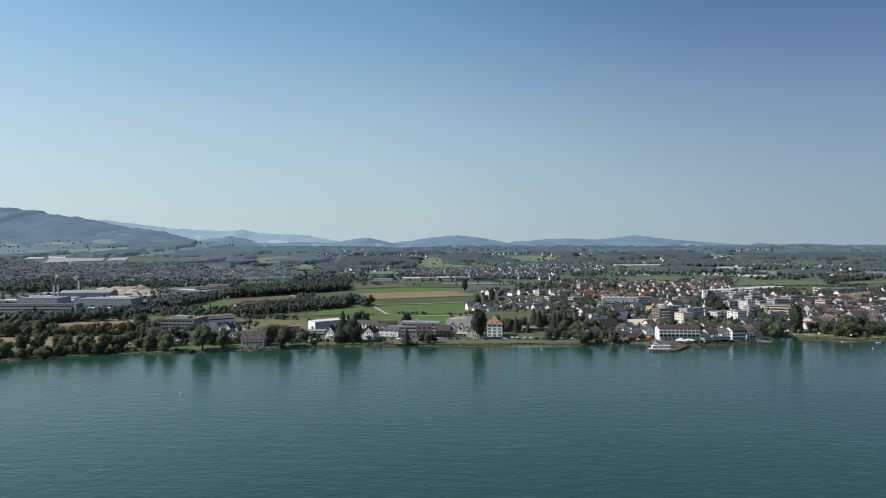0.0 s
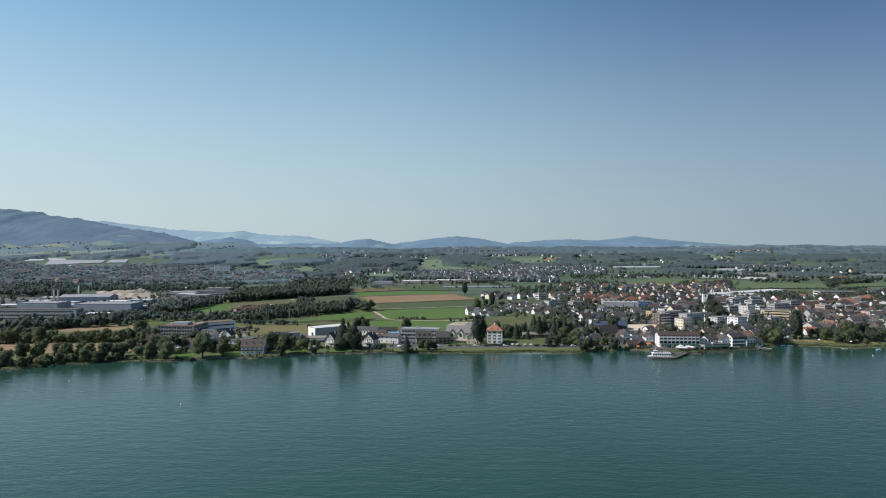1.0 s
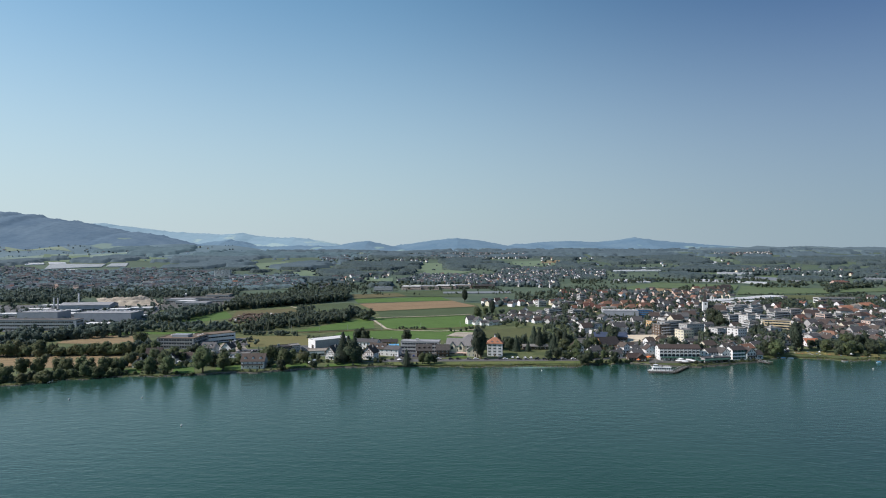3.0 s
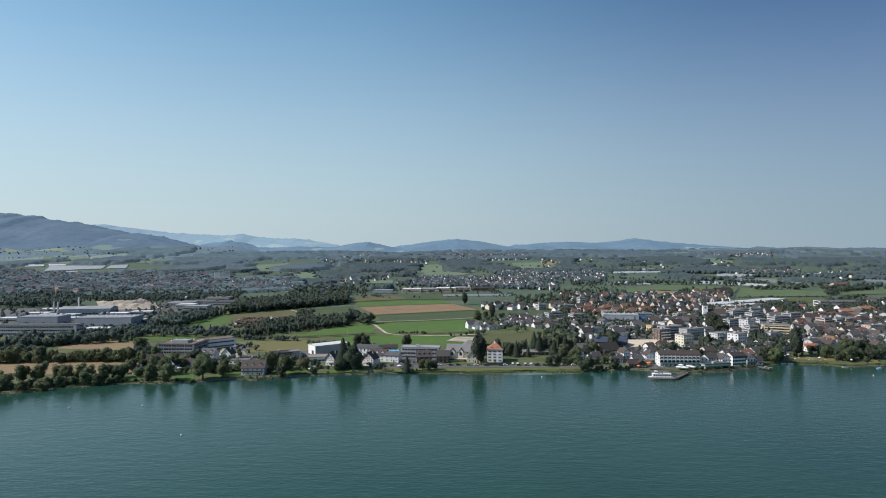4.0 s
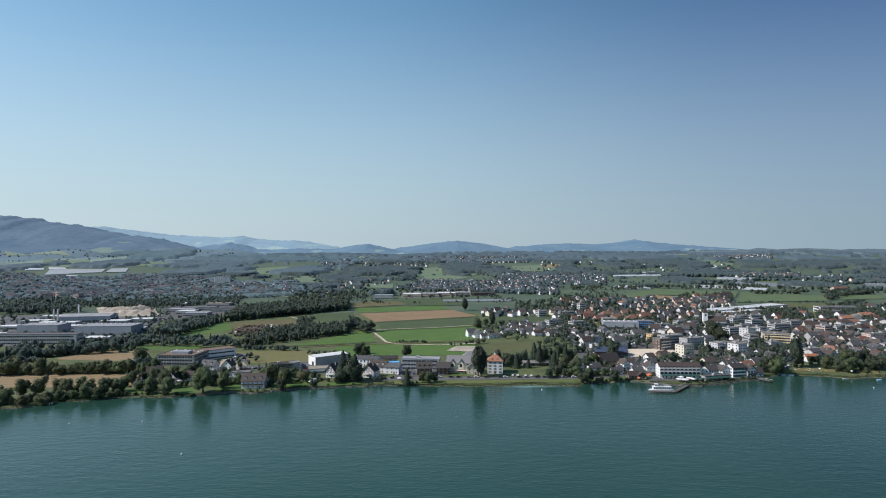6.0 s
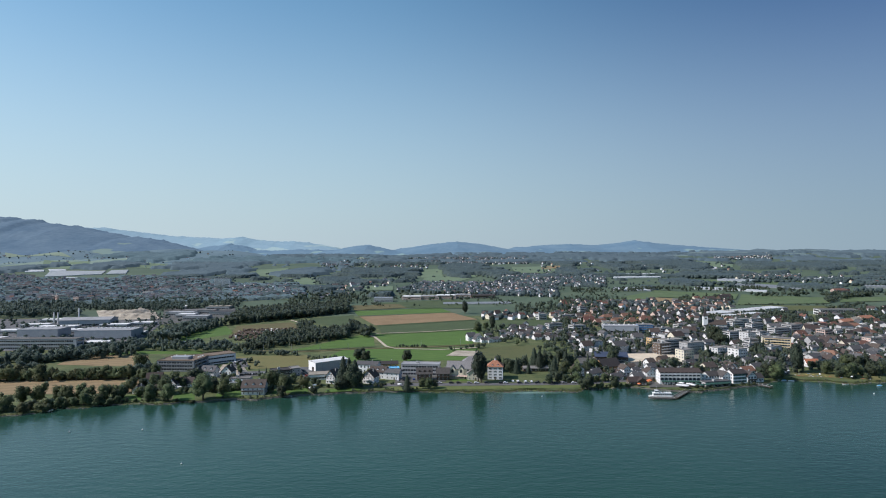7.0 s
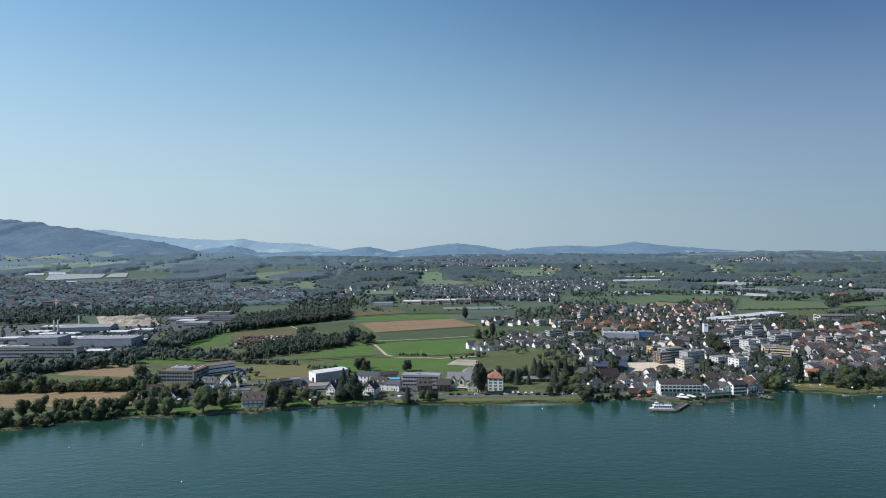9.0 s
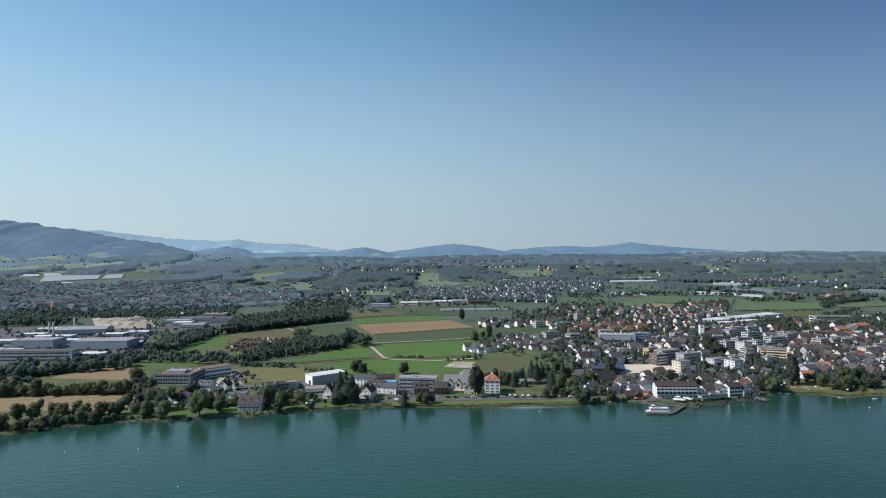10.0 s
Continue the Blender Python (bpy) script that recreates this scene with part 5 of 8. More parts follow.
for x, y, w, roof in ((-70, 1290, 42, ROOF_PALE), (-30, 1296, 40, ROOF_HALL), (6, 1312, 44, ROOF_PALE), (44, 1325, 36, ROOF_HALL)):
    building(x, y, w, 34, 2, "flat", 0, ROSE, roof, "pale works building before the village", -4, 9, 3, 3.4, "hall", "hall", "works halls", ww=2.5)
building(90, 1316, 52, 22, 1, "gx", 2.5, TIMBER, ROOF_DARK, "long brown farm hall beside the village", bays=12, hs=6, chimney=False, name="hall", category="hall")
for x, y, w, st in ((-649, 1695, 20, 7), (-613, 1660, 22, 8)):
    building(x, y, w, 14, st, "flat", 0, WHITE, ROOF_FLAT, "tall white apartment tower above the suburb", 0, 6, 3, 3, "apartment_tower", "apartment block", ww=2)

# ---- school and factory ----
school = building(-254.6, 558.9, 36, 30, 3, "flat", 0, SCHOOL_WALL, ROOF_GRAVEL, "grey concrete school block with long dark window bands", turn=-4, bays=12, side_bays=8, hs=3.2, ww=2.5, wh=1.9, name="school", category="school")
f = Form()
f.box(-7, 9, -8, 1, 10.2, 12.6)
part("roof_storey", f, METAL_GREY, school, "grey metal set-back roof storey")
for i in range(3):
    for k in range(4):
        f = Form()
        f.hull([(-0.8, -0.8, 0), (0.8, -0.8, 0), (0.8, 0.8, 0), (-0.8, 0.8, 0)], [(-0.5, -0.5, 0.7), (0.5, -0.5, 0.7), (0.5, 0.5, 0.7), (-0.5, 0.5, 0.7)])
        part("skylight", f, ROOF_PALE, school).location = (-14 + k * 9, 4 + i * 4.5, 10.2)
building(-231.6, 592.0, 46, 18, 2, "flat", 0, WHITE, ROOF_GRAVEL, "long white school wing with a brown gravel roof", turn=42, bays=12, hs=4.2, ww=2, wh=1.3, name="school", category="school", door=False)
building(-474, 682.9, 96, 14, 3, "flat", 0, METAL_GREY, ROOF_FLAT, "grey factory office with long blue window bands", bays=22, hs=4, ww=2.9, wh=1.9, name="factory", category="factory", door=False)
building(-438.7, 757.5, 72, 34, 1, "flat", 0, METAL_GREY, ROOF_HALL, "grey metal factory hall with a grey roof", bays=4, hs=11, ww=3, wh=0.6, name="factory_hall", category="factory", turn=2)
building(-531.5, 769.7, 52, 30, 1, "flat", 0, METAL_GREY, ROOF_HALL, "grey metal factory hall with a grey roof", bays=4, hs=11, ww=3, wh=0.6, name="factory_hall", category="factory", turn=2)
building(-544.3, 892.6, 72, 30, 1, "gx", 3, METAL_GREY, ROOF_HALL, "pale metal factory hall behind the works", bays=8, hs=9, ww=3, wh=2, chimney=False, name="factory_hall", category="factory", turn=8)
for x, y, w in ((-598.1, 814.1, 46), (-565.9, 853.9, 60), (-418.4, 705.9, 30), (-578.1, 738.5, 40), (-450.3, 822.5, 36), (-611.5, 878.3, 40), (-512.9, 815.3, 34), (-490.3, 872.6, 40), (-415.8, 787.1, 26), (-542.3, 733.2, 30), (-459.6, 894.5, 34), (-623, 940, 46)):
    building(x, y, w, 18, 1, "flat", 0, GREY_WALL, ROOF_PALE, "low factory shed with a white flat roof", 4, 4, 2, 4.2, "factory_shed", "factory", "factory sheds")
for x, y, w, roof in ((-462, 1031, 46, ROOF_HALL), (-443, 1060, 60, ROOF_FLAT), (-432, 1125, 44, ROOF_BEIGE), (-410, 970, 40, ROOF_HALL), (-387, 1034, 50, ROOF_GREY), (-504, 1129, 20, ROOF_PALE), (-440, 1000, 30, ROOF_PALE)):
    building(x, y, w, 26, 1, "flat", 0, CONCRETE, roof, "low commercial hall behind the gravel works", 3, 6, 2, 4.8, "hall", "hall", "commercial halls")
for x, y, h in ((-605, 914, 19), (-598, 913, 19), (-565, 912, 26)):
    f = Form()
    f.tube((0, 0, -0.5), (0, 0, h), 1.3, 1.1, 12)
    f.tube((0, 0, h - 0.4), (0, 0, h), 1.35, 1.35, 12)
    solid("factory_chimney", f, AGED_RENDER, "slim pale factory chimney with a wider rim", "chimney", "factory chimneys", m=pose(x, y, ground_z(x, y)))

# ---- warehouse ----
def warehouse(x, y, turn):
    w, d, h = 34, 15, 8.5
    e = thing("warehouse", pose(x - math.sin(radians(turn)) * d / 2, y + math.cos(radians(turn)) * d / 2, ground_z(x, y), 0, 0, turn), "large white metal warehouse with a bright white roof", "warehouse")
    TAKEN.append((x, y + 6, 20))
    part("wall", walls_form(w, d, h, "gx", 1.0), METAL_GREY, e)
    part("roof", roof_form(w, d, h, "gx", 1.0, 0.4, 0.3), ROOF_PALE, e)
    for i in range(12):
        f = Form()
        f.box(-0.08, 0.08, -0.12, 0, 0, h)
        o = part("cladding_rib", f, METAL_GREY, e)
        o.location = (-w / 2 + (i + 0.5) * w / 12, -d / 2, 0)
    # added white sheet paints the sunlit end brighter than the grey, shaded walls
    f = Form()
    f.box(-0.06, 0.0, -d / 2, d / 2, 0.0, h)
    part("end_panel", f, WHITE, e).location = (-w / 2, 0, 0)
    f = Form()
    f.box(-0.15, 0, -2, 2, 0, 4)
    part("gate", f, ROOF_DARK, e).location = (-w / 2 - 0.06, -2, 0)


warehouse(-106.9, 563.7, 38)

# ---- red-roofed tower house ----
def tower_house(x, y):
    w, d, hs = 13.4, 11.5, 2.65
    h = 4 * hs + 0.4
    e = thing("tower_house", pose(x, y + d / 2, ground_z(x, y + d / 2), 0, 0, -7), "tall white lakeside house with an orange red hipped roof", "house")
    TAKEN.append((x, y + 6, 9))
    part("wall", walls_form(w, d, h, "flat", 0), WHITE, e)
    r = part("roof", roof_form(w, d, h, "hip", 5.0, 0.8), ROOF_TERRACOTTA, e)
    windows(e, w, d, 4, hs, 3, 3, 1.1, 1.5, 0.8)
    f = Form()
    f.box(-0.3, 0.3, -0.03, 0.0, 0, 1.5)
    me = f.data("shutter", SHUTTER)
    for s in range(4):
        for i in range(3):
            for k in (-1, 1):
                o = part("shutter", me, None, e)
                o.location = (-w / 2 + (i + 0.5) * w / 3 + k * 0.92, -d / 2 - 0.01, s * hs + 0.8)
    f = Form()
    f.tube((0, 0, 0), (0, 0, 1.8), 0.8, 0.8, 8)
    c = part("cupola", f, WHITE, r)
    c.location = (0, 0, h + 4.9)
    f = Form()
    f.tube((0, 0, 1.8), (0, 0, 3.6), 1.1, 0.05, 8)
    part("cupola_cap", f, ROOF_GREY, r).location = (0, 0, h + 4.9)
    for s in (-1, 1):
        o = part("dormer", walls_form(1.6, 2.2, 1.0, "gy", 0.7), WHITE, r)
        o.location = (s * 2.4, -d / 2 + 1.6, h + 0.8)
        o = part("dormer_roof", roof_form(1.6, 2.2, 1.0, "gy", 0.7, 0.25, 0.12), ROOF_TERRACOTTA, r)
        o.location = (s * 2.4, -d / 2 + 1.6, h + 0.8)
    f = Form()
    f.box(-0.7, 0.7, -0.08, 0.03, 0, 2.3)
    part("door", f, TIMBER, e).location = (0, -d / 2, 0)


tower_house(46.2, 519.6)

# ---- hotel on the quay ----
def hotel(x, y):
    w, d, hs = 33.5, 12, 2.55
    h = 3 * hs + 2.7
    e = thing("hotel", pose(x, y + d / 2, ground_z(x, y + d / 2), 0, 0, -3), "white lakeside hotel with rows of dark arched loggias", "hotel")
    TAKEN.append((x, y + 6, 22))
    part("wall", walls_form(w, d, h, "gx", 2.3), WHITE, e)
    r = part("roof", roof_form(w, d, h, "gx", 2.3, 0.9), ROOF_BROWN, e, "brown tiled gable roof")
    # flat dark arches on the wall: the shade inside the loggias as colour
    arch = Form()
    for i in range(7):
        t0, t1 = math.pi * i / 7, math.pi * (i + 1) / 7
        arch.face([(0, -0.05, 1.35), (1.42 * math.cos(t0), -0.05, 1.35 + 0.8 * math.sin(t0)), (1.42 * math.cos(t1), -0.05, 1.35 + 0.8 * math.sin(t1))])
    arch.box(-1.42, 1.42, -0.05, 0.02, 0, 1.35)
    am = arch.data("loggia", LOGGIA_SHADE)
    rail = Form()
    rail.box(-1.3, 1.3, -0.8, 0, -0.15, 0)
    rail.box(-1.3, 1.3, -0.8, -0.74, 0, 0.9)
    rm = rail.data("balcony", OLD_WHITE)
    for s in range(3):
        for i in range(10):
            px, pz = -w / 2 + (i + 0.5) * w / 10, 3.1 + s * hs + 0.3
            part("loggia", am, None, e, "flat dark arch painted as a loggia's shade").location = (px, -d / 2, pz)
            if s:
                part("balcony", rm, None, e).location = (px, -d / 2, pz)
    f = Form()
    f.hull([(-w / 2 + 1, -d / 2 - 3.2, 2.4), (w / 2, -d / 2 - 3.2, 2.4), (w / 2, -d / 2, 3.1), (-w / 2 + 1, -d / 2, 3.1)], [(-w / 2 + 1, -d / 2 - 3.2, 2.5), (w / 2, -d / 2 - 3.2, 2.5), (w / 2, -d / 2, 3.2), (-w / 2 + 1, -d / 2, 3.2)])
    part("awning", f, GREEN_AWNING, e, "dark green fabric terrace awning")
    for i in range(9):
        f = Form()
        f.box(-0.08, 0.08, -0.08, 0.08, 0, 2.45)
        part("awning_post", f, WHITE, e).location = (-w / 2 + 1.2 + i * (w - 1.6) / 8, -d / 2 - 3.1, 0)
        o = part("window", pane_mesh(2.2, 2.0), None, e)
        o.location = (-w / 2 + 2.2 + i * (w - 4) / 8, -d / 2, 0.3)
    for s in range(4):
        for k in (-1, 1):
            o = part("window", pane_mesh(1.1, 1.5), None, e)
            o.location, o.rotation_euler = (-w / 2, k * 2.5, 1 + s * hs), (0, 0, -math.pi / 2)
    for i in range(3):
        f = Form()
        f.box(-0.5, 0.5, -0.5, 0.5, -1.5, 1.4)
        part("chimney", f, CONCRETE, r).location = (-10 + i * 11, 1.2, h + 2.1)


hotel(200.6, 498.2)

# ---- church ----
def church(x, y):
    e = thing("church", pose(x, y, ground_z(x, y), 0, 0, -8), "white village church with a slender dark spire", "church")
    TAKEN.append((x + 14, y + 5, 22))
    CLEAR.append((x + 6, y - 16, 15))
    f = Form()
    f.box(-3, 3, -3, 3, -0.5, 19)
    t = part("tower", f, WHITE, e)
    f = Form()
    f.hull([(-3.3, -3.3, 19), (3.3, -3.3, 19), (3.3, 3.3, 19), (-3.3, 3.3, 19)], [(-1.4, -1.4, 24), (1.4, -1.4, 24), (1.4, 1.4, 24), (-1.4, 1.4, 24)])
    f.hull([(-1.4, -1.4, 24), (1.4, -1.4, 24), (1.4, 1.4, 24), (-1.4, 1.4, 24)], [(-0.05, -0.05, 36), (0.05, -0.05, 36), (0.05, 0.05, 36), (-0.05, 0.05, 36)])
    part("spire", f, ROOF_DARK, t)
    f = Form()
    f.tube((0, -3.02, 16), (0, -3.12, 16), 1.3, 1.3, 16)
    part("clock_face", f, ROOF_DARK, t)
    for k, ob in (("wall", walls_form(24, 12, 8, "gx", 6)), ("roof", roof_form(24, 12, 8, "gx", 6, 0.6))):
        part("nave_" + k, ob, WHITE if k == "wall" else ROOF_BROWN, e).location = (15, 2, 0)
    for i in range(4):
        o = part("window", pane_mesh(1.4, 4.0), None, e)
        o.location = (7 + i * 5.2, -4, 2.5)


church(364, 818)

# ---- town houses ----
# each kind is built once at its own place and then repeated
KINDS, KIND_ARGS = [], []
for x, y, args in (
        (35.6, 730.4, (10, 9, 2, "gx", 4, WHITE, ROOF_GREY, W_GREY)), (44.9, 722.1, (8, 10, 2, "gy", 3.4, WHITE, ROOF_GREY, "white gabled row house with a grey roof")),
        (161.9, 657.1, (12, 10, 2, "gx", 4.4, OLD_WHITE, ROOF_BROWN, W_BROWN)), (178.3, 683.6, (16, 11, 2, "flat", 0, AGED_RENDER, ROOF_FLAT, "greyish white flat-roofed house with wide windows")),
        (282.8, 705.2, (15, 12, 3, "gx", 4.5, CREAM, ROOF_BROWN, "cream house with a brown tiled roof")), (442.8, 673.7, (11, 12, 2, "gy", 5.2, OLD_WHITE, ROOF_BROWN, "white gabled house with a brown tiled roof")),
        (221.0, 885.2, (18, 11, 2, "gx", 5, ROSE, ROOF_RED, "rose-coloured house with a red tiled roof")), (259, 921, (20, 11, 2, "hip", 4.4, CREAM, ROOF_RED, "cream house with a red hipped roof")),
        (449.9, 646.7, (17, 13, 2, "gx", 6, CREAM, ROOF_BROWN, "large old house with a broad brown roof")), (421.8, 654.2, (12, 11, 2, "gx", 5, GREY_WALL, ROOF_DARK, "grey house with a dark roof")),
        (524.8, 731.0, (15, 12, 3, "hip", 4.5, AGED_RENDER, ROOF_BROWN, "white town house with a brown hipped roof")), (222.5, 590.5, (9, 8, 1, "gx", 3, TIMBER, ROOF_BROWN, "small brown wooden outbuilding")),
        (193.3, 640.1, (14, 10, 3, "gx", 4, GREY_WALL, ROOF_GREY, "grey house with a grey tiled roof")), (353.9, 625.4, (15, 12, 3, "flat", 0, AGED_RENDER, ROOF_FLAT, "greyish white three-storey flat-roofed block")),
        (352.8, 713.9, (14, 12, 4, "flat", 0, AGED_RENDER, ROOF_FLAT, "greyish white four-storey flat-roofed block")), (391.4, 728.3, (16, 12, 3, "gx", 2.6, AGED_RENDER, ROOF_GREY, "greyish white three-storey house with a low grey roof"))):
    KIND_ARGS.append(args)
    KINDS.append((building(x, y, *args, turn=20, side_bays=1, bays=3 if args[0] > 13 else 2, group="town houses", dormers=1 if args[3] == "gx" and args[0] > 16 else 0, attic=1 if args[3] == "gy" else 0), args[0], args[1]))


# plainer ones for the back rows
FAR_KINDS = {}
for k, x, y in ((0, 237.8, 718.5), (2, 272.9, 758.4), (3, 304.9, 774.9), (4, 313.7, 748.1), (5, 429.4, 751.8), (8, 482.4, 767.3), (9, 459.0, 777.5), (10, 537.7, 783.4), (12, 298.5, 732.0), (15, 446.0, 787.5), (1, 118, 842), (13, 474, 806), (7, 560, 800)):
    FAR_KINDS[k] = building(x, y, *KIND_ARGS[k], turn=-8, side_bays=0, bays=1, group="town houses", chimney=False, ww=2.6)


def free(x, y, r):
    return all((x - a) ** 2 + (y - b) ** 2 > (r + c) ** 2 * 0.66 for a, b, c in TAKEN)


def repeat(k, x, y, turn, grow=1.0, rise=1.1):
    e, w, d = KINDS[k]
    if y > 650 and k in FAR_KINDS:
        e = FAR_KINDS[k]
    TAKEN.append((x, y, max(w, d) * 0.55 * grow))
    copy_thing(e, Matrix.LocRotScale((x, y, ground_z(x, y)), Euler((0, 0, radians(turn))), (grow, grow, grow * rise)))


def quarter(corners, step, kinds, turn, keep=0.9, rise=1.1):
    for x, y in scatter(corners, step, 0.3, keep):
        k = kinds[rng.integers(len(kinds))]
        g = rng.uniform(0.6, 0.86)
        if free(x, y, max(KINDS[k][1:]) * 0.5 * g):
            repeat(k, x, y, turn + rng.uniform(-9, 9) + (90 if rng.random() < 0.25 else 0), g, rise)


for x, y, r in ((198.0, 607.6, 27), (216.3, 609.8, 30), (236.4, 611.9, 26), (260.3, 616.9, 8), (285.2, 636.9, 14), (205.5, 630.5, 12), (323.5, 553.2, 14), (342.1, 561.9, 12), (196, 578, 12), (219, 580, 15), (242, 584, 11)):
    TAKEN.append((x, y, r))
    CLEAR.append((x, y, r))
for k, x, y, t in ((1, 40.3, 726.2, -27), (0, 49.0, 722.0, -27), (1, 56.6, 721.7, -27), (0, 62.5, 725.4, -27), (1, 67.7, 729.1, -27), (0, 77.1, 745.1, -27), (0, 57.4, 758.6, -27), (0, 40.9, 750.7, -27), (1, 86.4, 770.6, -27), (0, 79.5, 789.2, -27), (0, 107.0, 769.7, -8), (0, 123.1, 778.0, -8), (0, 140.5, 791.4, -8), (1, 146.5, 763.6, -6), (1, 167.1, 767.2, -6)):
    repeat(k, x, y, t + 50 if t == -27 else t + 30, 0.82, 0.7)
for k, x, y, t in ((6, 260.4, 883.3, -14), (7, 278.3, 870.4, -10), (6, 308.3, 899.4, -12), (6, 232.1, 872.7, -10), (7, 229, 936, -8), (6, 294, 947, -14), (0, 178, 926, -6), (2, 190, 912, -6), (1, 204.5, 898.4, -8)):
    repeat(k, x, y, t + 32, 1.0, 0.62 if k < 2 else 0.9)
quarter((84.0, 762, 177.4, 698.0, 205.6, 820, 92, 852), 12.5, (0, 2, 1, 3, 9, 12, 2), 22, 0.9, 0.72)
quarter((156.7, 641.4, 208.5, 630.4, 260.3, 786.1, 200.6, 788.7), 16.5, (2, 3, 0, 3, 1, 12), 22, 0.7, 0.9)
quarter((121.7, 508.8, 183.2, 503.4, 206.9, 575.7, 133.3, 568.2), 14, (2, 0, 11, 0, 11), 20, 0.55, 0.85)
quarter((186.7, 526.8, 259.0, 524.8, 273.0, 564.0, 204.1, 575.8), 15, (2, 8, 0, 5, 12), 26, 0.6, 0.9)
quarter((247.4, 706.5, 296.1, 636.5, 369.8, 811.0, 292.8, 835.7), 17, (13, 3, 0, 15, 2, 1), 22, 0.75)
quarter((239.1, 525.3, 320.9, 544.3, 373.9, 633.8, 286.0, 627.7), 15, (2, 1, 0, 9, 9, 12), 22, 0.6, 0.9)
quarter((303.3, 652.0, 356.9, 605.1, 448.5, 759.8, 363.9, 781.6), 16, (13, 14, 15, 3, 1, 2), 20, 0.6)
quarter((337.1, 571.6, 433.6, 568.7, 524.5, 670.7, 419.8, 711.3), 14, (5, 9, 8, 2, 13, 12, 15, 7), 20, 0.8)
quarter((413.2, 700.1, 531.7, 663.5, 671.4, 817.9, 507.4, 859.2), 15, (1, 5, 13, 3, 2, 15, 6, 7), 20, 0.8)
quarter((-246.4, 479.2, -171.2, 487.5, -186.5, 517.2, -253.1, 511.3), 18, (2, 5, 11), 0, 0.5)

# ---- trees on the shore and in gardens ----
for kind, x, y, h in (("olive", -318.4, 425.4, 14), ("willow", -303.1, 422.3, 8), ("willow", -291.3, 427.5, 9), ("broad", -321.1, 448.5, 14), ("olive", -310.5, 454.4, 15), ("broad", -288.9, 450.8, 14), ("broad", -270.2, 441.3, 9),
                      ("broad", -270.5, 450.3, 12), ("broad", -260.0, 451.6, 14), ("broad", -261.6, 444.0, 9), ("broad", -253.0, 453.0, 9), ("olive", -257.6, 479.5, 11), ("broad", -227.3, 455.5, 12), ("broad", -212.4, 453.5, 14), ("broad", -226.9, 478.7, 13)):
    tree(kind, x, y, h)
for kind, x, y, h in (("broad", -187.1, 457.6, 19), ("broad", -176.0, 470.5, 13), ("broad", -263.0, 519.3, 13), ("broad", -293.9, 571.6, 16), ("broad", -264.5, 539.6, 11), ("broad", -226.5, 495.9, 13), ("broad", -151.8, 497.6, 12),
                      ("broad", -144.0, 493.8, 16), ("broad", -127.4, 472.6, 15), ("dark", -129.2, 465.9, 10), ("olive", -117.3, 493.1, 12), ("dark", -111.1, 503.8, 7), ("broad", -129.6, 508.0, 9), ("spruce", -84.3, 494.0, 26), ("spruce", -80.4, 499.3, 22)):
    tree(kind, x, y, h)
for kind, x, y, h in (("spruce", -74.6, 495.5, 23), ("dark", -75.0, 492.0, 19), ("broad", -86.2, 617.0, 13), ("dark", -88.9, 611.5, 12), ("dark", -80.0, 605.7, 12), ("olive", -67.8, 527.8, 9), ("spruce", -30.1, 483.9, 14), ("broad", -12.6, 486.9, 10),
                      ("broad", -17.2, 487.0, 9), ("poplar", 30.0, 509.3, 28), ("poplar", 32.6, 509.2, 27), ("dark", 48.9, 552.3, 15), ("dark", 43.3, 548.0, 12), ("dark", 61.6, 547.4, 14), ("spruce", 67.4, 542.9, 15), ("spruce", 78.3, 542.6, 10)):
    tree(kind, x, y, h)
for kind, x, y, h in (("spruce", 86.2, 560.3, 21), ("spruce", 90.8, 555.5, 20), ("dark", 94.8, 560.0, 17), ("spruce", 99.7, 529.3, 19), ("dark", 89.7, 502.1, 9), ("dark", 99.8, 509.4, 10), ("broad", 111.4, 541.6, 12), ("broad", 115.8, 528.8, 9),
                      ("dark", 119.7, 486.9, 13), ("dark", 114.1, 487.1, 9), ("dark", 143.1, 493.4, 11), ("broad", 140.5, 549.6, 13), ("dark", 132.0, 541.0, 10), ("dark", 170.8, 592.2, 14), ("spruce", 120.1, 578.4, 16), ("dark", 117.6, 599.3, 13)):
    tree(kind, x, y, h)
for kind, x, y, h in (("dark", 288.5, 520.0, 17), ("broad", 291.7, 515.8, 15), ("poplar", 325.2, 541.9, 29), ("poplar", 324.5, 539.8, 27), ("broad", 347.6, 534.8, 12), ("dark", 352.9, 522.1, 14), ("broad", 356.0, 518.0, 13), ("dark", 379.8, 542.5, 17), ("dark", 390.5, 546.7, 17),
                      ("broad", 378.1, 551.5, 16), ("dark", 387.8, 533.6, 13), ("broad", 394.3, 529.2, 10), ("dark", 323.4, 703.6, 24), ("dark", 326.2, 692.4, 18), ("spruce", 353.7, 650.2, 13), ("spruce", 356.3, 643.7, 13), ("dark", 346.3, 650.5, 10)):
    tree(kind, x, y, h)
for x, y in scatter((-206, 545, -185, 548, -199, 586, -218, 588), 10.5, 0.15):
    tree("broad", x, y, rng.uniform(4, 5.5))
tree("dark", -37.8, 601.6, 13)
tree("dark", -98.0, 778.3, 15, 1.2)
tree("dark", -105.4, 783.1, 12, 1.2)
tree("spruce", -126.6, 803.2, 17)
tree("poplar", 38, 1034, 24)
tree("poplar", 68.8, 824.8, 22)
tree("broad", 47.7, 815.4, 13, 1.2)
tree("broad", 60.1, 835.8, 11)
BANK_BUSH = "low green bushes along the bank"
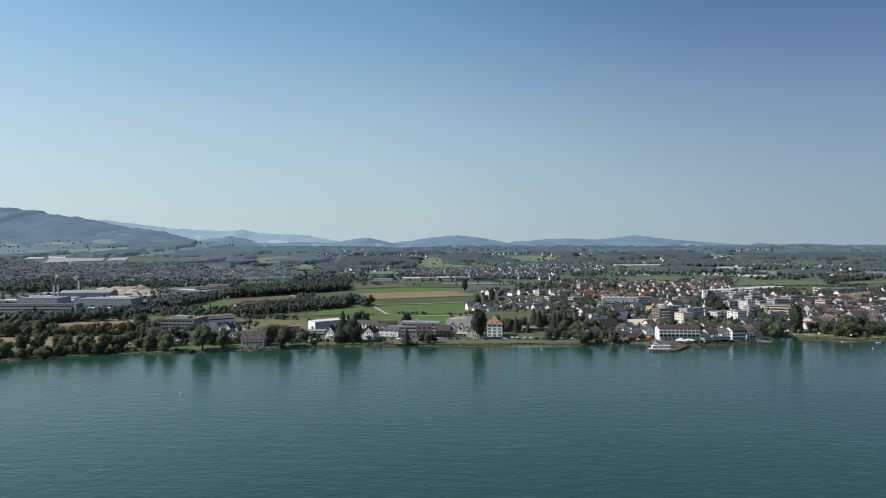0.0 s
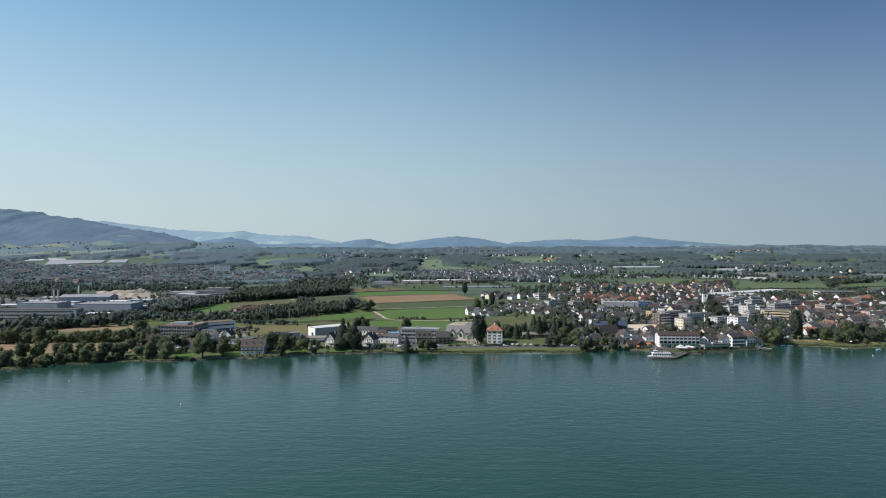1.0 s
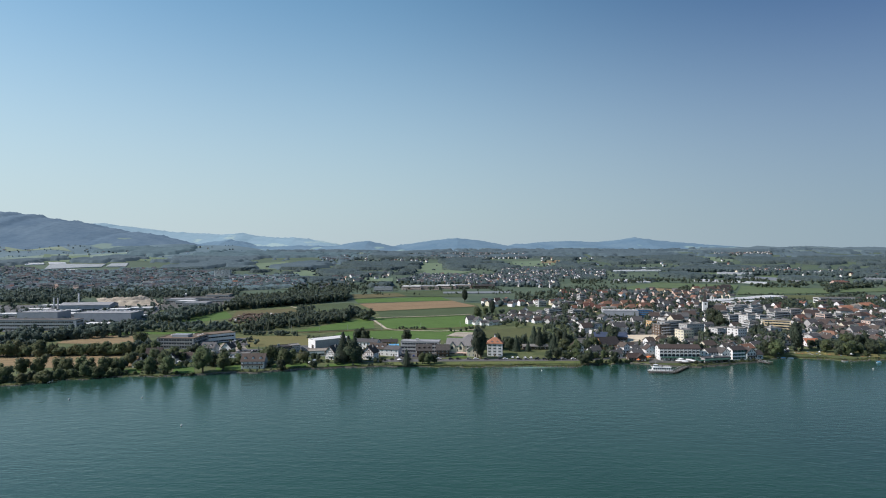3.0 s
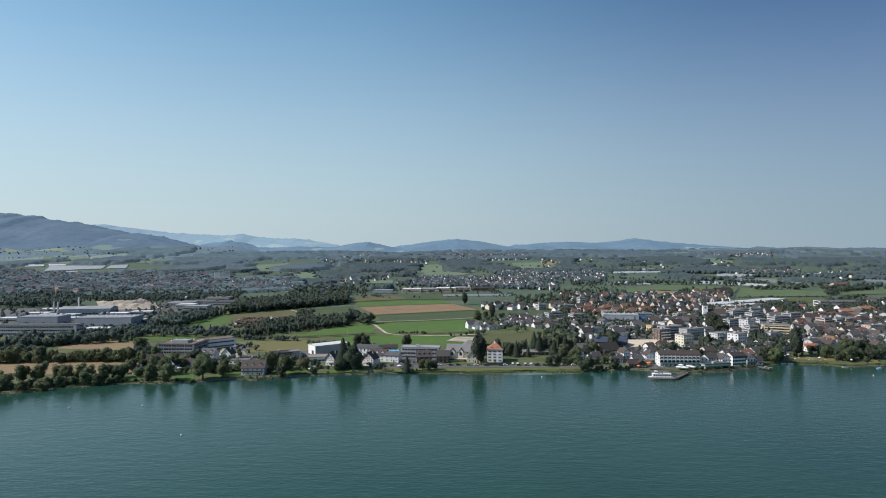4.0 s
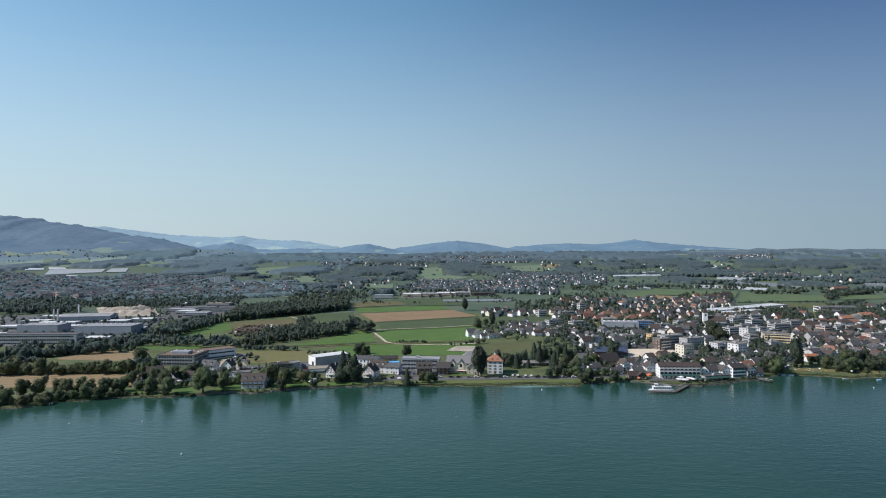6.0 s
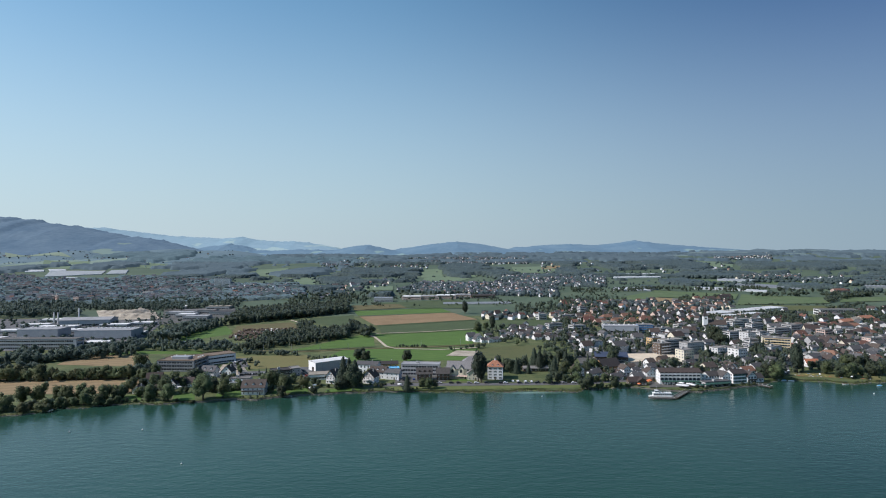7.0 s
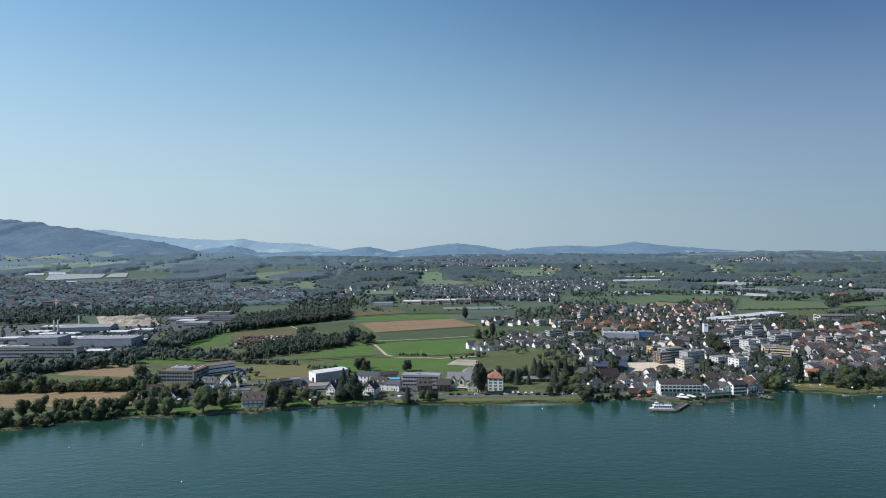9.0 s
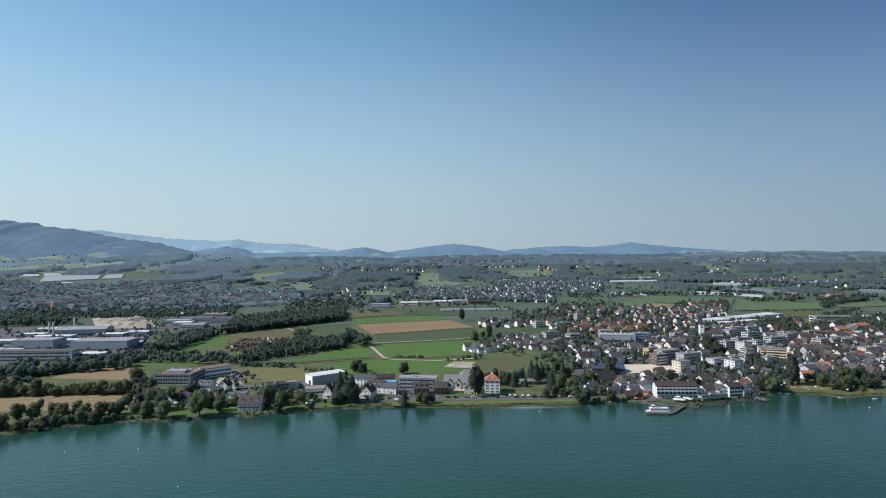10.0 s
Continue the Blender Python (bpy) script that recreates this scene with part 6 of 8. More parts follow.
wood("bank_bushes", WOODS, BANK_BUSH, [(bx, shore_y(bx) + rng.uniform(0.8, 3.2)) for bx in rng.uniform(-40, 112, 60)], (0.8, 2.0), 0, category="bushes")
wood("bank_bushes", WOODS, BANK_BUSH, [(bx, shore_y(bx) + rng.uniform(1.0, 4.0)) for bx in rng.uniform(-182, -12, 70)], (1.2, 3.2), 0, category="bushes")
wood("bank_bushes", WOODS, BANK_BUSH, [(bx, shore_y(bx) + rng.uniform(0.8, 3.0)) for bx in rng.uniform(197, 268, 60)], (1.0, 2.6), 0, category="bushes")
wood("bank_bushes", WOODS, BANK_BUSH, [(bx, shore_y(bx) + rng.uniform(0.8, 3.0)) for bx in rng.uniform(298, 385, 46)], (0.8, 2.0), 0, category="bushes")
row_of_trees(("dark", "broad", "spruce"), 104.6, 521.0, 147.1, 558.4, 11, 7, 12, 4)
# lighter kinds for rows on the left, their colour standing in for haze
LIGHT_MIX = ("broad", "willow", "broad", "olive")
row_of_trees(("willow", "bush", "dark"), -322.8, 417.4, -288.8, 438.8, 13, 4, 8, 2)
row_of_trees(("bush", "dark", "broad"), -286.7, 438.7, -242.0, 449.6, 24, 3, 8, 1.5)
row_of_trees(("bush", "broad", "dark"), -250.7, 465.7, -207.7, 474.7, 14, 4, 10, 5)
row_of_trees(("broad", "broad", "olive"), -314.5, 451.4, -248.4, 465.7, 5, 9, 14, 4)
row_of_trees(("broad", "dark", "bush"), -253.0, 496.6, -178.8, 509.3, 20, 5, 12, 5)
row_of_trees(("broad", "dark", "bush", "dark"), -205, 480, -118, 499, 16, 5, 12, 6)
row_of_trees(("dark", "broad"), -258, 486, -215, 512, 8, 7, 13, 5)
row_of_trees(("bush",), -141.9, 483.3, -88.4, 495.9, 16, 1.5, 4, 3)
row_of_trees(("bush", "bush", "broad"), -60.2, 498.8, -22.3, 507.0, 12, 1.5, 4.5, 3)
row_of_trees(("dark", "broad"), -288.1, 540.2, -271.6, 571.0, 10, 8, 13, 4)
row_of_trees(LIGHT_MIX, -404.5, 523.1, -342.0, 527.3, 30, 7, 16, 4)
row_of_trees(("broad", "broad", "olive", "bush"), -344.6, 527.4, -275.9, 531.6, 40, 5, 13, 3)
row_of_trees(LIGHT_MIX, -424.0, 548.3, -388.2, 565.1, 10, 10, 15)
row_of_trees(LIGHT_MIX, -426.2, 595.5, -386.0, 632.8, 26, 8, 14, 5)
row_of_trees(LIGHT_MIX, -453.3, 586.2, -446.2, 640.8, 16, 9, 14, 6)
row_of_trees(LIGHT_MIX, -410.1, 651.7, -354.2, 689.3, 28, 8, 14, 5)
row_of_trees(("dark", "broad"), -142.9, 618.9, -110.0, 617.8, 12, 3.5, 5)
row_of_trees(("dark", "broad"), 2.9, 662.8, 48.8, 681.4, 7, 4, 8)
row_of_trees(("dark", "broad", "spruce"), 58.9, 561.1, 143.6, 587.8, 12, 8, 14, 6)
row_of_trees(("dark", "spruce", "broad"), 89.0, 600.2, 156.0, 626.2, 9, 7, 13, 7)
row_of_trees(("dark", "broad"), 96.7, 505.7, 147.0, 512.0, 16, 5, 9, 3)
row_of_trees(("dark", "broad"), 348, 525.5, 393.3, 529.2, 9, 6, 12, 3)
row_of_trees(("dark", "broad"), -208.1, 609.9, -162.6, 536.7, 8, 4, 7, 5)
row_of_trees(("bush", "dark"), 203.5, 483.0, 268.9, 501.0, 16, 1.5, 3.4, 1)
row_of_trees(("dark", "broad", "bush"), 119.6, 490.4, 159.2, 496.6, 9, 2.5, 6, 1.5)
row_of_trees(("broad", "dark", "bush", "olive"), 345, 520, 385.3, 515.2, 9, 2, 6, 3)
row_of_trees(("dark", "broad", "spruce"), 209.2, 526.2, 310.9, 527.4, 12, 5, 10, 5)
row_of_trees(("bush",), -237.1, 452.6, -190.4, 449.9, 16, 1.5, 4, 1.2)

row_of_trees(("dark", "broad"), -55.1, 688.8, -19.4, 687.4, 14, 2.5, 4.5, 1.5)
row_of_trees(("dark", "broad"), 101.0, 659.3, 139.7, 678.0, 5, 7, 11, 5)
row_of_trees(("dark", "broad"), 50.8, 561.3, 87.1, 569.6, 5, 8, 13, 4)
row_of_trees(("dark", "broad"), 152.1, 577.4, 149.1, 527.9, 5, 6, 10, 3)
tree("broad", 87.6, 697.8, 7)
tree("broad", 39.7, 681.7, 6)
tree("dark", 178.2, 619.6, 15)
tree("broad", 175.7, 625.6, 12)
tree("dark", 345.4, 552.5, 9)

for kind, x, y, h in (("dark", 277.2, 588.7, 9), ("dark", 303.9, 615.4, 10), ("spruce", 329.0, 620.3, 14), ("spruce", 330.6, 614.5, 15), ("dark", 328.0, 603.3, 11), ("dark", 309.9, 593.0, 10), ("dark", 271.8, 594.2, 10),
                      ("dark", 242.3, 555.6, 8), ("dark", 227.6, 575.0, 8), ("dark", -105.4, 475.5, 7), ("dark", -106.0, 500.0, 6), ("dark", -87.5, 485.3, 8), ("dark", -56.5, 491.5, 5), ("broad", -66.5, 513.9, 9), ("dark", -51.8, 491.4, 5), ("dark", -7.5, 490.2, 8), ("dark", -139.8, 476.4, 7)):
    tree(kind, x, y, h)
row_of_trees(("dark", "broad"), -222, 650, -160, 640, 26, 4, 8, 3)
row_of_trees(("dark", "broad"), -120, 600, -96, 598, 9, 4, 7, 2)

# ---- woods and hedges inland ----
def open_spot(x, y):
    return all((x - a) ** 2 + (y - b) ** 2 > c * c for a, b, c in CLEAR) and all((x - a) ** 2 + (y - b) ** 2 > (c * 0.62 + 0.5) ** 2 for a, b, c in TAKEN)


WOOD_NEAR = "dense dark green mixed woodland with an uneven top"
wood("woodland", WOODS_HAZE, WOOD_NEAR, scatter((-374.0, 734.6, -336.1, 749.2, -333, 900, -384.1, 879.1), 6.5), (9, 15), 0.25)
wood("woodland", WOODS, WOOD_NEAR, scatter((-332.7, 888.3, -170, 1053, -194, 1185, -360, 1055), 6.3), (11, 17), 0.25)
wood("woodland", WOODS, WOOD_NEAR, scatter((-232.9, 655.0, -122.3, 757.4, -129.0, 823.4, -226.9, 761.6), 6), (8, 14), 0.3)
wood("woodland", WOODS, WOOD_NEAR, scatter((-190.5, 777.7, -172.0, 795.5, -200.0, 893.9, -215.0, 871.0), 7), (9, 14), 0.5)
wood("woodland", WOODS_HAZE, WOOD_NEAR, scatter((-386.8, 676.8, -232.9, 655.0, -249.5, 696.0, -384.2, 727.1), 7.5), (7, 12), 0.2)
wood("hedge", WOODS, "bushy hedge along a field edge", scatter((-140.3, 834.4, -98.2, 756.4, -100.2, 802.0, -147, 942), 8, keep=0.7), (6, 10), 0.1, category="hedge")
wood("hedge", WOODS, "bushy garden plots beside a wood", scatter((-265.2, 726.4, -223.2, 761.5, -210.6, 827.1, -276.2, 809.8), 10, keep=0.6), (3, 6), 0.1, category="hedge")
wood("woodland", WOODS_HAZE, WOOD_NEAR, scatter((-784, 990, -635, 1025, -767, 1219, -943, 1190), 11), (12, 18), 0.25)
wood("woodland", WOODS_HAZE, "trees between works and suburb", scatter((-760, 1110, -395, 1140, -454, 1332, -830, 1290), 10, keep=0.8), (7, 13), 0.2, category="trees")
wood("woodland", WOODS_HAZE, "trees behind the gravel works", scatter((-640, 1105, -470, 1112, -470, 1180, -720, 1165), 9, keep=0.85), (7, 12), 0.15, category="trees")
wood("woodland", WOODS_HAZE, "trees between works and fields", scatter((-410.9, 777.9, -399.3, 815.2, -412, 943, -449.0, 893.9), 11, keep=0.5), (5, 10), 0.2, category="trees")
wood("woodland", WOODS_HAZE, "tall trees in front of the works", scatter((-437.9, 595.9, -333.5, 637.0, -350.4, 675.5, -465.2, 641.4), 8, keep=0.75), (8, 15), 0.1, category="trees", fine=True)
wood("woodland", WOODS_HAZE, "bushes round the gravel works", scatter((-531.9, 886.1, -436, 918, -462, 973, -558, 937), 10, keep=0.5) + scatter((-468, 945, -446, 958, -548, 1167, -569, 1132), 10, keep=0.6), (4, 8), 0.1, category="trees")
wood("woodland", WOODS_HAZE, "trees among factory yards", scatter((-501.6, 648.7, -353.7, 675.6, -472, 973, -736, 952), 15, keep=0.6), (5, 10), 0.1, category="trees")
wood("woodland", WOODS, "trees among the gardens of the town", [p for p in scatter((117.4, 613.1, 249.2, 515.0, 410.6, 863.9, 199, 1011), 8.6, keep=0.52) if open_spot(*p)], (5, 12), 0.2, category="trees")
wood("woodland", WOODS, "trees among the gardens of the town", [p for p in scatter((196.7, 526.5, 308.5, 523.4, 373.9, 633.8, 266.3, 653.3), 11, keep=0.6) if open_spot(*p)], (8, 14), 0.2, category="trees")
wood("woodland", WOODS, "trees among the gardens of the town", [p for p in scatter((254.0, 524.9, 436.9, 559.0, 773, 942, 446, 997), 8.5, keep=0.75) if open_spot(*p)], (5, 11), 0.2, category="trees")
wood("woodland", WOODS, "garden trees round row houses", [p for p in scatter((44, 715, 160, 700, 195, 850, 60, 850), 10, keep=0.6) if open_spot(*p)], (4, 9), 0.15, category="trees")
for q, step, size, cone, keep in (
        ((-175, 1256, 78, 1240, 91, 1445, -203, 1464), 20, (7, 13), 0.3, 0.5),
        ((118, 1000, 205, 1000, 238, 1150, 135, 1150), 12, (7, 15), 0.4, 0.6), ((220, 972, 300, 1000, 338, 1280, 210, 1230), 15, (6, 14), 0.3, 0.6),
        ((232, 1071, 348, 1081, 393, 1276, 266, 1285), 16, (7, 14), 0.35, 0.65),
        ((-316, 1154, -170, 1224, -200, 1438, -352, 1385), 15, (8, 15), 0.3, 0.7)):
    wood("woodland", WOODS, "trees and orchards round the outer village", scatter(q, step, 0.45, keep), size, cone, category="trees")
for q, step, size, cone, keep in (
        ((438, 1111, 546, 1104, 665, 1356, 535, 1340), 15, (6, 11), 0.2, 0.4),
        ((475, 862, 540, 872, 612, 985, 535, 965), 10.5, (10, 17), 0.3, 0.8),
                ((472, 1184, 536, 1105, 598, 1207, 542, 1327), 15, (7, 13), 0.3, 0.45)):
    wood("woodland", WOODS, "trees and orchards round the outer village", scatter(q, step, 0.45, keep), size, cone, category="trees")
# named woods of the plain and the slopes: middle x and y, half width, half depth
PATCHES = (
    (-1754, 2373, 105, 309), (-1439, 2574, 111, 198), (-1416, 2995, 130, 171), (-1105, 2690, 129, 270), (-899, 2175, 99, 291), (-1634, 3027, 131, 99), (-2327, 3506, 219, 42), (-917, 2763, 100, 327),
    (-684, 1989, 57, 81), (-506, 2107, 88, 159), (-333, 1866, 71, 90), (-213, 2141, 138, 129), (75, 2263, 80, 279), (-260, 2775, 83, 279), (-712, 2816, 122, 168))
PATCHES += (
    (188, 2030, 49, 90), (516, 2647, 53, 255), (836, 3226, 147, 414), (945, 2672, 118, 588), (461, 2092, 45, 144), (881, 1960, 104, 96), (1379, 2368, 176, 228), (1775, 2482, 167, 438),
    (-86, 3850, 130, 438), (316, 2822, 95, 102), (686, 2326, 56, 126), (695, 1717, 51, 93), (1367, 1849, 80, 30), (960, 1553, 60, 45), (620, 3700, 220, 250), (1750, 3500, 260, 200))
OPEN = ((-1650, -800, 1700, 2480), (-120, 520, 1350, 1800), (-700, -520, 1950, 2360), (-460, -360, 1680, 1970), (-90, 150, 1750, 2280), (230, 500, 2030, 2420), (920, 1240, 2280, 2880), (1290, 2100, 2780, 3800), (300, 1100, 1180, 1480), (650, 1100, 1480, 1840))


def wooded(x, y, thick):
    """Above 0 where woods stand: patches drawn out along the valley."""
    n = noise.noise((x / 90, y / 60, 2)) + 0.5 * noise.noise((x / 34, y / 30, 8))
    if (x < -0.3 * y and y > 2480) or any(a < x < b and c < y < d for a, b, c, d in OPEN):
        m = -1
    else:
        m = 0.7 * noise.noise((x / 210, y / 80, 1)) + 0.6 * n - thick
    for px, py, w, d in PATCHES:
        q = ((x - px) / w) ** 2 + ((y - py) / d) ** 2
        if q < 2.5:
            m = max(m, (1 - q) * 0.5 + 0.5 * n)
    return m


def canopy(y0, y1, cell, thick, h, inside=None, uneven=0.14, mat=None, label="woods and copses on the far hills, tinted blue for haze"):
    """The closed roof of far woods as one rough sheet over each patch, down to the ground at its edge."""
    f = Form()
    rows = int((y1 - y0) / cell)
    cols = int(1.62 * y1 / cell)
    mask = {}
    for j in range(rows + 1):
        for i in range(cols + 1):
            x, y = (i - cols / 2) * cell, y0 + j * cell
            if abs(x) < 0.82 * y + 60:
                mask[i, j] = inside(x, y) if inside else wooded(x, y, thick)
    index = {}

    def node(key):
        if key not in index:
            index[key] = len(f.v)
            m = mask[key]
            x = (key[0] - cols / 2 + rng.uniform(-0.3, 0.3)) * cell
            y = y0 + (key[1] + rng.uniform(-0.3, 0.3)) * cell
            shut = key[1] in (0, rows)
            up = (h * (0.85 + 0.3 * noise.noise((x / 40, y / 40, 7))) + rng.uniform(-uneven, uneven) * h) * min(1, 0.45 + m / 0.08) if m > 0 and not shut else -0.8
            f.v.append((x, y, far_z(x, y) + up))
        return index[key]

    for i, j in mask:
        q = [(i, j), (i + 1, j), (i + 1, j + 1), (i, j + 1)]
        if all(k in mask for k in q) and any(mask[k] > 0 for k in q):
            f.f.append(tuple(node(k) for k in q))
    f.k = [0] * len(f.f)
    ob = solid("woodland", f, mat or WOODS_FAR, label, "woodland", kind="stuff")
    ob.data.polygons.foreach_set("use_smooth", [True] * len(f.f))


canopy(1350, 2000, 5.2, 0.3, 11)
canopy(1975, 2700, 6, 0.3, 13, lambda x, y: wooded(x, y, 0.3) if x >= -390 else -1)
# glowing woods carry painted haze; left of x = -384 it starts nearer
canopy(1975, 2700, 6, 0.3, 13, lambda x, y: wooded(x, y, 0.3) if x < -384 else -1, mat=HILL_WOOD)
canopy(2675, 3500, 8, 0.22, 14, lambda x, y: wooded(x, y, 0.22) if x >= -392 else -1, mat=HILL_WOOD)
canopy(2675, 3500, 8, 0.22, 14, lambda x, y: wooded(x, y, 0.22) if x < -384 else -1, mat=HILL_WOOD_HAZE)
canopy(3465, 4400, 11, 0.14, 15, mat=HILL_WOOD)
wood("hedge", HILL_WOOD_HAZE, "hedges and single trees on the far slopes", [q for q in scatter((-2350, 2450, -800, 2500, -900, 3250, -2700, 3300), 17, 0.5, 0.5) if noise.noise((q[0] / 160, q[1] / 30, 3)) > 0.44], (4, 8), 0.1, True, "hedge")
hedge = [(x, y) for x, y in scatter((-700, 1150, 300, 1150, 900, 2200, -900, 2200), 15, 0.5, 0.6) if abs(math.sin(x * 0.011 + y * 0.004)) < 0.22 or abs(math.sin(y * 0.019 - x * 0.002)) < 0.16]
wood("hedge", WOODS, "hedges and single trees between fields", [p for p in hedge if p[1] < 1500], (4, 9), 0.15, False, "hedge")
wood("hedge", WOODS_FAR, "hedges and single trees between far fields", [p for p in hedge if p[1] >= 1500], (4, 8), 0.15, True, "hedge")


def strip_wood(x0, y0, x1, y1, deep, step):
    wood("woodland", WOODS_FAR, "long hedgerow of trees across the far plain", scatter((x0, y0, x1, y1, x1, y1 + deep, x0, y0 + deep), step, 0.48, 0.8), (8, 14), 0.3, y0 > 1600)


strip_wood(68, 1562, 307, 1485, 30, 16)


def hedgerow(width, tall, *pts):
    """Trees close together along a bent line."""
    places = []
    for i in range(0, len(pts) - 2, 2):
        a, b = Vector(pts[i:i + 2]), Vector(pts[i + 2:i + 4])
        for k in range(int((b - a).length / 3.6)):
            p = a.lerp(b, rng.uniform(0, 1))
            if noise.noise((p.x / 22, p.y / 22, 3)) > -0.25:
                places.append((p.x + rng.uniform(-3, 3), p.y + rng.uniform(-0.5, 0.5) * width))
    wood("hedge", WOODS_FAR if pts[1] > 1550 else WOODS, "long hedgerow of trees across the plain", places, tall, 0.15, pts[1] > 1550, "hedge")


hedgerow(26, (9, 15), 700, 1336, 782, 1332, 851, 1300, 900, 1345)
hedgerow(10, (3, 6), 560, 1150, 670, 1140, 759, 1146)
hedgerow(40, (8, 14), 640, 1700, 728, 1610, 791, 1570)
hedgerow(24, (8, 13), 777, 1545, 846, 1440, 905, 1400)
hedgerow(40, (9, 15), 990, 1560, 969, 1450, 1041, 1425)
hedgerow(20, (9, 15), 776, 1190, 845, 1250, 915, 1316, 1010, 1320)
hedgerow(40, (8, 13), 660, 1800, 714, 1720, 775, 1650, 860, 1640)
hedgerow(40, (7, 12), 880, 1720, 1004, 1700, 1095, 1750)
hedgerow(14, (6, 10), 690, 1064, 735, 1085, 818, 1144)
hedgerow(30, (9, 15), 520, 1520, 600, 1500, 686, 1480, 735, 1440)
hedgerow(30, (8, 13), 1040, 1560, 1147, 1600, 1215, 1596)
hedgerow(50, (8, 14), 320, 1470, 420, 1440, 530, 1500)
hedgerow(24, (8, 13), 850, 1260, 960, 1330, 1010, 1300)
hedgerow(60, (9, 15), 1110, 1690, 1200, 1760, 1330, 1720)
hedgerow(50, (9, 14), 760, 1880, 900, 1850, 1000, 1900)


# ---- far villages ----
def hamlet(label, corners, step, keep=0.8, size=(9, 15), red=0.12, trees=0.7, near=0, tall=(6, 11), rose=False):
    """Many small far houses in one mesh, with their garden trees in another."""
    f = Form()
    for x, y in scatter(corners, step, 0.4, keep):
        if near and not free(x, y, 5):
            continue
        w, d, h = rng.uniform(*size) * 0.78, rng.uniform(6, 8.5), rng.uniform(3.6, 6.4) + (rng.random() < 0.2) * 3 * rose
        a = rng.choice((0.4, 0.4, -1.1)) + rng.uniform(-0.25, 0.25)
        c, s = math.cos(a), math.sin(a)
        z = far_z(x, y)
        r = rng.uniform(2.5, 4.5)
        k = int(rng.choice((0, 0, 7, 7, 6) if near else (0, 1, 6, 6, 7))) if rose else int(rng.choice((0, 0, 0, 1)))
        t = 2 if rng.random() < red else int(rng.choice((3, 4, 4)))
        g = lambda u, v, q: (x + u * c - v * s, y + u * s + v * c, z + q)
        a, b = w / 2, d / 2
        f.hull([g(-a, -b, -1), g(-a, b, -1), g(-a, b, h), g(-a, 0, h + r), g(-a, -b, h)], [g(a, -b, -1), g(a, b, -1), g(a, b, h), g(a, 0, h + r), g(a, -b, h)], k)
        o = a + 0.5
        for e in (-1, 1):
            q = [g(-o, e * (b + 0.5), h - 0.3), g(o, e * (b + 0.5), h - 0.3), g(o, 0, h + r + 0.1), g(-o, 0, h + r + 0.1)]
            f.face([(i, j, m + 0.25) for i, j, m in (q if e < 0 else q[::-1])], t)
        for row in range(2 if near else 0):
            for i in range(3):
                u, q = -a + (i + 0.5) * w / 3, 1.0 + row * h * 0.45
                f.face([g(u - 0.6, -b - 0.05, q), g(u + 0.6, -b - 0.05, q), g(u + 0.6, -b - 0.05, q + 1.4), g(u - 0.6, -b - 0.05, q + 1.4)], 5)
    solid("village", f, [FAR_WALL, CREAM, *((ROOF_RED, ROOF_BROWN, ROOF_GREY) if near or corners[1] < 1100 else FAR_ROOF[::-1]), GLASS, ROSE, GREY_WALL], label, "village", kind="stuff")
    wood("woodland", WOODS if near else WOODS_FAR, "garden trees of a far village", [p for p in scatter(corners, step * 0.66, 0.48, trees) if not near or open_spot(*p)], tall, 0.2, not near, "trees")


VILLAGE = "far village of small white houses with brown roofs"
def quad_inside(x, y, q):
    """Above 0 inside a convex quad given counter-clockwise as x, y pairs."""
    c = [(q[i], q[i + 1]) for i in range(0, 8, 2)]
    return min(((c[(i + 1) % 4][0] - a) * (y - b) - (c[(i + 1) % 4][1] - b) * (x - a)) for i, (a, b) in enumerate(c)) > 0


def suburb_trees(x, y):
    if not any(quad_inside(x, y, q) for q in SUBURB_QUADS):
        return -1
    return noise.noise((x / 16, y / 30, 5)) * 0.5 + noise.noise((x / 90, y / 90, 6)) * 0.3 + (0.13 if x < -300 else -0.06)


SUBURB_QUADS = ((-960, 1160, -463, 1253, -740, 1900, -1560, 1965), (-1386, 1793, -1241, 1783, -1483, 2130, -1656, 2142), (-964, 1732, -782, 1752, -944, 2028, -1127, 2042), (-473, 1264, -310, 1347, -410, 1711, -646, 1727),
                (-120, 1472, 261, 1321, 320, 1659, -67, 1770), (136, 1656, 437, 1566, 531, 1934, 206, 2026))
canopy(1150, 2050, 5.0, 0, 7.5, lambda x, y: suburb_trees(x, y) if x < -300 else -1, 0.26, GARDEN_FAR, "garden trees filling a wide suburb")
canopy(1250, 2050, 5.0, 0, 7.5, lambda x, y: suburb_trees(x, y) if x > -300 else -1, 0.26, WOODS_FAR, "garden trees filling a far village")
SUBURB = "wide suburb of white and rose houses among trees"
hamlet(SUBURB, (-951, 1230, -480, 1298, -740, 1860, -1540, 1945), 16, 0.42, (8, 15), 0.015, 0.3, tall=(7, 12), rose=True)
hamlet(SUBURB, (-1386, 1793, -1241, 1783, -1453, 2087, -1622, 2099), 16, 0.42, (8, 15), 0.015, 0.3, tall=(7, 12), rose=True)
hamlet(SUBURB, (-952, 1731, -817, 1754, -943, 1985, -1092, 1997), 16, 0.42, (8, 15), 0.015, 0.3, tall=(7, 12), rose=True)
hamlet("outer suburb of white and brown houses among trees", (-484, 1310, -325, 1383, -411, 1680, -626, 1694), 16, 0.42, (8, 15), 0.015, 0.3, tall=(7, 12), rose=True)
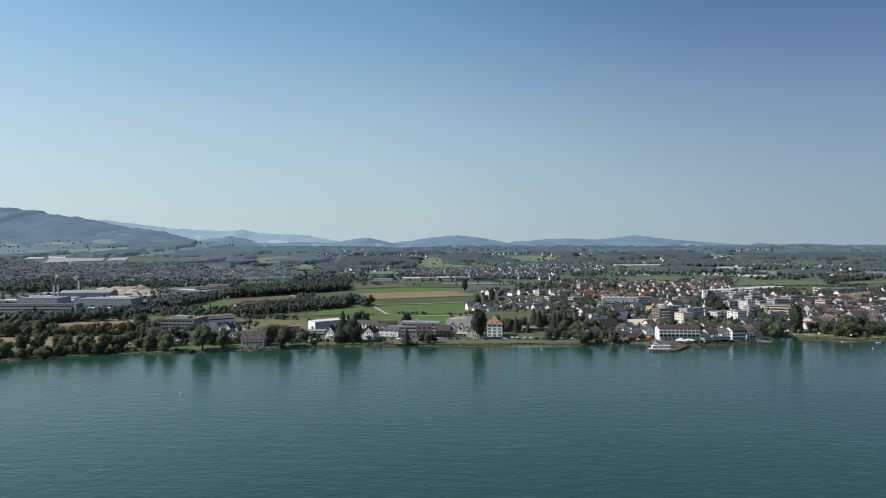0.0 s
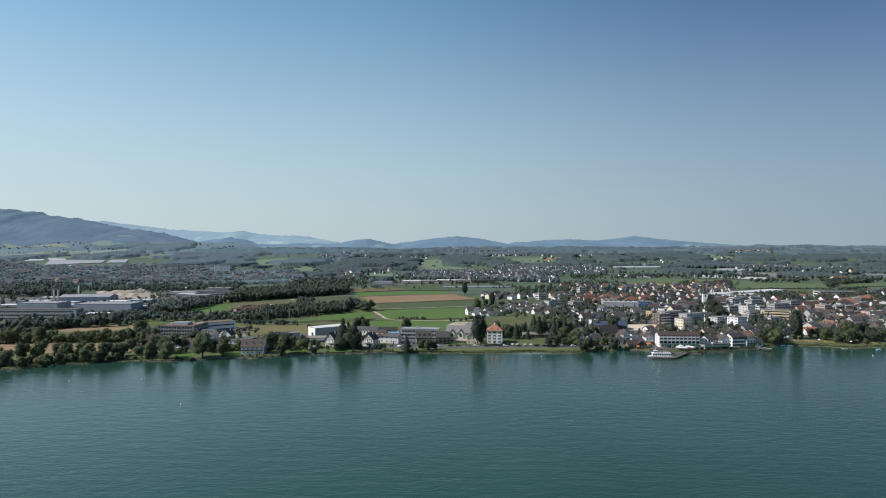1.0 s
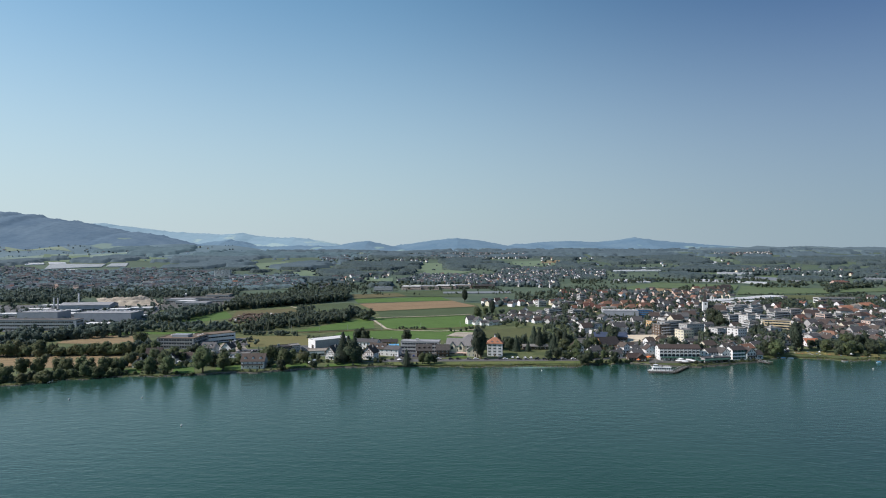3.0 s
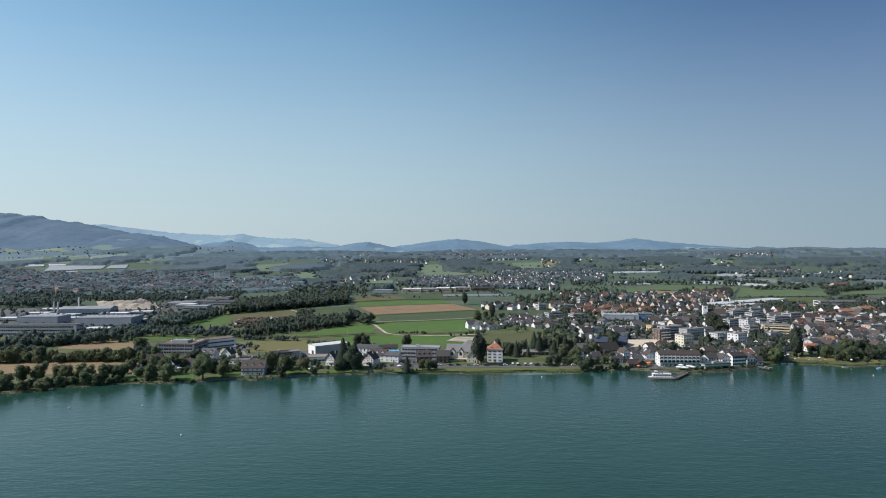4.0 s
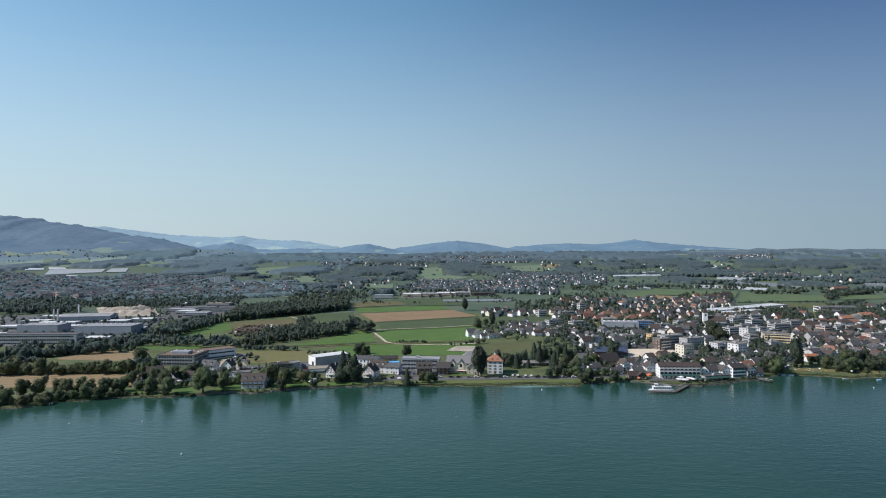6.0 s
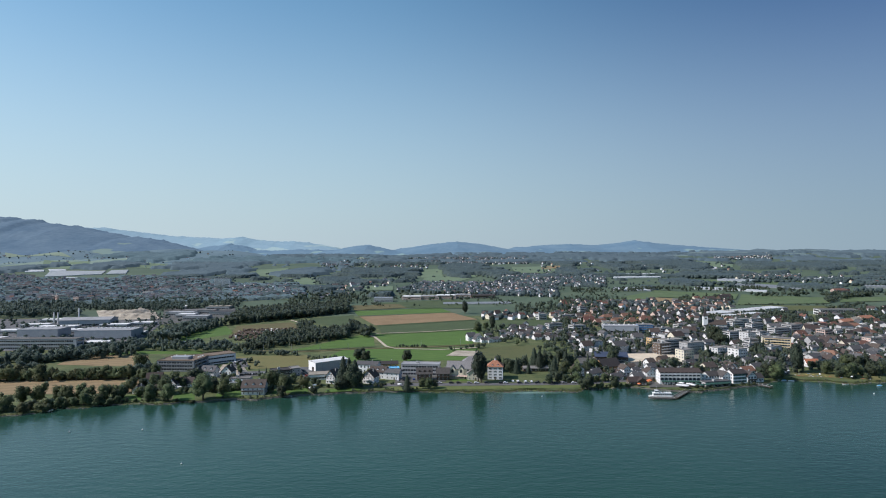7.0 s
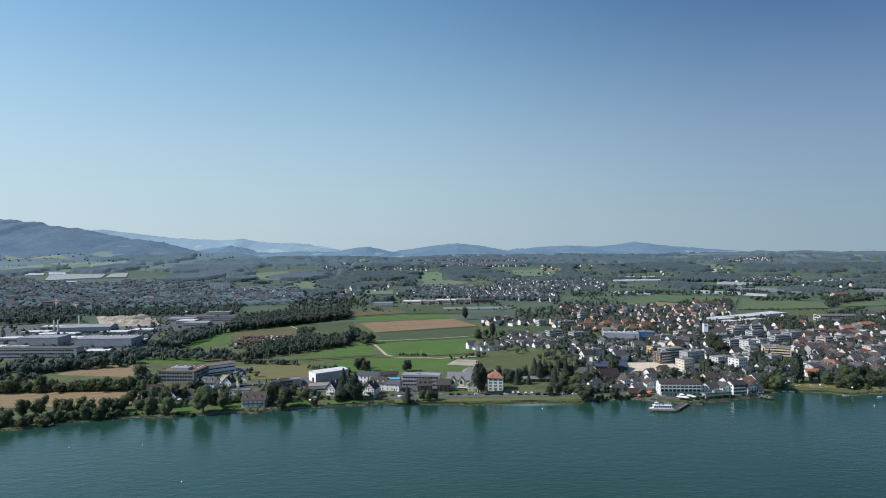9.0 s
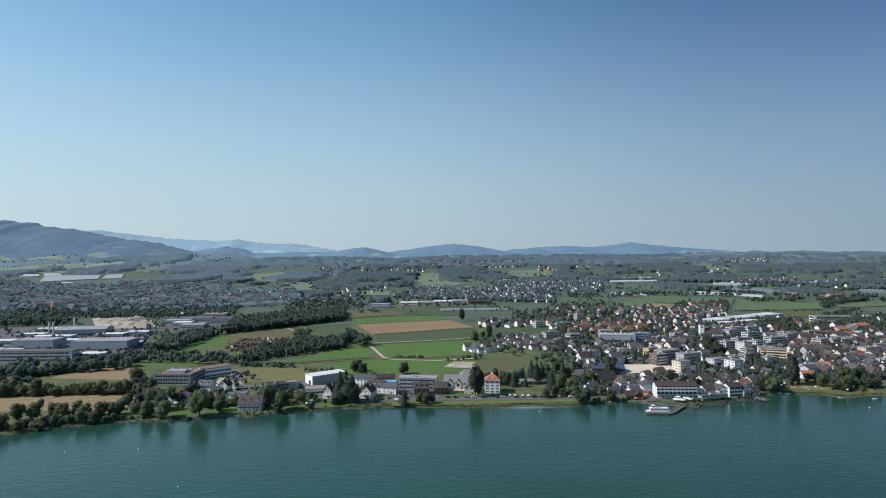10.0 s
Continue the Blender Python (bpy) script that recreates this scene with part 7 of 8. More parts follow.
for x, y, w, st, wall, turn in ((-845, 1255, 22, 5, ROSE, 20), (-842, 1276, 24, 5, ROSE, -30), (-809, 1253, 16, 5, CREAM, 15), (-768, 1229, 16, 5, ROSE, -20), (-817, 1344, 26, 4, WHITE, 10), (-833, 1415, 30, 4, GREY_WALL, 0), (-785, 1388, 22, 4, WHITE, 0),
                                (-763, 1448, 30, 4, GREY_WALL, 12), (-700, 1395, 26, 4, WHITE, -8), (-702, 1484, 24, 4, WHITE, 0), (-640, 1428, 26, 3, CREAM, 0), (-1051, 1493, 30, 4, GREY_WALL, 0), (-1040, 1416, 26, 4, CREAM, 10)):
    building(x, y, w, 13, st, "flat", 0, wall, ROOF_FLAT, "far apartment block among the trees of the suburb", turn, 6, 3, 3, "apartment_block", "apartment block", "suburb apartment blocks", ww=2)
hamlet(VILLAGE, (-120, 1472, 261, 1321, 320, 1659, -67, 1770), 15.5, 0.36, (7, 12), 0.06, 0.7, tall=(5, 10))
hamlet(VILLAGE, (136, 1656, 437, 1566, 531, 1934, 206, 2026), 17, 0.36, (7, 12), 0.06, 0.7, tall=(5, 10))
hamlet(VILLAGE, (-61, 2616, 372, 2565, 512, 3653, -69, 3782), 28, 0.8, (8, 13), 0.03, 0.9)
hamlet(VILLAGE, (896, 1800, 1091, 1805, 1214, 1988, 1035, 2036), 19, 0.45, (8, 12), 0.2, 0.9)
building(968, 1425, 44, 15, 1, "gx", 4, ROSE, ROOF_RED, "long rose farmhouse with a dull red roof among trees", 15, 8, 2, 3.5)
hamlet(VILLAGE, (1294, 2823, 1569, 2786, 2085, 3767, 1777, 3844), 36, 0.6, (10, 17), 0.2, 0.9)
BACK_ROWS = "back rows of white town houses with brown roofs"
hamlet(BACK_ROWS, (318.4, 829.1, 517.7, 836.0, 621, 1019, 391, 1031), 17, 0.5, (8, 14), 0.12, 0.9, 0.8, rose=True)
hamlet(BACK_ROWS, (168.2, 875.8, 332.9, 856.1, 432, 1111, 232, 1071), 17, 0.5, (8, 15), 0.22, 0.9, 0.8, rose=True)
hamlet("houses at the edge of the town", (209, 1089, 432, 1111, 462, 1216, 248, 1198), 20, 0.6, (10, 16), 0.14, 0.7, rose=True)
hamlet("houses at the edge of the town", (395, 1016, 530, 1071, 581, 1198, 461, 1185), 20, 0.7, (10, 18), 0.14, 0.8, rose=True)
hamlet("houses at the edge of the town", (523.4, 858.4, 704.2, 838.2, 871, 1036, 718, 1060), 20, 0.6, (9, 17), 0.2, 1.0, 0.8, tall=(8, 13), rose=True)
hamlet("scattered farmsteads among meadows", (58, 940, 200, 952, 215, 1022, 66, 1028), 19, 0.6, (9, 14), 0.1, 0.5)
hamlet("scattered farmsteads among meadows", (-273, 1262, -125, 1545, -175, 1927, -362, 1676), 55, 0.5, (12, 20), 0.14, 0.4)
hamlet("scattered farmsteads among meadows", (-466, 2164, -52, 2224, -78, 3371, -714, 3315), 48, 0.5, (8, 13), 0.03, 0.5)
hamlet(VILLAGE, (-495, 2472, -390, 2484, -442, 2732, -538, 2756), 24, 0.6, (9, 14), 0.03, 0.6)
hamlet("scattered farmsteads on the slopes", (-2300, 2900, -1000, 2700, -1100, 3100, -2450, 3300), 80, 0.35, (10, 18), 0.05, 0.3)
hamlet("scattered farmsteads among meadows", (328, 2062, 1017, 2052, 1214, 2549, 461, 2732), 70, 0.4, (8, 12), 0.1, 0.5)
hamlet("works and houses on the plain", (992, 1624, 1257, 1604, 1474, 1881, 1164, 1905), 34, 0.25, (8, 14), 0.2, 1.0)

# ---- far fields, greenhouses and gravel works ----
for label, mat, q in (
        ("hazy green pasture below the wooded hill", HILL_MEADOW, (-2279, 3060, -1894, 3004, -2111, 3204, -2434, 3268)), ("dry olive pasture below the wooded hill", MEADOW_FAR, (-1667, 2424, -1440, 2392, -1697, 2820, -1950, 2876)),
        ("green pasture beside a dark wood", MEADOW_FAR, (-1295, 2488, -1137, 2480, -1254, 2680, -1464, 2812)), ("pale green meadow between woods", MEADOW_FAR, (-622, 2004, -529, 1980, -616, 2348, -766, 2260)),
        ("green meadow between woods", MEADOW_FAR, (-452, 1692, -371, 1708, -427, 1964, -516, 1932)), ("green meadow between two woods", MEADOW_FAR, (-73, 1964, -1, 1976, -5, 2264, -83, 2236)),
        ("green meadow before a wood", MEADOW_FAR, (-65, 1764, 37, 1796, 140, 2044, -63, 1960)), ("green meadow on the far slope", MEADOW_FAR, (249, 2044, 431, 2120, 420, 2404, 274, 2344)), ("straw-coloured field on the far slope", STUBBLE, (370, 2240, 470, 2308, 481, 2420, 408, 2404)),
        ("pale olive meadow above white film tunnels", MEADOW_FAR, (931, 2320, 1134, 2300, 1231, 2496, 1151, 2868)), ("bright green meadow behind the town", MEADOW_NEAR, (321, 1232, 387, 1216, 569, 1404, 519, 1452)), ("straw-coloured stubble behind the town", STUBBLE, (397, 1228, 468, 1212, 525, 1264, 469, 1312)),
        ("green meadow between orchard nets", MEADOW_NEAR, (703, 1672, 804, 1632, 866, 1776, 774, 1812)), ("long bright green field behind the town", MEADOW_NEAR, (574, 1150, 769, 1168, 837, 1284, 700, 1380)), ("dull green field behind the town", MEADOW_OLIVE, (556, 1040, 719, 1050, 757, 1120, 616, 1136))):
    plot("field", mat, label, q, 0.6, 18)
for label, mat, q in (
        ("green meadow between orchard nets", MEADOW_NEAR, (883, 1632, 926, 1552, 1017, 1712, 951, 1752)), ("green meadow at the edge of the town", MEADOW_NEAR, (801, 1188, 920, 1208, 990, 1300, 860, 1272)), ("small meadow behind a wood", MEADOW_FAR, (-410, 1340, -341, 1300, -373, 1396, -409, 1404)),
        ("green meadow beside farmsteads", MEADOW_FAR, (-262, 1528, -130, 1520, -140, 1648, -279, 1624)), ("green field before orchard nets", MEADOW_NEAR, (473, 1324, 624, 1256, 699, 1392, 535, 1496)), ("pale meadow on the far slope", HILL_MEADOW, (-604, 2816, -518, 3028, -634, 3508, -721, 3364)),
        ("pale meadow on the far slope", HILL_MEADOW, (-494, 3252, -187, 3340, -350, 4652, -692, 4552)), ("green meadow beside a far hall", MEADOW_NEAR, (940, 1564, 992, 1532, 1113, 1724, 1050, 1748))):
    plot("field", mat, label, q, 0.6, 18)


def tunnels(label, mat, corners, name="greenhouse", tall=2.6):
    """A block of low film-covered rows, ridge beside ridge."""
    c = [Vector(corners[i:i + 2]) for i in range(0, 8, 2)]
    n = max(3, int((c[1] - c[0]).length / 9))
    o = c[0]
    e = thing(name, pose(o.x, o.y, 0), label, name.replace("_", " "))
    for i in range(n):
        u0, u1 = i / n, (i + 0.985) / n
        a, b, e1, g = c[0].lerp(c[1], u0), c[0].lerp(c[1], u1), c[3].lerp(c[2], u1), c[3].lerp(c[2], u0)
        q = []
        for p, r in ((a, b), (g, e1)):
            zp = land_z(p.x, p.y)
            p, r = p - o, r - o
            q.append([(p.x, p.y, zp - 1), (p.x, p.y, zp + tall), (*((p + r) / 2), zp + tall * 1.15), (r.x, r.y, zp + tall), (r.x, r.y, zp - 1)])
        f = Form()
        f.hull(q[0], q[1])
        part("bay", f, mat, e)


tunnels("white film tunnels on the far plain", FILM, (426, 1477, 519, 1470, 547, 1558, 449, 1550))
tunnels("white film tunnels on the far plain", FILM, (546, 1892, 704, 1900, 750, 2051, 606, 2063))
tunnels("low grey film rows at a field edge", NET_DARK, (0, 1188, 141, 1194, 139, 1236, 0, 1226), tall=1.2)
tunnels("large pale film greenhouses below the hill", NET, (-1392, 2052, -1232, 2120, -1330, 2320, -1535, 2296))
tunnels("smaller film greenhouses below the hill", NET, (-1222, 2130, -1165, 2160, -1262, 2360, -1318, 2335))
tunnels("white film tunnels beside the large greenhouses", FILM, (-1619, 2276, -1560, 2300, -1598, 2356, -1682, 2364))
tunnels("white film tunnels behind the large greenhouses", FILM, (-1546, 2312, -1486, 2320, -1529, 2380, -1600, 2384))
tunnels("white film tunnels before the suburb", FILM, (-1246, 1952, -1203, 1952, -1226, 1978, -1272, 1982))
tunnels("pale grey hail nets over far orchards", NET, (823, 1768, 892, 1716, 961, 1808, 868, 1864), "orchard_net", 1.8)
tunnels("grey hail nets over far orchards", NET_DARK, (782, 1636, 910, 1496, 957, 1548, 836, 1696), "orchard_net", 1.8)
tunnels("white film tunnels behind a hedgerow", FILM, (654, 1532, 747, 1488, 769, 1532, 680, 1592))
tunnels("white film tunnels behind a hedgerow", FILM, (741, 1476, 787, 1430, 805, 1460, 760, 1515))
tunnels("pale works hall on the far plain", NET, (1078, 1768, 1145, 1768, 1165, 1800, 1098, 1805), "far_hall", 6)
tunnels("pale works hall on the far plain", NET, (1184, 1824, 1244, 1824, 1260, 1850, 1200, 1852), "far_hall", 6)
tunnels("grey works hall on the far plain", NET_DARK, (1183, 1636, 1243, 1632, 1270, 1670, 1212, 1672), "far_hall", 5)
tunnels("grey works hall on the far plain", NET_DARK, (1087, 1516, 1136, 1492, 1160, 1530, 1110, 1552), "far_hall", 5)
tunnels("white film tunnels on the plateau", FILM, (876, 2199, 1025, 2188, 1062, 2284, 921, 2295))


def gravel_works(corners):
    c = [Vector(corners[i:i + 2]) for i in range(0, 8, 2)]
    f = Form()
    n = 26
    for j in range(n + 1):
        for i in range(n + 1):
            p = c[0].lerp(c[1], i / n).lerp(c[3].lerp(c[2], i / n), j / n)
            edge = min(i, j, n - i, n - j) / 5
            f.v.append((p.x, p.y, ground_z(p.x, p.y) + 0.4 + max(0, noise.noise((p.x / 26, p.y / 26, 2)) + 0.35 + 0.3 * noise.noise((p.x / 9, p.y / 9, 3))) * 8.5 * min(1, edge)))
    for j in range(n):
        for i in range(n):
            a = j * (n + 1) + i
            f.f.append((a, a + 1, a + n + 2, a + n + 1))
            f.k.append(0)
    solid("gravel_heap", f, DUST, "dusty gravel heaps of an open gravel works", "gravel works", kind="stuff")


f = Form()
for x, y in scatter((-277.2, 759.4, -237.8, 798.3, -200.8, 853.4, -286.8, 841.1), 5.2, 0.45, 0.7) + scatter((-263, 740, -205, 715, -190, 800, -273, 812), 7, 0.45, 0.5):
    a, z = rng.uniform(1.0, 1.8), ground_z(x, y)
    f.hull([(x - a, y - 1.4, z), (x - a, y + 1.4, z), (x - a, y + 1.4, z + 2), (x - a, y, z + 2.8), (x - a, y - 1.4, z + 2)], [(x + a, y - 1.4, z), (x + a, y + 1.4, z), (x + a, y + 1.4, z + 2), (x + a, y, z + 2.8), (x + a, y - 1.4, z + 2)], int(rng.choice((0, 2, 1, 1, 1, 3, 3, 3, 3, 3, 3, 3))))
solid("allotment_huts", f, [OLD_WHITE, ROOF_BROWN, ROOF_BEIGE, TIMBER], "small brown and grey allotment huts among garden plots", "huts", kind="stuff")
gravel_works((-560, 962, -470, 985, -562, 1135, -655, 1110))

# ---- stones and reeds along the water ----
f = Form()
for i in range(900):
    x = rng.uniform(-330, 385)
    y = shore_y(x) + rng.uniform(-1.0, 0.6)
    r = rng.uniform(0.3, 0.85)
    a = len(f.v)
    p = IV * (1 + rng.uniform(-0.25, 0.25, (12, 1))) * (r * 1.3, r, r * 0.7) + (x, y, rng.uniform(0.0, 0.25))
    f.v += [tuple(q) for q in p.tolist()]
    f.f += [tuple(a + j for j in q) for q in IF]
    f.k += [0] * len(IF)
solid("shore_stones", f, STONE, "dark wet stones along the water's edge", "stones", kind="stuff")
f = Form()
for i in range(9000):
    x = rng.uniform(-335, 385)
    if 140 < x < 172:
        continue
    y = shore_y(x) + abs(rng.normal(0, 1.5)) * (0.4 + abs(math.sin(x * 0.07)))
    z, h, b = max(0.1, land_z(x, y)), rng.uniform(0.3, 1.1), rng.uniform(0.15, 0.4)
    f.face([(x - b, y, z - 0.1), (x + b, y + rng.uniform(-0.2, 0.2), z - 0.1), (x + rng.uniform(-0.5, 0.5), y, z + h)])
solid("bank_plants", f, BANK, "rough grass and reeds along the bank", "plants", kind="stuff")

# ---- on the quay and the water ----
def ferry(x, y):
    L, B = 19.0, 4.6
    e = thing("passenger_boat", pose(x, y, 0, 0, 0, -5), "white passenger boat moored at the pier", "boat")
    def ring(k, z, dx=0.0):
        return [(px * L / 2 + dx, py * B / 2 * k, z) for px, py in ((-1, 0), (-0.8, -0.7), (-0.45, -1), (0.9, -1), (1, -0.7), (1, 0.7), (0.9, 1), (-0.45, 1), (-0.8, 0.7))]
    f = Form()
    f.hull(ring(0.8, -0.5, 0.3), ring(1, 1.2))
    hull = part("hull", f, [BOAT_WHITE], e)
    f = Form()
    f.hull(ring(1.02, 0.15), ring(1.03, 0.42))
    part("rubbing_strake", f, ROOF_DARK, hull)
    f = Form()
    f.box(-5.8, 7.6, -1.9, 1.9, 1.2, 3.4)
    cab = part("cabin", f, BOAT_WHITE, e)
    f = Form()
    f.box(-6.4, 8.2, -2.15, 2.15, 3.4, 3.55)
    part("upper_deck", f, BOAT_WHITE, e)
    f = Form()
    f.box(-4.6, -1.8, -1.4, 1.4, 3.55, 5.5)
    wh = part("wheelhouse", f, BOAT_WHITE, e)
    f = Form()
    f.box(-4.66, -1.74, -1.46, 1.46, 4.4, 5.1)
    part("windscreen", f, GLASS, wh)
    for i in range(8):
        f = Form()
        f.box(-0.55, 0.55, -1.95, 1.95, 2.0, 3.0)
        part("window", f, GLASS, cab).location = (-4.9 + i * 1.65, 0, 0)
    for s in (-1, 1):
        f = Form()
        for k in (0.5, 1.0):
            f.box(-1.5, 8.1, s * 2.1 - 0.03, s * 2.1 + 0.03, 3.55 + k - 0.04, 3.55 + k)
        for i in range(7):
            f.box(-1.5 + i * 1.6 - 0.03, -1.5 + i * 1.6 + 0.03, s * 2.1 - 0.03, s * 2.1 + 0.03, 3.55, 4.55)
        part("railing", f, BOAT_WHITE, e)
    f = Form()
    f.tube((1.6, 0, 3.5), (1.9, 0, 5.0), 0.5, 0.45, 10)
    part("funnel", f, ROOF_DARK, e)
    f = Form()
    f.tube((-3.2, 0, 5.5), (-3.2, 0, 8.4), 0.08, 0.04, 6)
    part("mast", f, BOAT_WHITE, e)


ferry(170.1, 461.8)


def pier(x0, y0, x1, y1):
    d = Vector((x1 - x0, y1 - y0))
    n = d.length
    e = thing("pier", pose(x0, y0, 0, 0, 0, math.degrees(math.atan2(d.y, d.x))), "wooden landing pier with railings", "pier")
    f = Form()
    f.box(0, n, -2.0, 2.0, 0.9, 1.15)
    part("deck", f, PAVING, e)
    k = int(n / 3)
    for i in range(k + 1):
        for s in (-1, 1):
            f = Form()
            f.tube((0, 0, -3), (0, 0, 2.2), 0.16, 0.14, 8)
            part("post", f, TIMBER, e).location = (i * n / k, s * 2.05, 0)
    for s in (-1, 1):
        f = Form()
        f.box(0, n, s * 1.95 - 0.04, s * 1.95 + 0.04, 2.05, 2.15)
        part("handrail", f, BOAT_WHITE, e)


pier(179.5, 456.4, 199.3, 479.6)
pier(159.6, 456.9, 178.9, 454.8)
pier(271.9, 488.5, 266.0, 502.0)


def sunshade(x, y, r, mat, label, name="sunshade"):
    e = thing(name, pose(x, y, ground_z(x, y)), label, "parasol", "terrace parasols")
    f = Form()
    f.tube((0, 0, 0), (0, 0, 3.0), 0.06, 0.05, 6)
    part("pole", f, TIMBER, e)
    f = Form()
    f.tube((0, 0, 2.5), (0, 0, 3.3), r, 0.15, 8)
    f.tube((0, 0, 2.3), (0, 0, 2.5), r, r, 8)
    part("canopy", f, mat, e)


for x, y, r in ((195.3, 486.7, 3.2), (198.7, 484.9, 3.4), (204.6, 490.0, 2.8), (206.4, 486.4, 2.2), (199.5, 493.7, 2.4)):
    sunshade(x, y, r, BOAT_WHITE, "large white terrace parasol by the quay")
for x, y, r in ((213.3, 486.2, 2.4), (218.7, 487.8, 2.4), (224.6, 489.5, 2.4), (211.6, 489.8, 2.2)):
    sunshade(x, y, r, GREEN_AWNING, "dark green terrace parasol by the quay")
for x, y, r in ((-108.7, 484.2, 2.6), (-108.2, 492.8, 2.0), (-37.0, 494.5, 2.2), (-219.4, 488.7, 2.0)):
    sunshade(x, y, r, BOAT_WHITE, "white garden parasol beside the lake")
for x, y, r in ((172.8, 499.9, 2.2), (176.0, 503.5, 2.2), (163.1, 491.1, 1.6)):
    sunshade(x, y, r, ORANGE, "orange terrace parasol beside the hotel")
for x, y, r in ((308.3, 531.7, 1.4), (315.1, 537.9, 1.2), (334.2, 522.7, 1.0), (355.5, 512.5, 1.0)):
    sunshade(x, y, r, BOAT_WHITE, "white parasol on the bathing lawn")


TOWELS = [material("towel_" + n, (c, tuple(v * 1.15 for v in c)), 1, 0.95) for n, c in (("white", (0.6, 0.6, 0.58)), ("yellow", (0.55, 0.42, 0.12)), ("blue", (0.08, 0.22, 0.4)), ("red", (0.45, 0.1, 0.07)))]
towel_mesh = []
for cloth in TOWELS:
    f = Form()
    f.hull([(-0.5, -1.0, 0), (0.5, -1.0, 0), (0.5, 1.0, 0), (-0.5, 1.0, 0)], [(-0.48, -0.97, 0.05), (0.48, -0.97, 0.05), (0.45, 0.97, 0.12), (-0.45, 0.97, 0.12)])
    towel_mesh.append(f.data("bath_towel", cloth))
for x, y in scatter((306, 527, 372, 512, 388, 527, 330, 538), 6.0, 0.48, 0.6):
    k = int(rng.choice((0, 0, 1, 1, 2, 3)))
    tagged(new("bath_towel", towel_mesh[k]), ("white", "yellow", "blue", "red")[k] + " bath towel spread on the bathing lawn", "towel", "bath towels").matrix_world = pose(x, y, ground_z(x, y) + 0.2, 0, 0, rng.uniform(0, 180))


def small_boat(x, y, turn, mat, label):
    e = thing("rowing_boat", pose(x, y, 0, 0, 0, turn), label, "boat", "small boats")
    q = ((-2.6, 0), (-1.6, -0.75), (0.5, -0.95), (2.4, -0.75), (2.4, 0.75), (0.5, 0.95), (-1.6, 0.75))
    f = Form()
    f.hull([(a * 0.9, b * 0.7, -0.2) for a, b in q], [(a, b, 0.55) for a, b in q])
    part("hull", f, BOAT_WHITE, e)
    f = Form()
    f.hull([(a * 0.95, b * 0.95, 0.56) for a, b in q], [(a * 0.6, b * 0.35, 0.95) for a, b in q])
    part("cover", f, mat, e)


for x, y, t, mat, label in ((366.6, 495.4, 8, LIGHT_BLUE, "small boat with a light blue cover on the water"), (-244.1, 462.6, 30, LIGHT_BLUE, "small boat with a teal cover at the bank"), (-292.6, 449.7, 15, BOAT_WHITE, "small white boat at the bank"),
                            (293.0, 517.4, 30, BOAT_WHITE, "small white boat moored off the bathing lawn"), (298.9, 517.2, 10, LIGHT_BLUE, "small boat with a blue cover moored off the lawn"), (304.0, 515.0, -15, BOAT_WHITE, "small white boat moored off the bathing lawn"), (-108.5, 477.4, 8, BOAT_WHITE, "small white boat below a garden terrace"), (-123.4, 469.3, 5, BOAT_WHITE, "small white boat by a garden wall"), (342.5, 501.9, -10, TIMBER, "small dark boat beside the bathing lawn")):
    small_boat(x, y, t, mat, label)
f = Form()
f.tube((0, 0, -0.3), (0, 0, 0.25), 0.25, 0.55, 10)
f.tube((0, 0, 0.25), (0, 0, 0.6), 0.55, 0.3, 10)
f.tube((0, 0, 0.6), (0, 0, 1.2), 0.06, 0.05, 6)
bm_buoy = f.data("buoy", BOAT_WHITE)
for x, y in ((-143, 321), (-196, 383), (-241, 379), (342, 468), (77.8, 465.8)):
    tagged(new("buoy", bm_buoy), "small white mooring buoy on the lake", "buoy", "mooring buoys").location = (x, y, 0)


def car_kind(paint, label):
    e = thing("car", pose(0, 0, 0), label, "car", "parked cars")
    f = Form()
    f.hull([(-2.1, -0.88, 0.3), (2.1, -0.88, 0.3), (2.1, 0.88, 0.3), (-2.1, 0.88, 0.3)], [(-2.1, -0.86, 0.85), (2.05, -0.86, 0.8), (2.05, 0.86, 0.8), (-2.1, 0.86, 0.85)])
    f.hull([(-1.9, -0.84, 0.85), (1.0, -0.84, 0.82), (1.0, 0.84, 0.82), (-1.9, 0.84, 0.85)], [(-1.4, -0.66, 1.45), (0.2, -0.66, 1.45), (0.2, 0.66, 1.45), (-1.4, 0.66, 1.45)])
    body = part("body", f, paint, e)
    f = Form()
    f.hull([(-1.75, -0.855, 0.92), (0.85, -0.855, 0.9), (0.85, 0.855, 0.9), (-1.75, 0.855, 0.92)], [(-1.42, -0.7, 1.38), (0.22, -0.7, 1.38), (0.22, 0.7, 1.38), (-1.42, 0.7, 1.38)])
    part("glasshouse", f, GLASS, body)
    for wx in (-1.3, 1.3):
        for s in (-1, 1):
            f = Form()
            f.tube((wx, s * 0.72, 0.32), (wx, s * 0.92, 0.32), 0.32, 0.32, 10)
            part("wheel", f, CAR_PAINT[2], e)
    return e


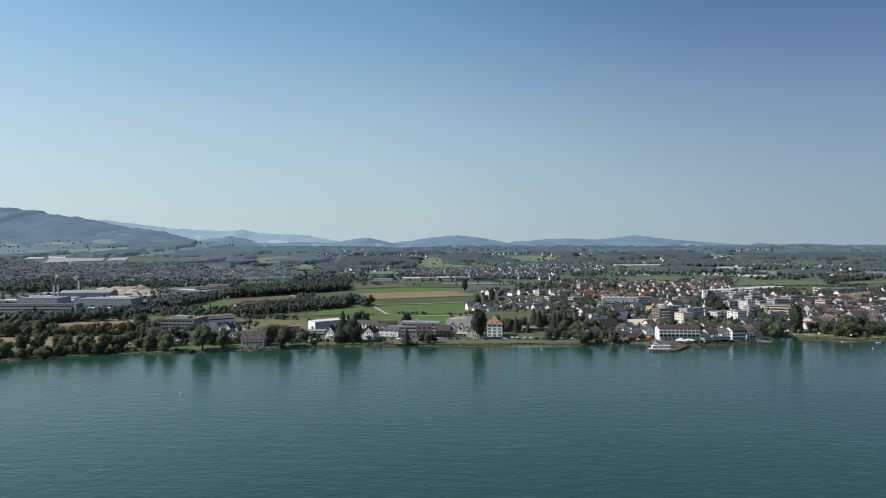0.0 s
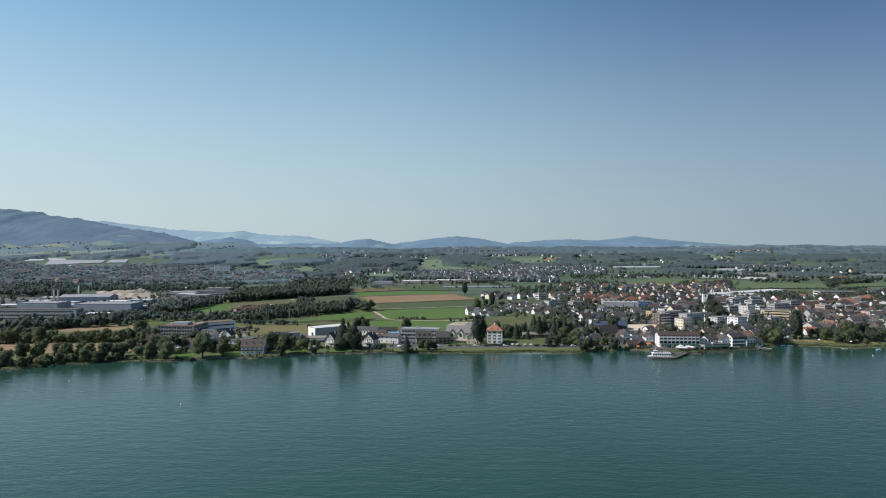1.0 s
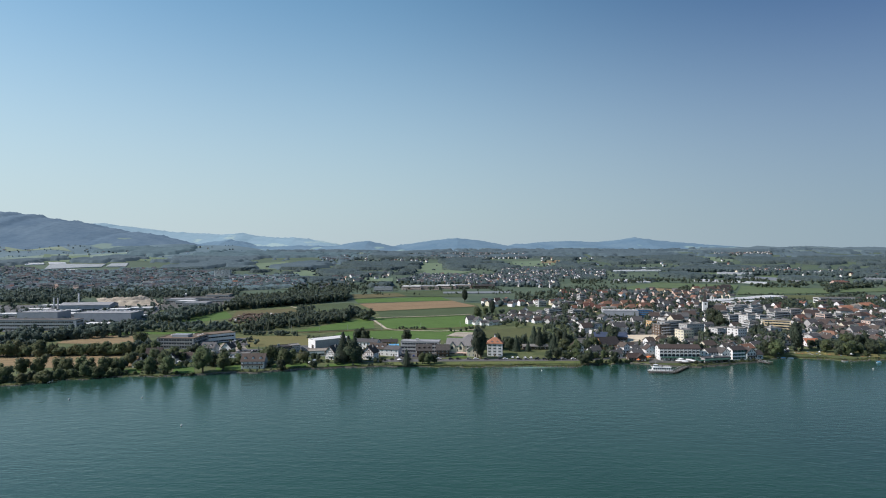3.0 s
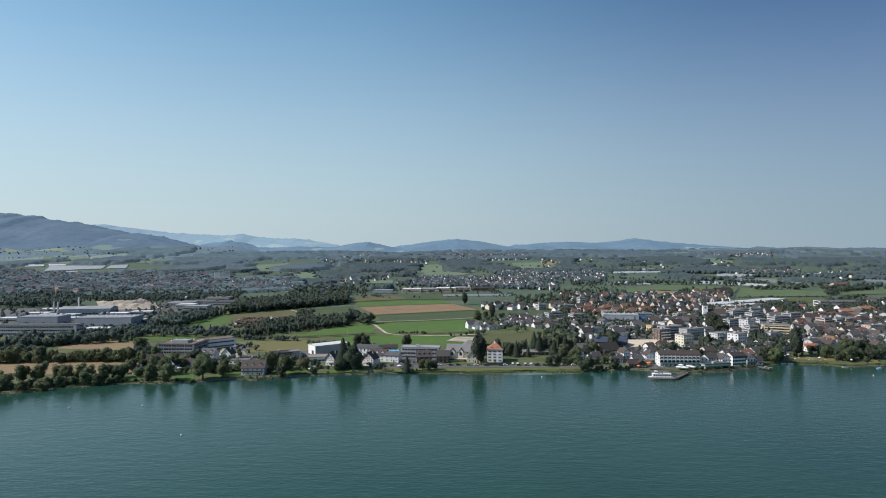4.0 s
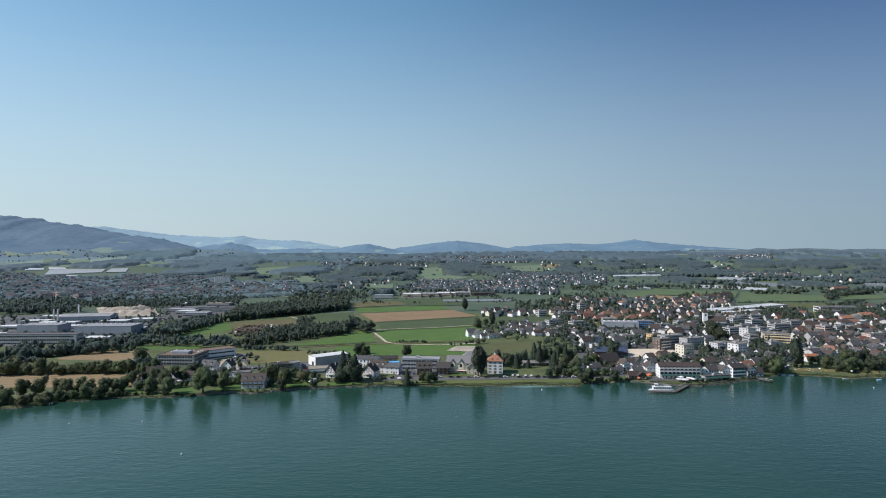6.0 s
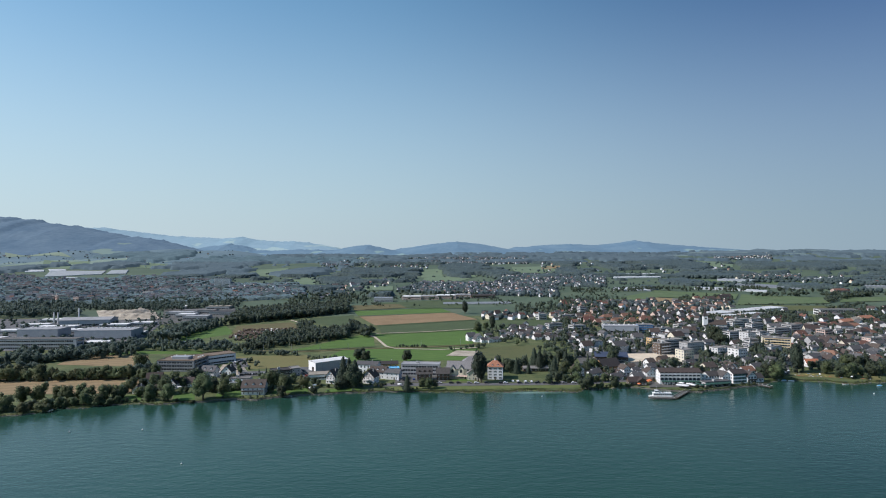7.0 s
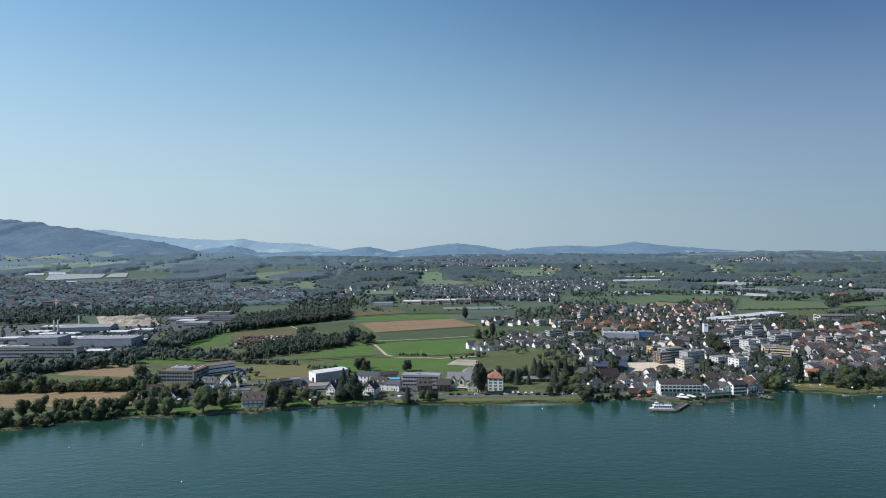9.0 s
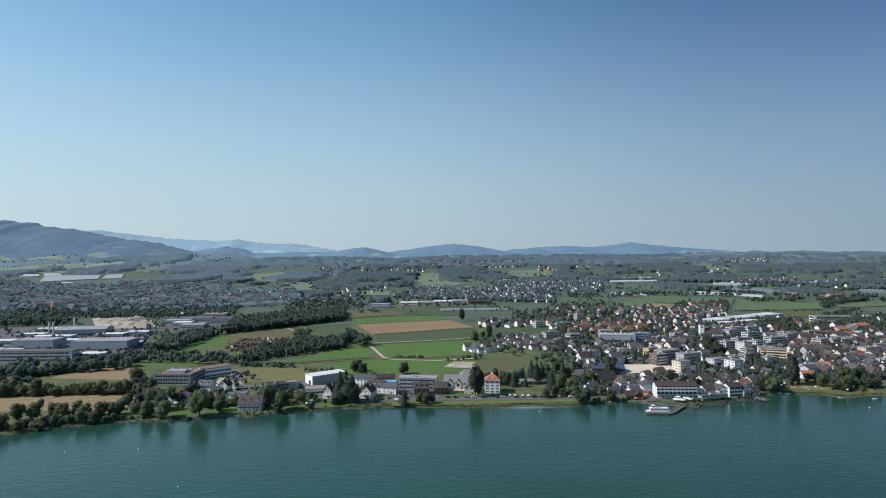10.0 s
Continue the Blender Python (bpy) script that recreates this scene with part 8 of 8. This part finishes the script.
CARS = [car_kind(p, "parked %s car with dark windows" % n) for p, n in zip(CAR_PAINT, ("white", "grey", "black", "red", "blue"))]
spots = []
for i in range(15):
    spots.append((*Vector((-7.7, 505.7)).lerp(Vector((117.9, 503.2)), (i + 0.5 + rng.uniform(-0.3, 0.3)) / 15), 2))
for i in range(9):
    spots.append((*Vector((-185.9, 541.6)).lerp(Vector((-163.8, 547.4)), i / 9), 80))
for i in range(7):
    spots.append((*Vector((-213.4, 588.8)).lerp(Vector((-207.9, 612.6)), i / 7), 60))
for i in range(6):
    spots.append((*Vector((-123.7, 535.6)).lerp(Vector((-136.9, 566.9)), i / 6), 30))
for i in range(8):
    spots.append((*Vector((-40.1, 517.1)).lerp(Vector((-2.9, 522.0)), i / 8), 90))
for i in range(8):
    spots.append((*Vector((406.9, 569.5)).lerp(Vector((437.2, 583.6)), i / 8), 70))
for a, b, n, t in (((159.1, 527.6), (210.5, 585.7), 5, 40), ((221.8, 538.4), (273.9, 524.4), 9, 5), ((289.2, 621.7), (329.3, 587.1), 8, -10), ((371.0, 618.9), (442.3, 610.7), 9, 5), ((235.4, 654.4), (325.9, 715.0), 7, 20), ((321.8, 651.3), (398.5, 675.4), 7, 12),
                   ((56.0, 510.6), (103.9, 505.5), 8, 92), ((-209.5, 538.0), (-207.2, 559.8), 4, 50), ((298.6, 523.7), (313.3, 535.8), 4, 20), ((-112.5, 519.1), (-92.4, 518.5), 4, 8)):
    for i in range(n):
        p = Vector(a).lerp(Vector(b), (i + rng.uniform(0.2, 0.8)) / n)
        if all((p.x - u) ** 2 + (p.y - v) ** 2 > (w * 0.8) ** 2 for u, v, w in TAKEN):
            spots.append((p.x, p.y, t))
for i, (x, y, t) in enumerate(spots):
    m = pose(x, y, ground_z(x, y) + 0.27, 0, 0, t + rng.uniform(-4, 4))
    if i % 9 == 4 and i < 45:
        CARS[i // 9].matrix_world = m
    else:
        copy_thing(CARS[int(rng.choice((0, 0, 0, 1, 1, 1, 1, 2, 2, 2, 2)))], m)
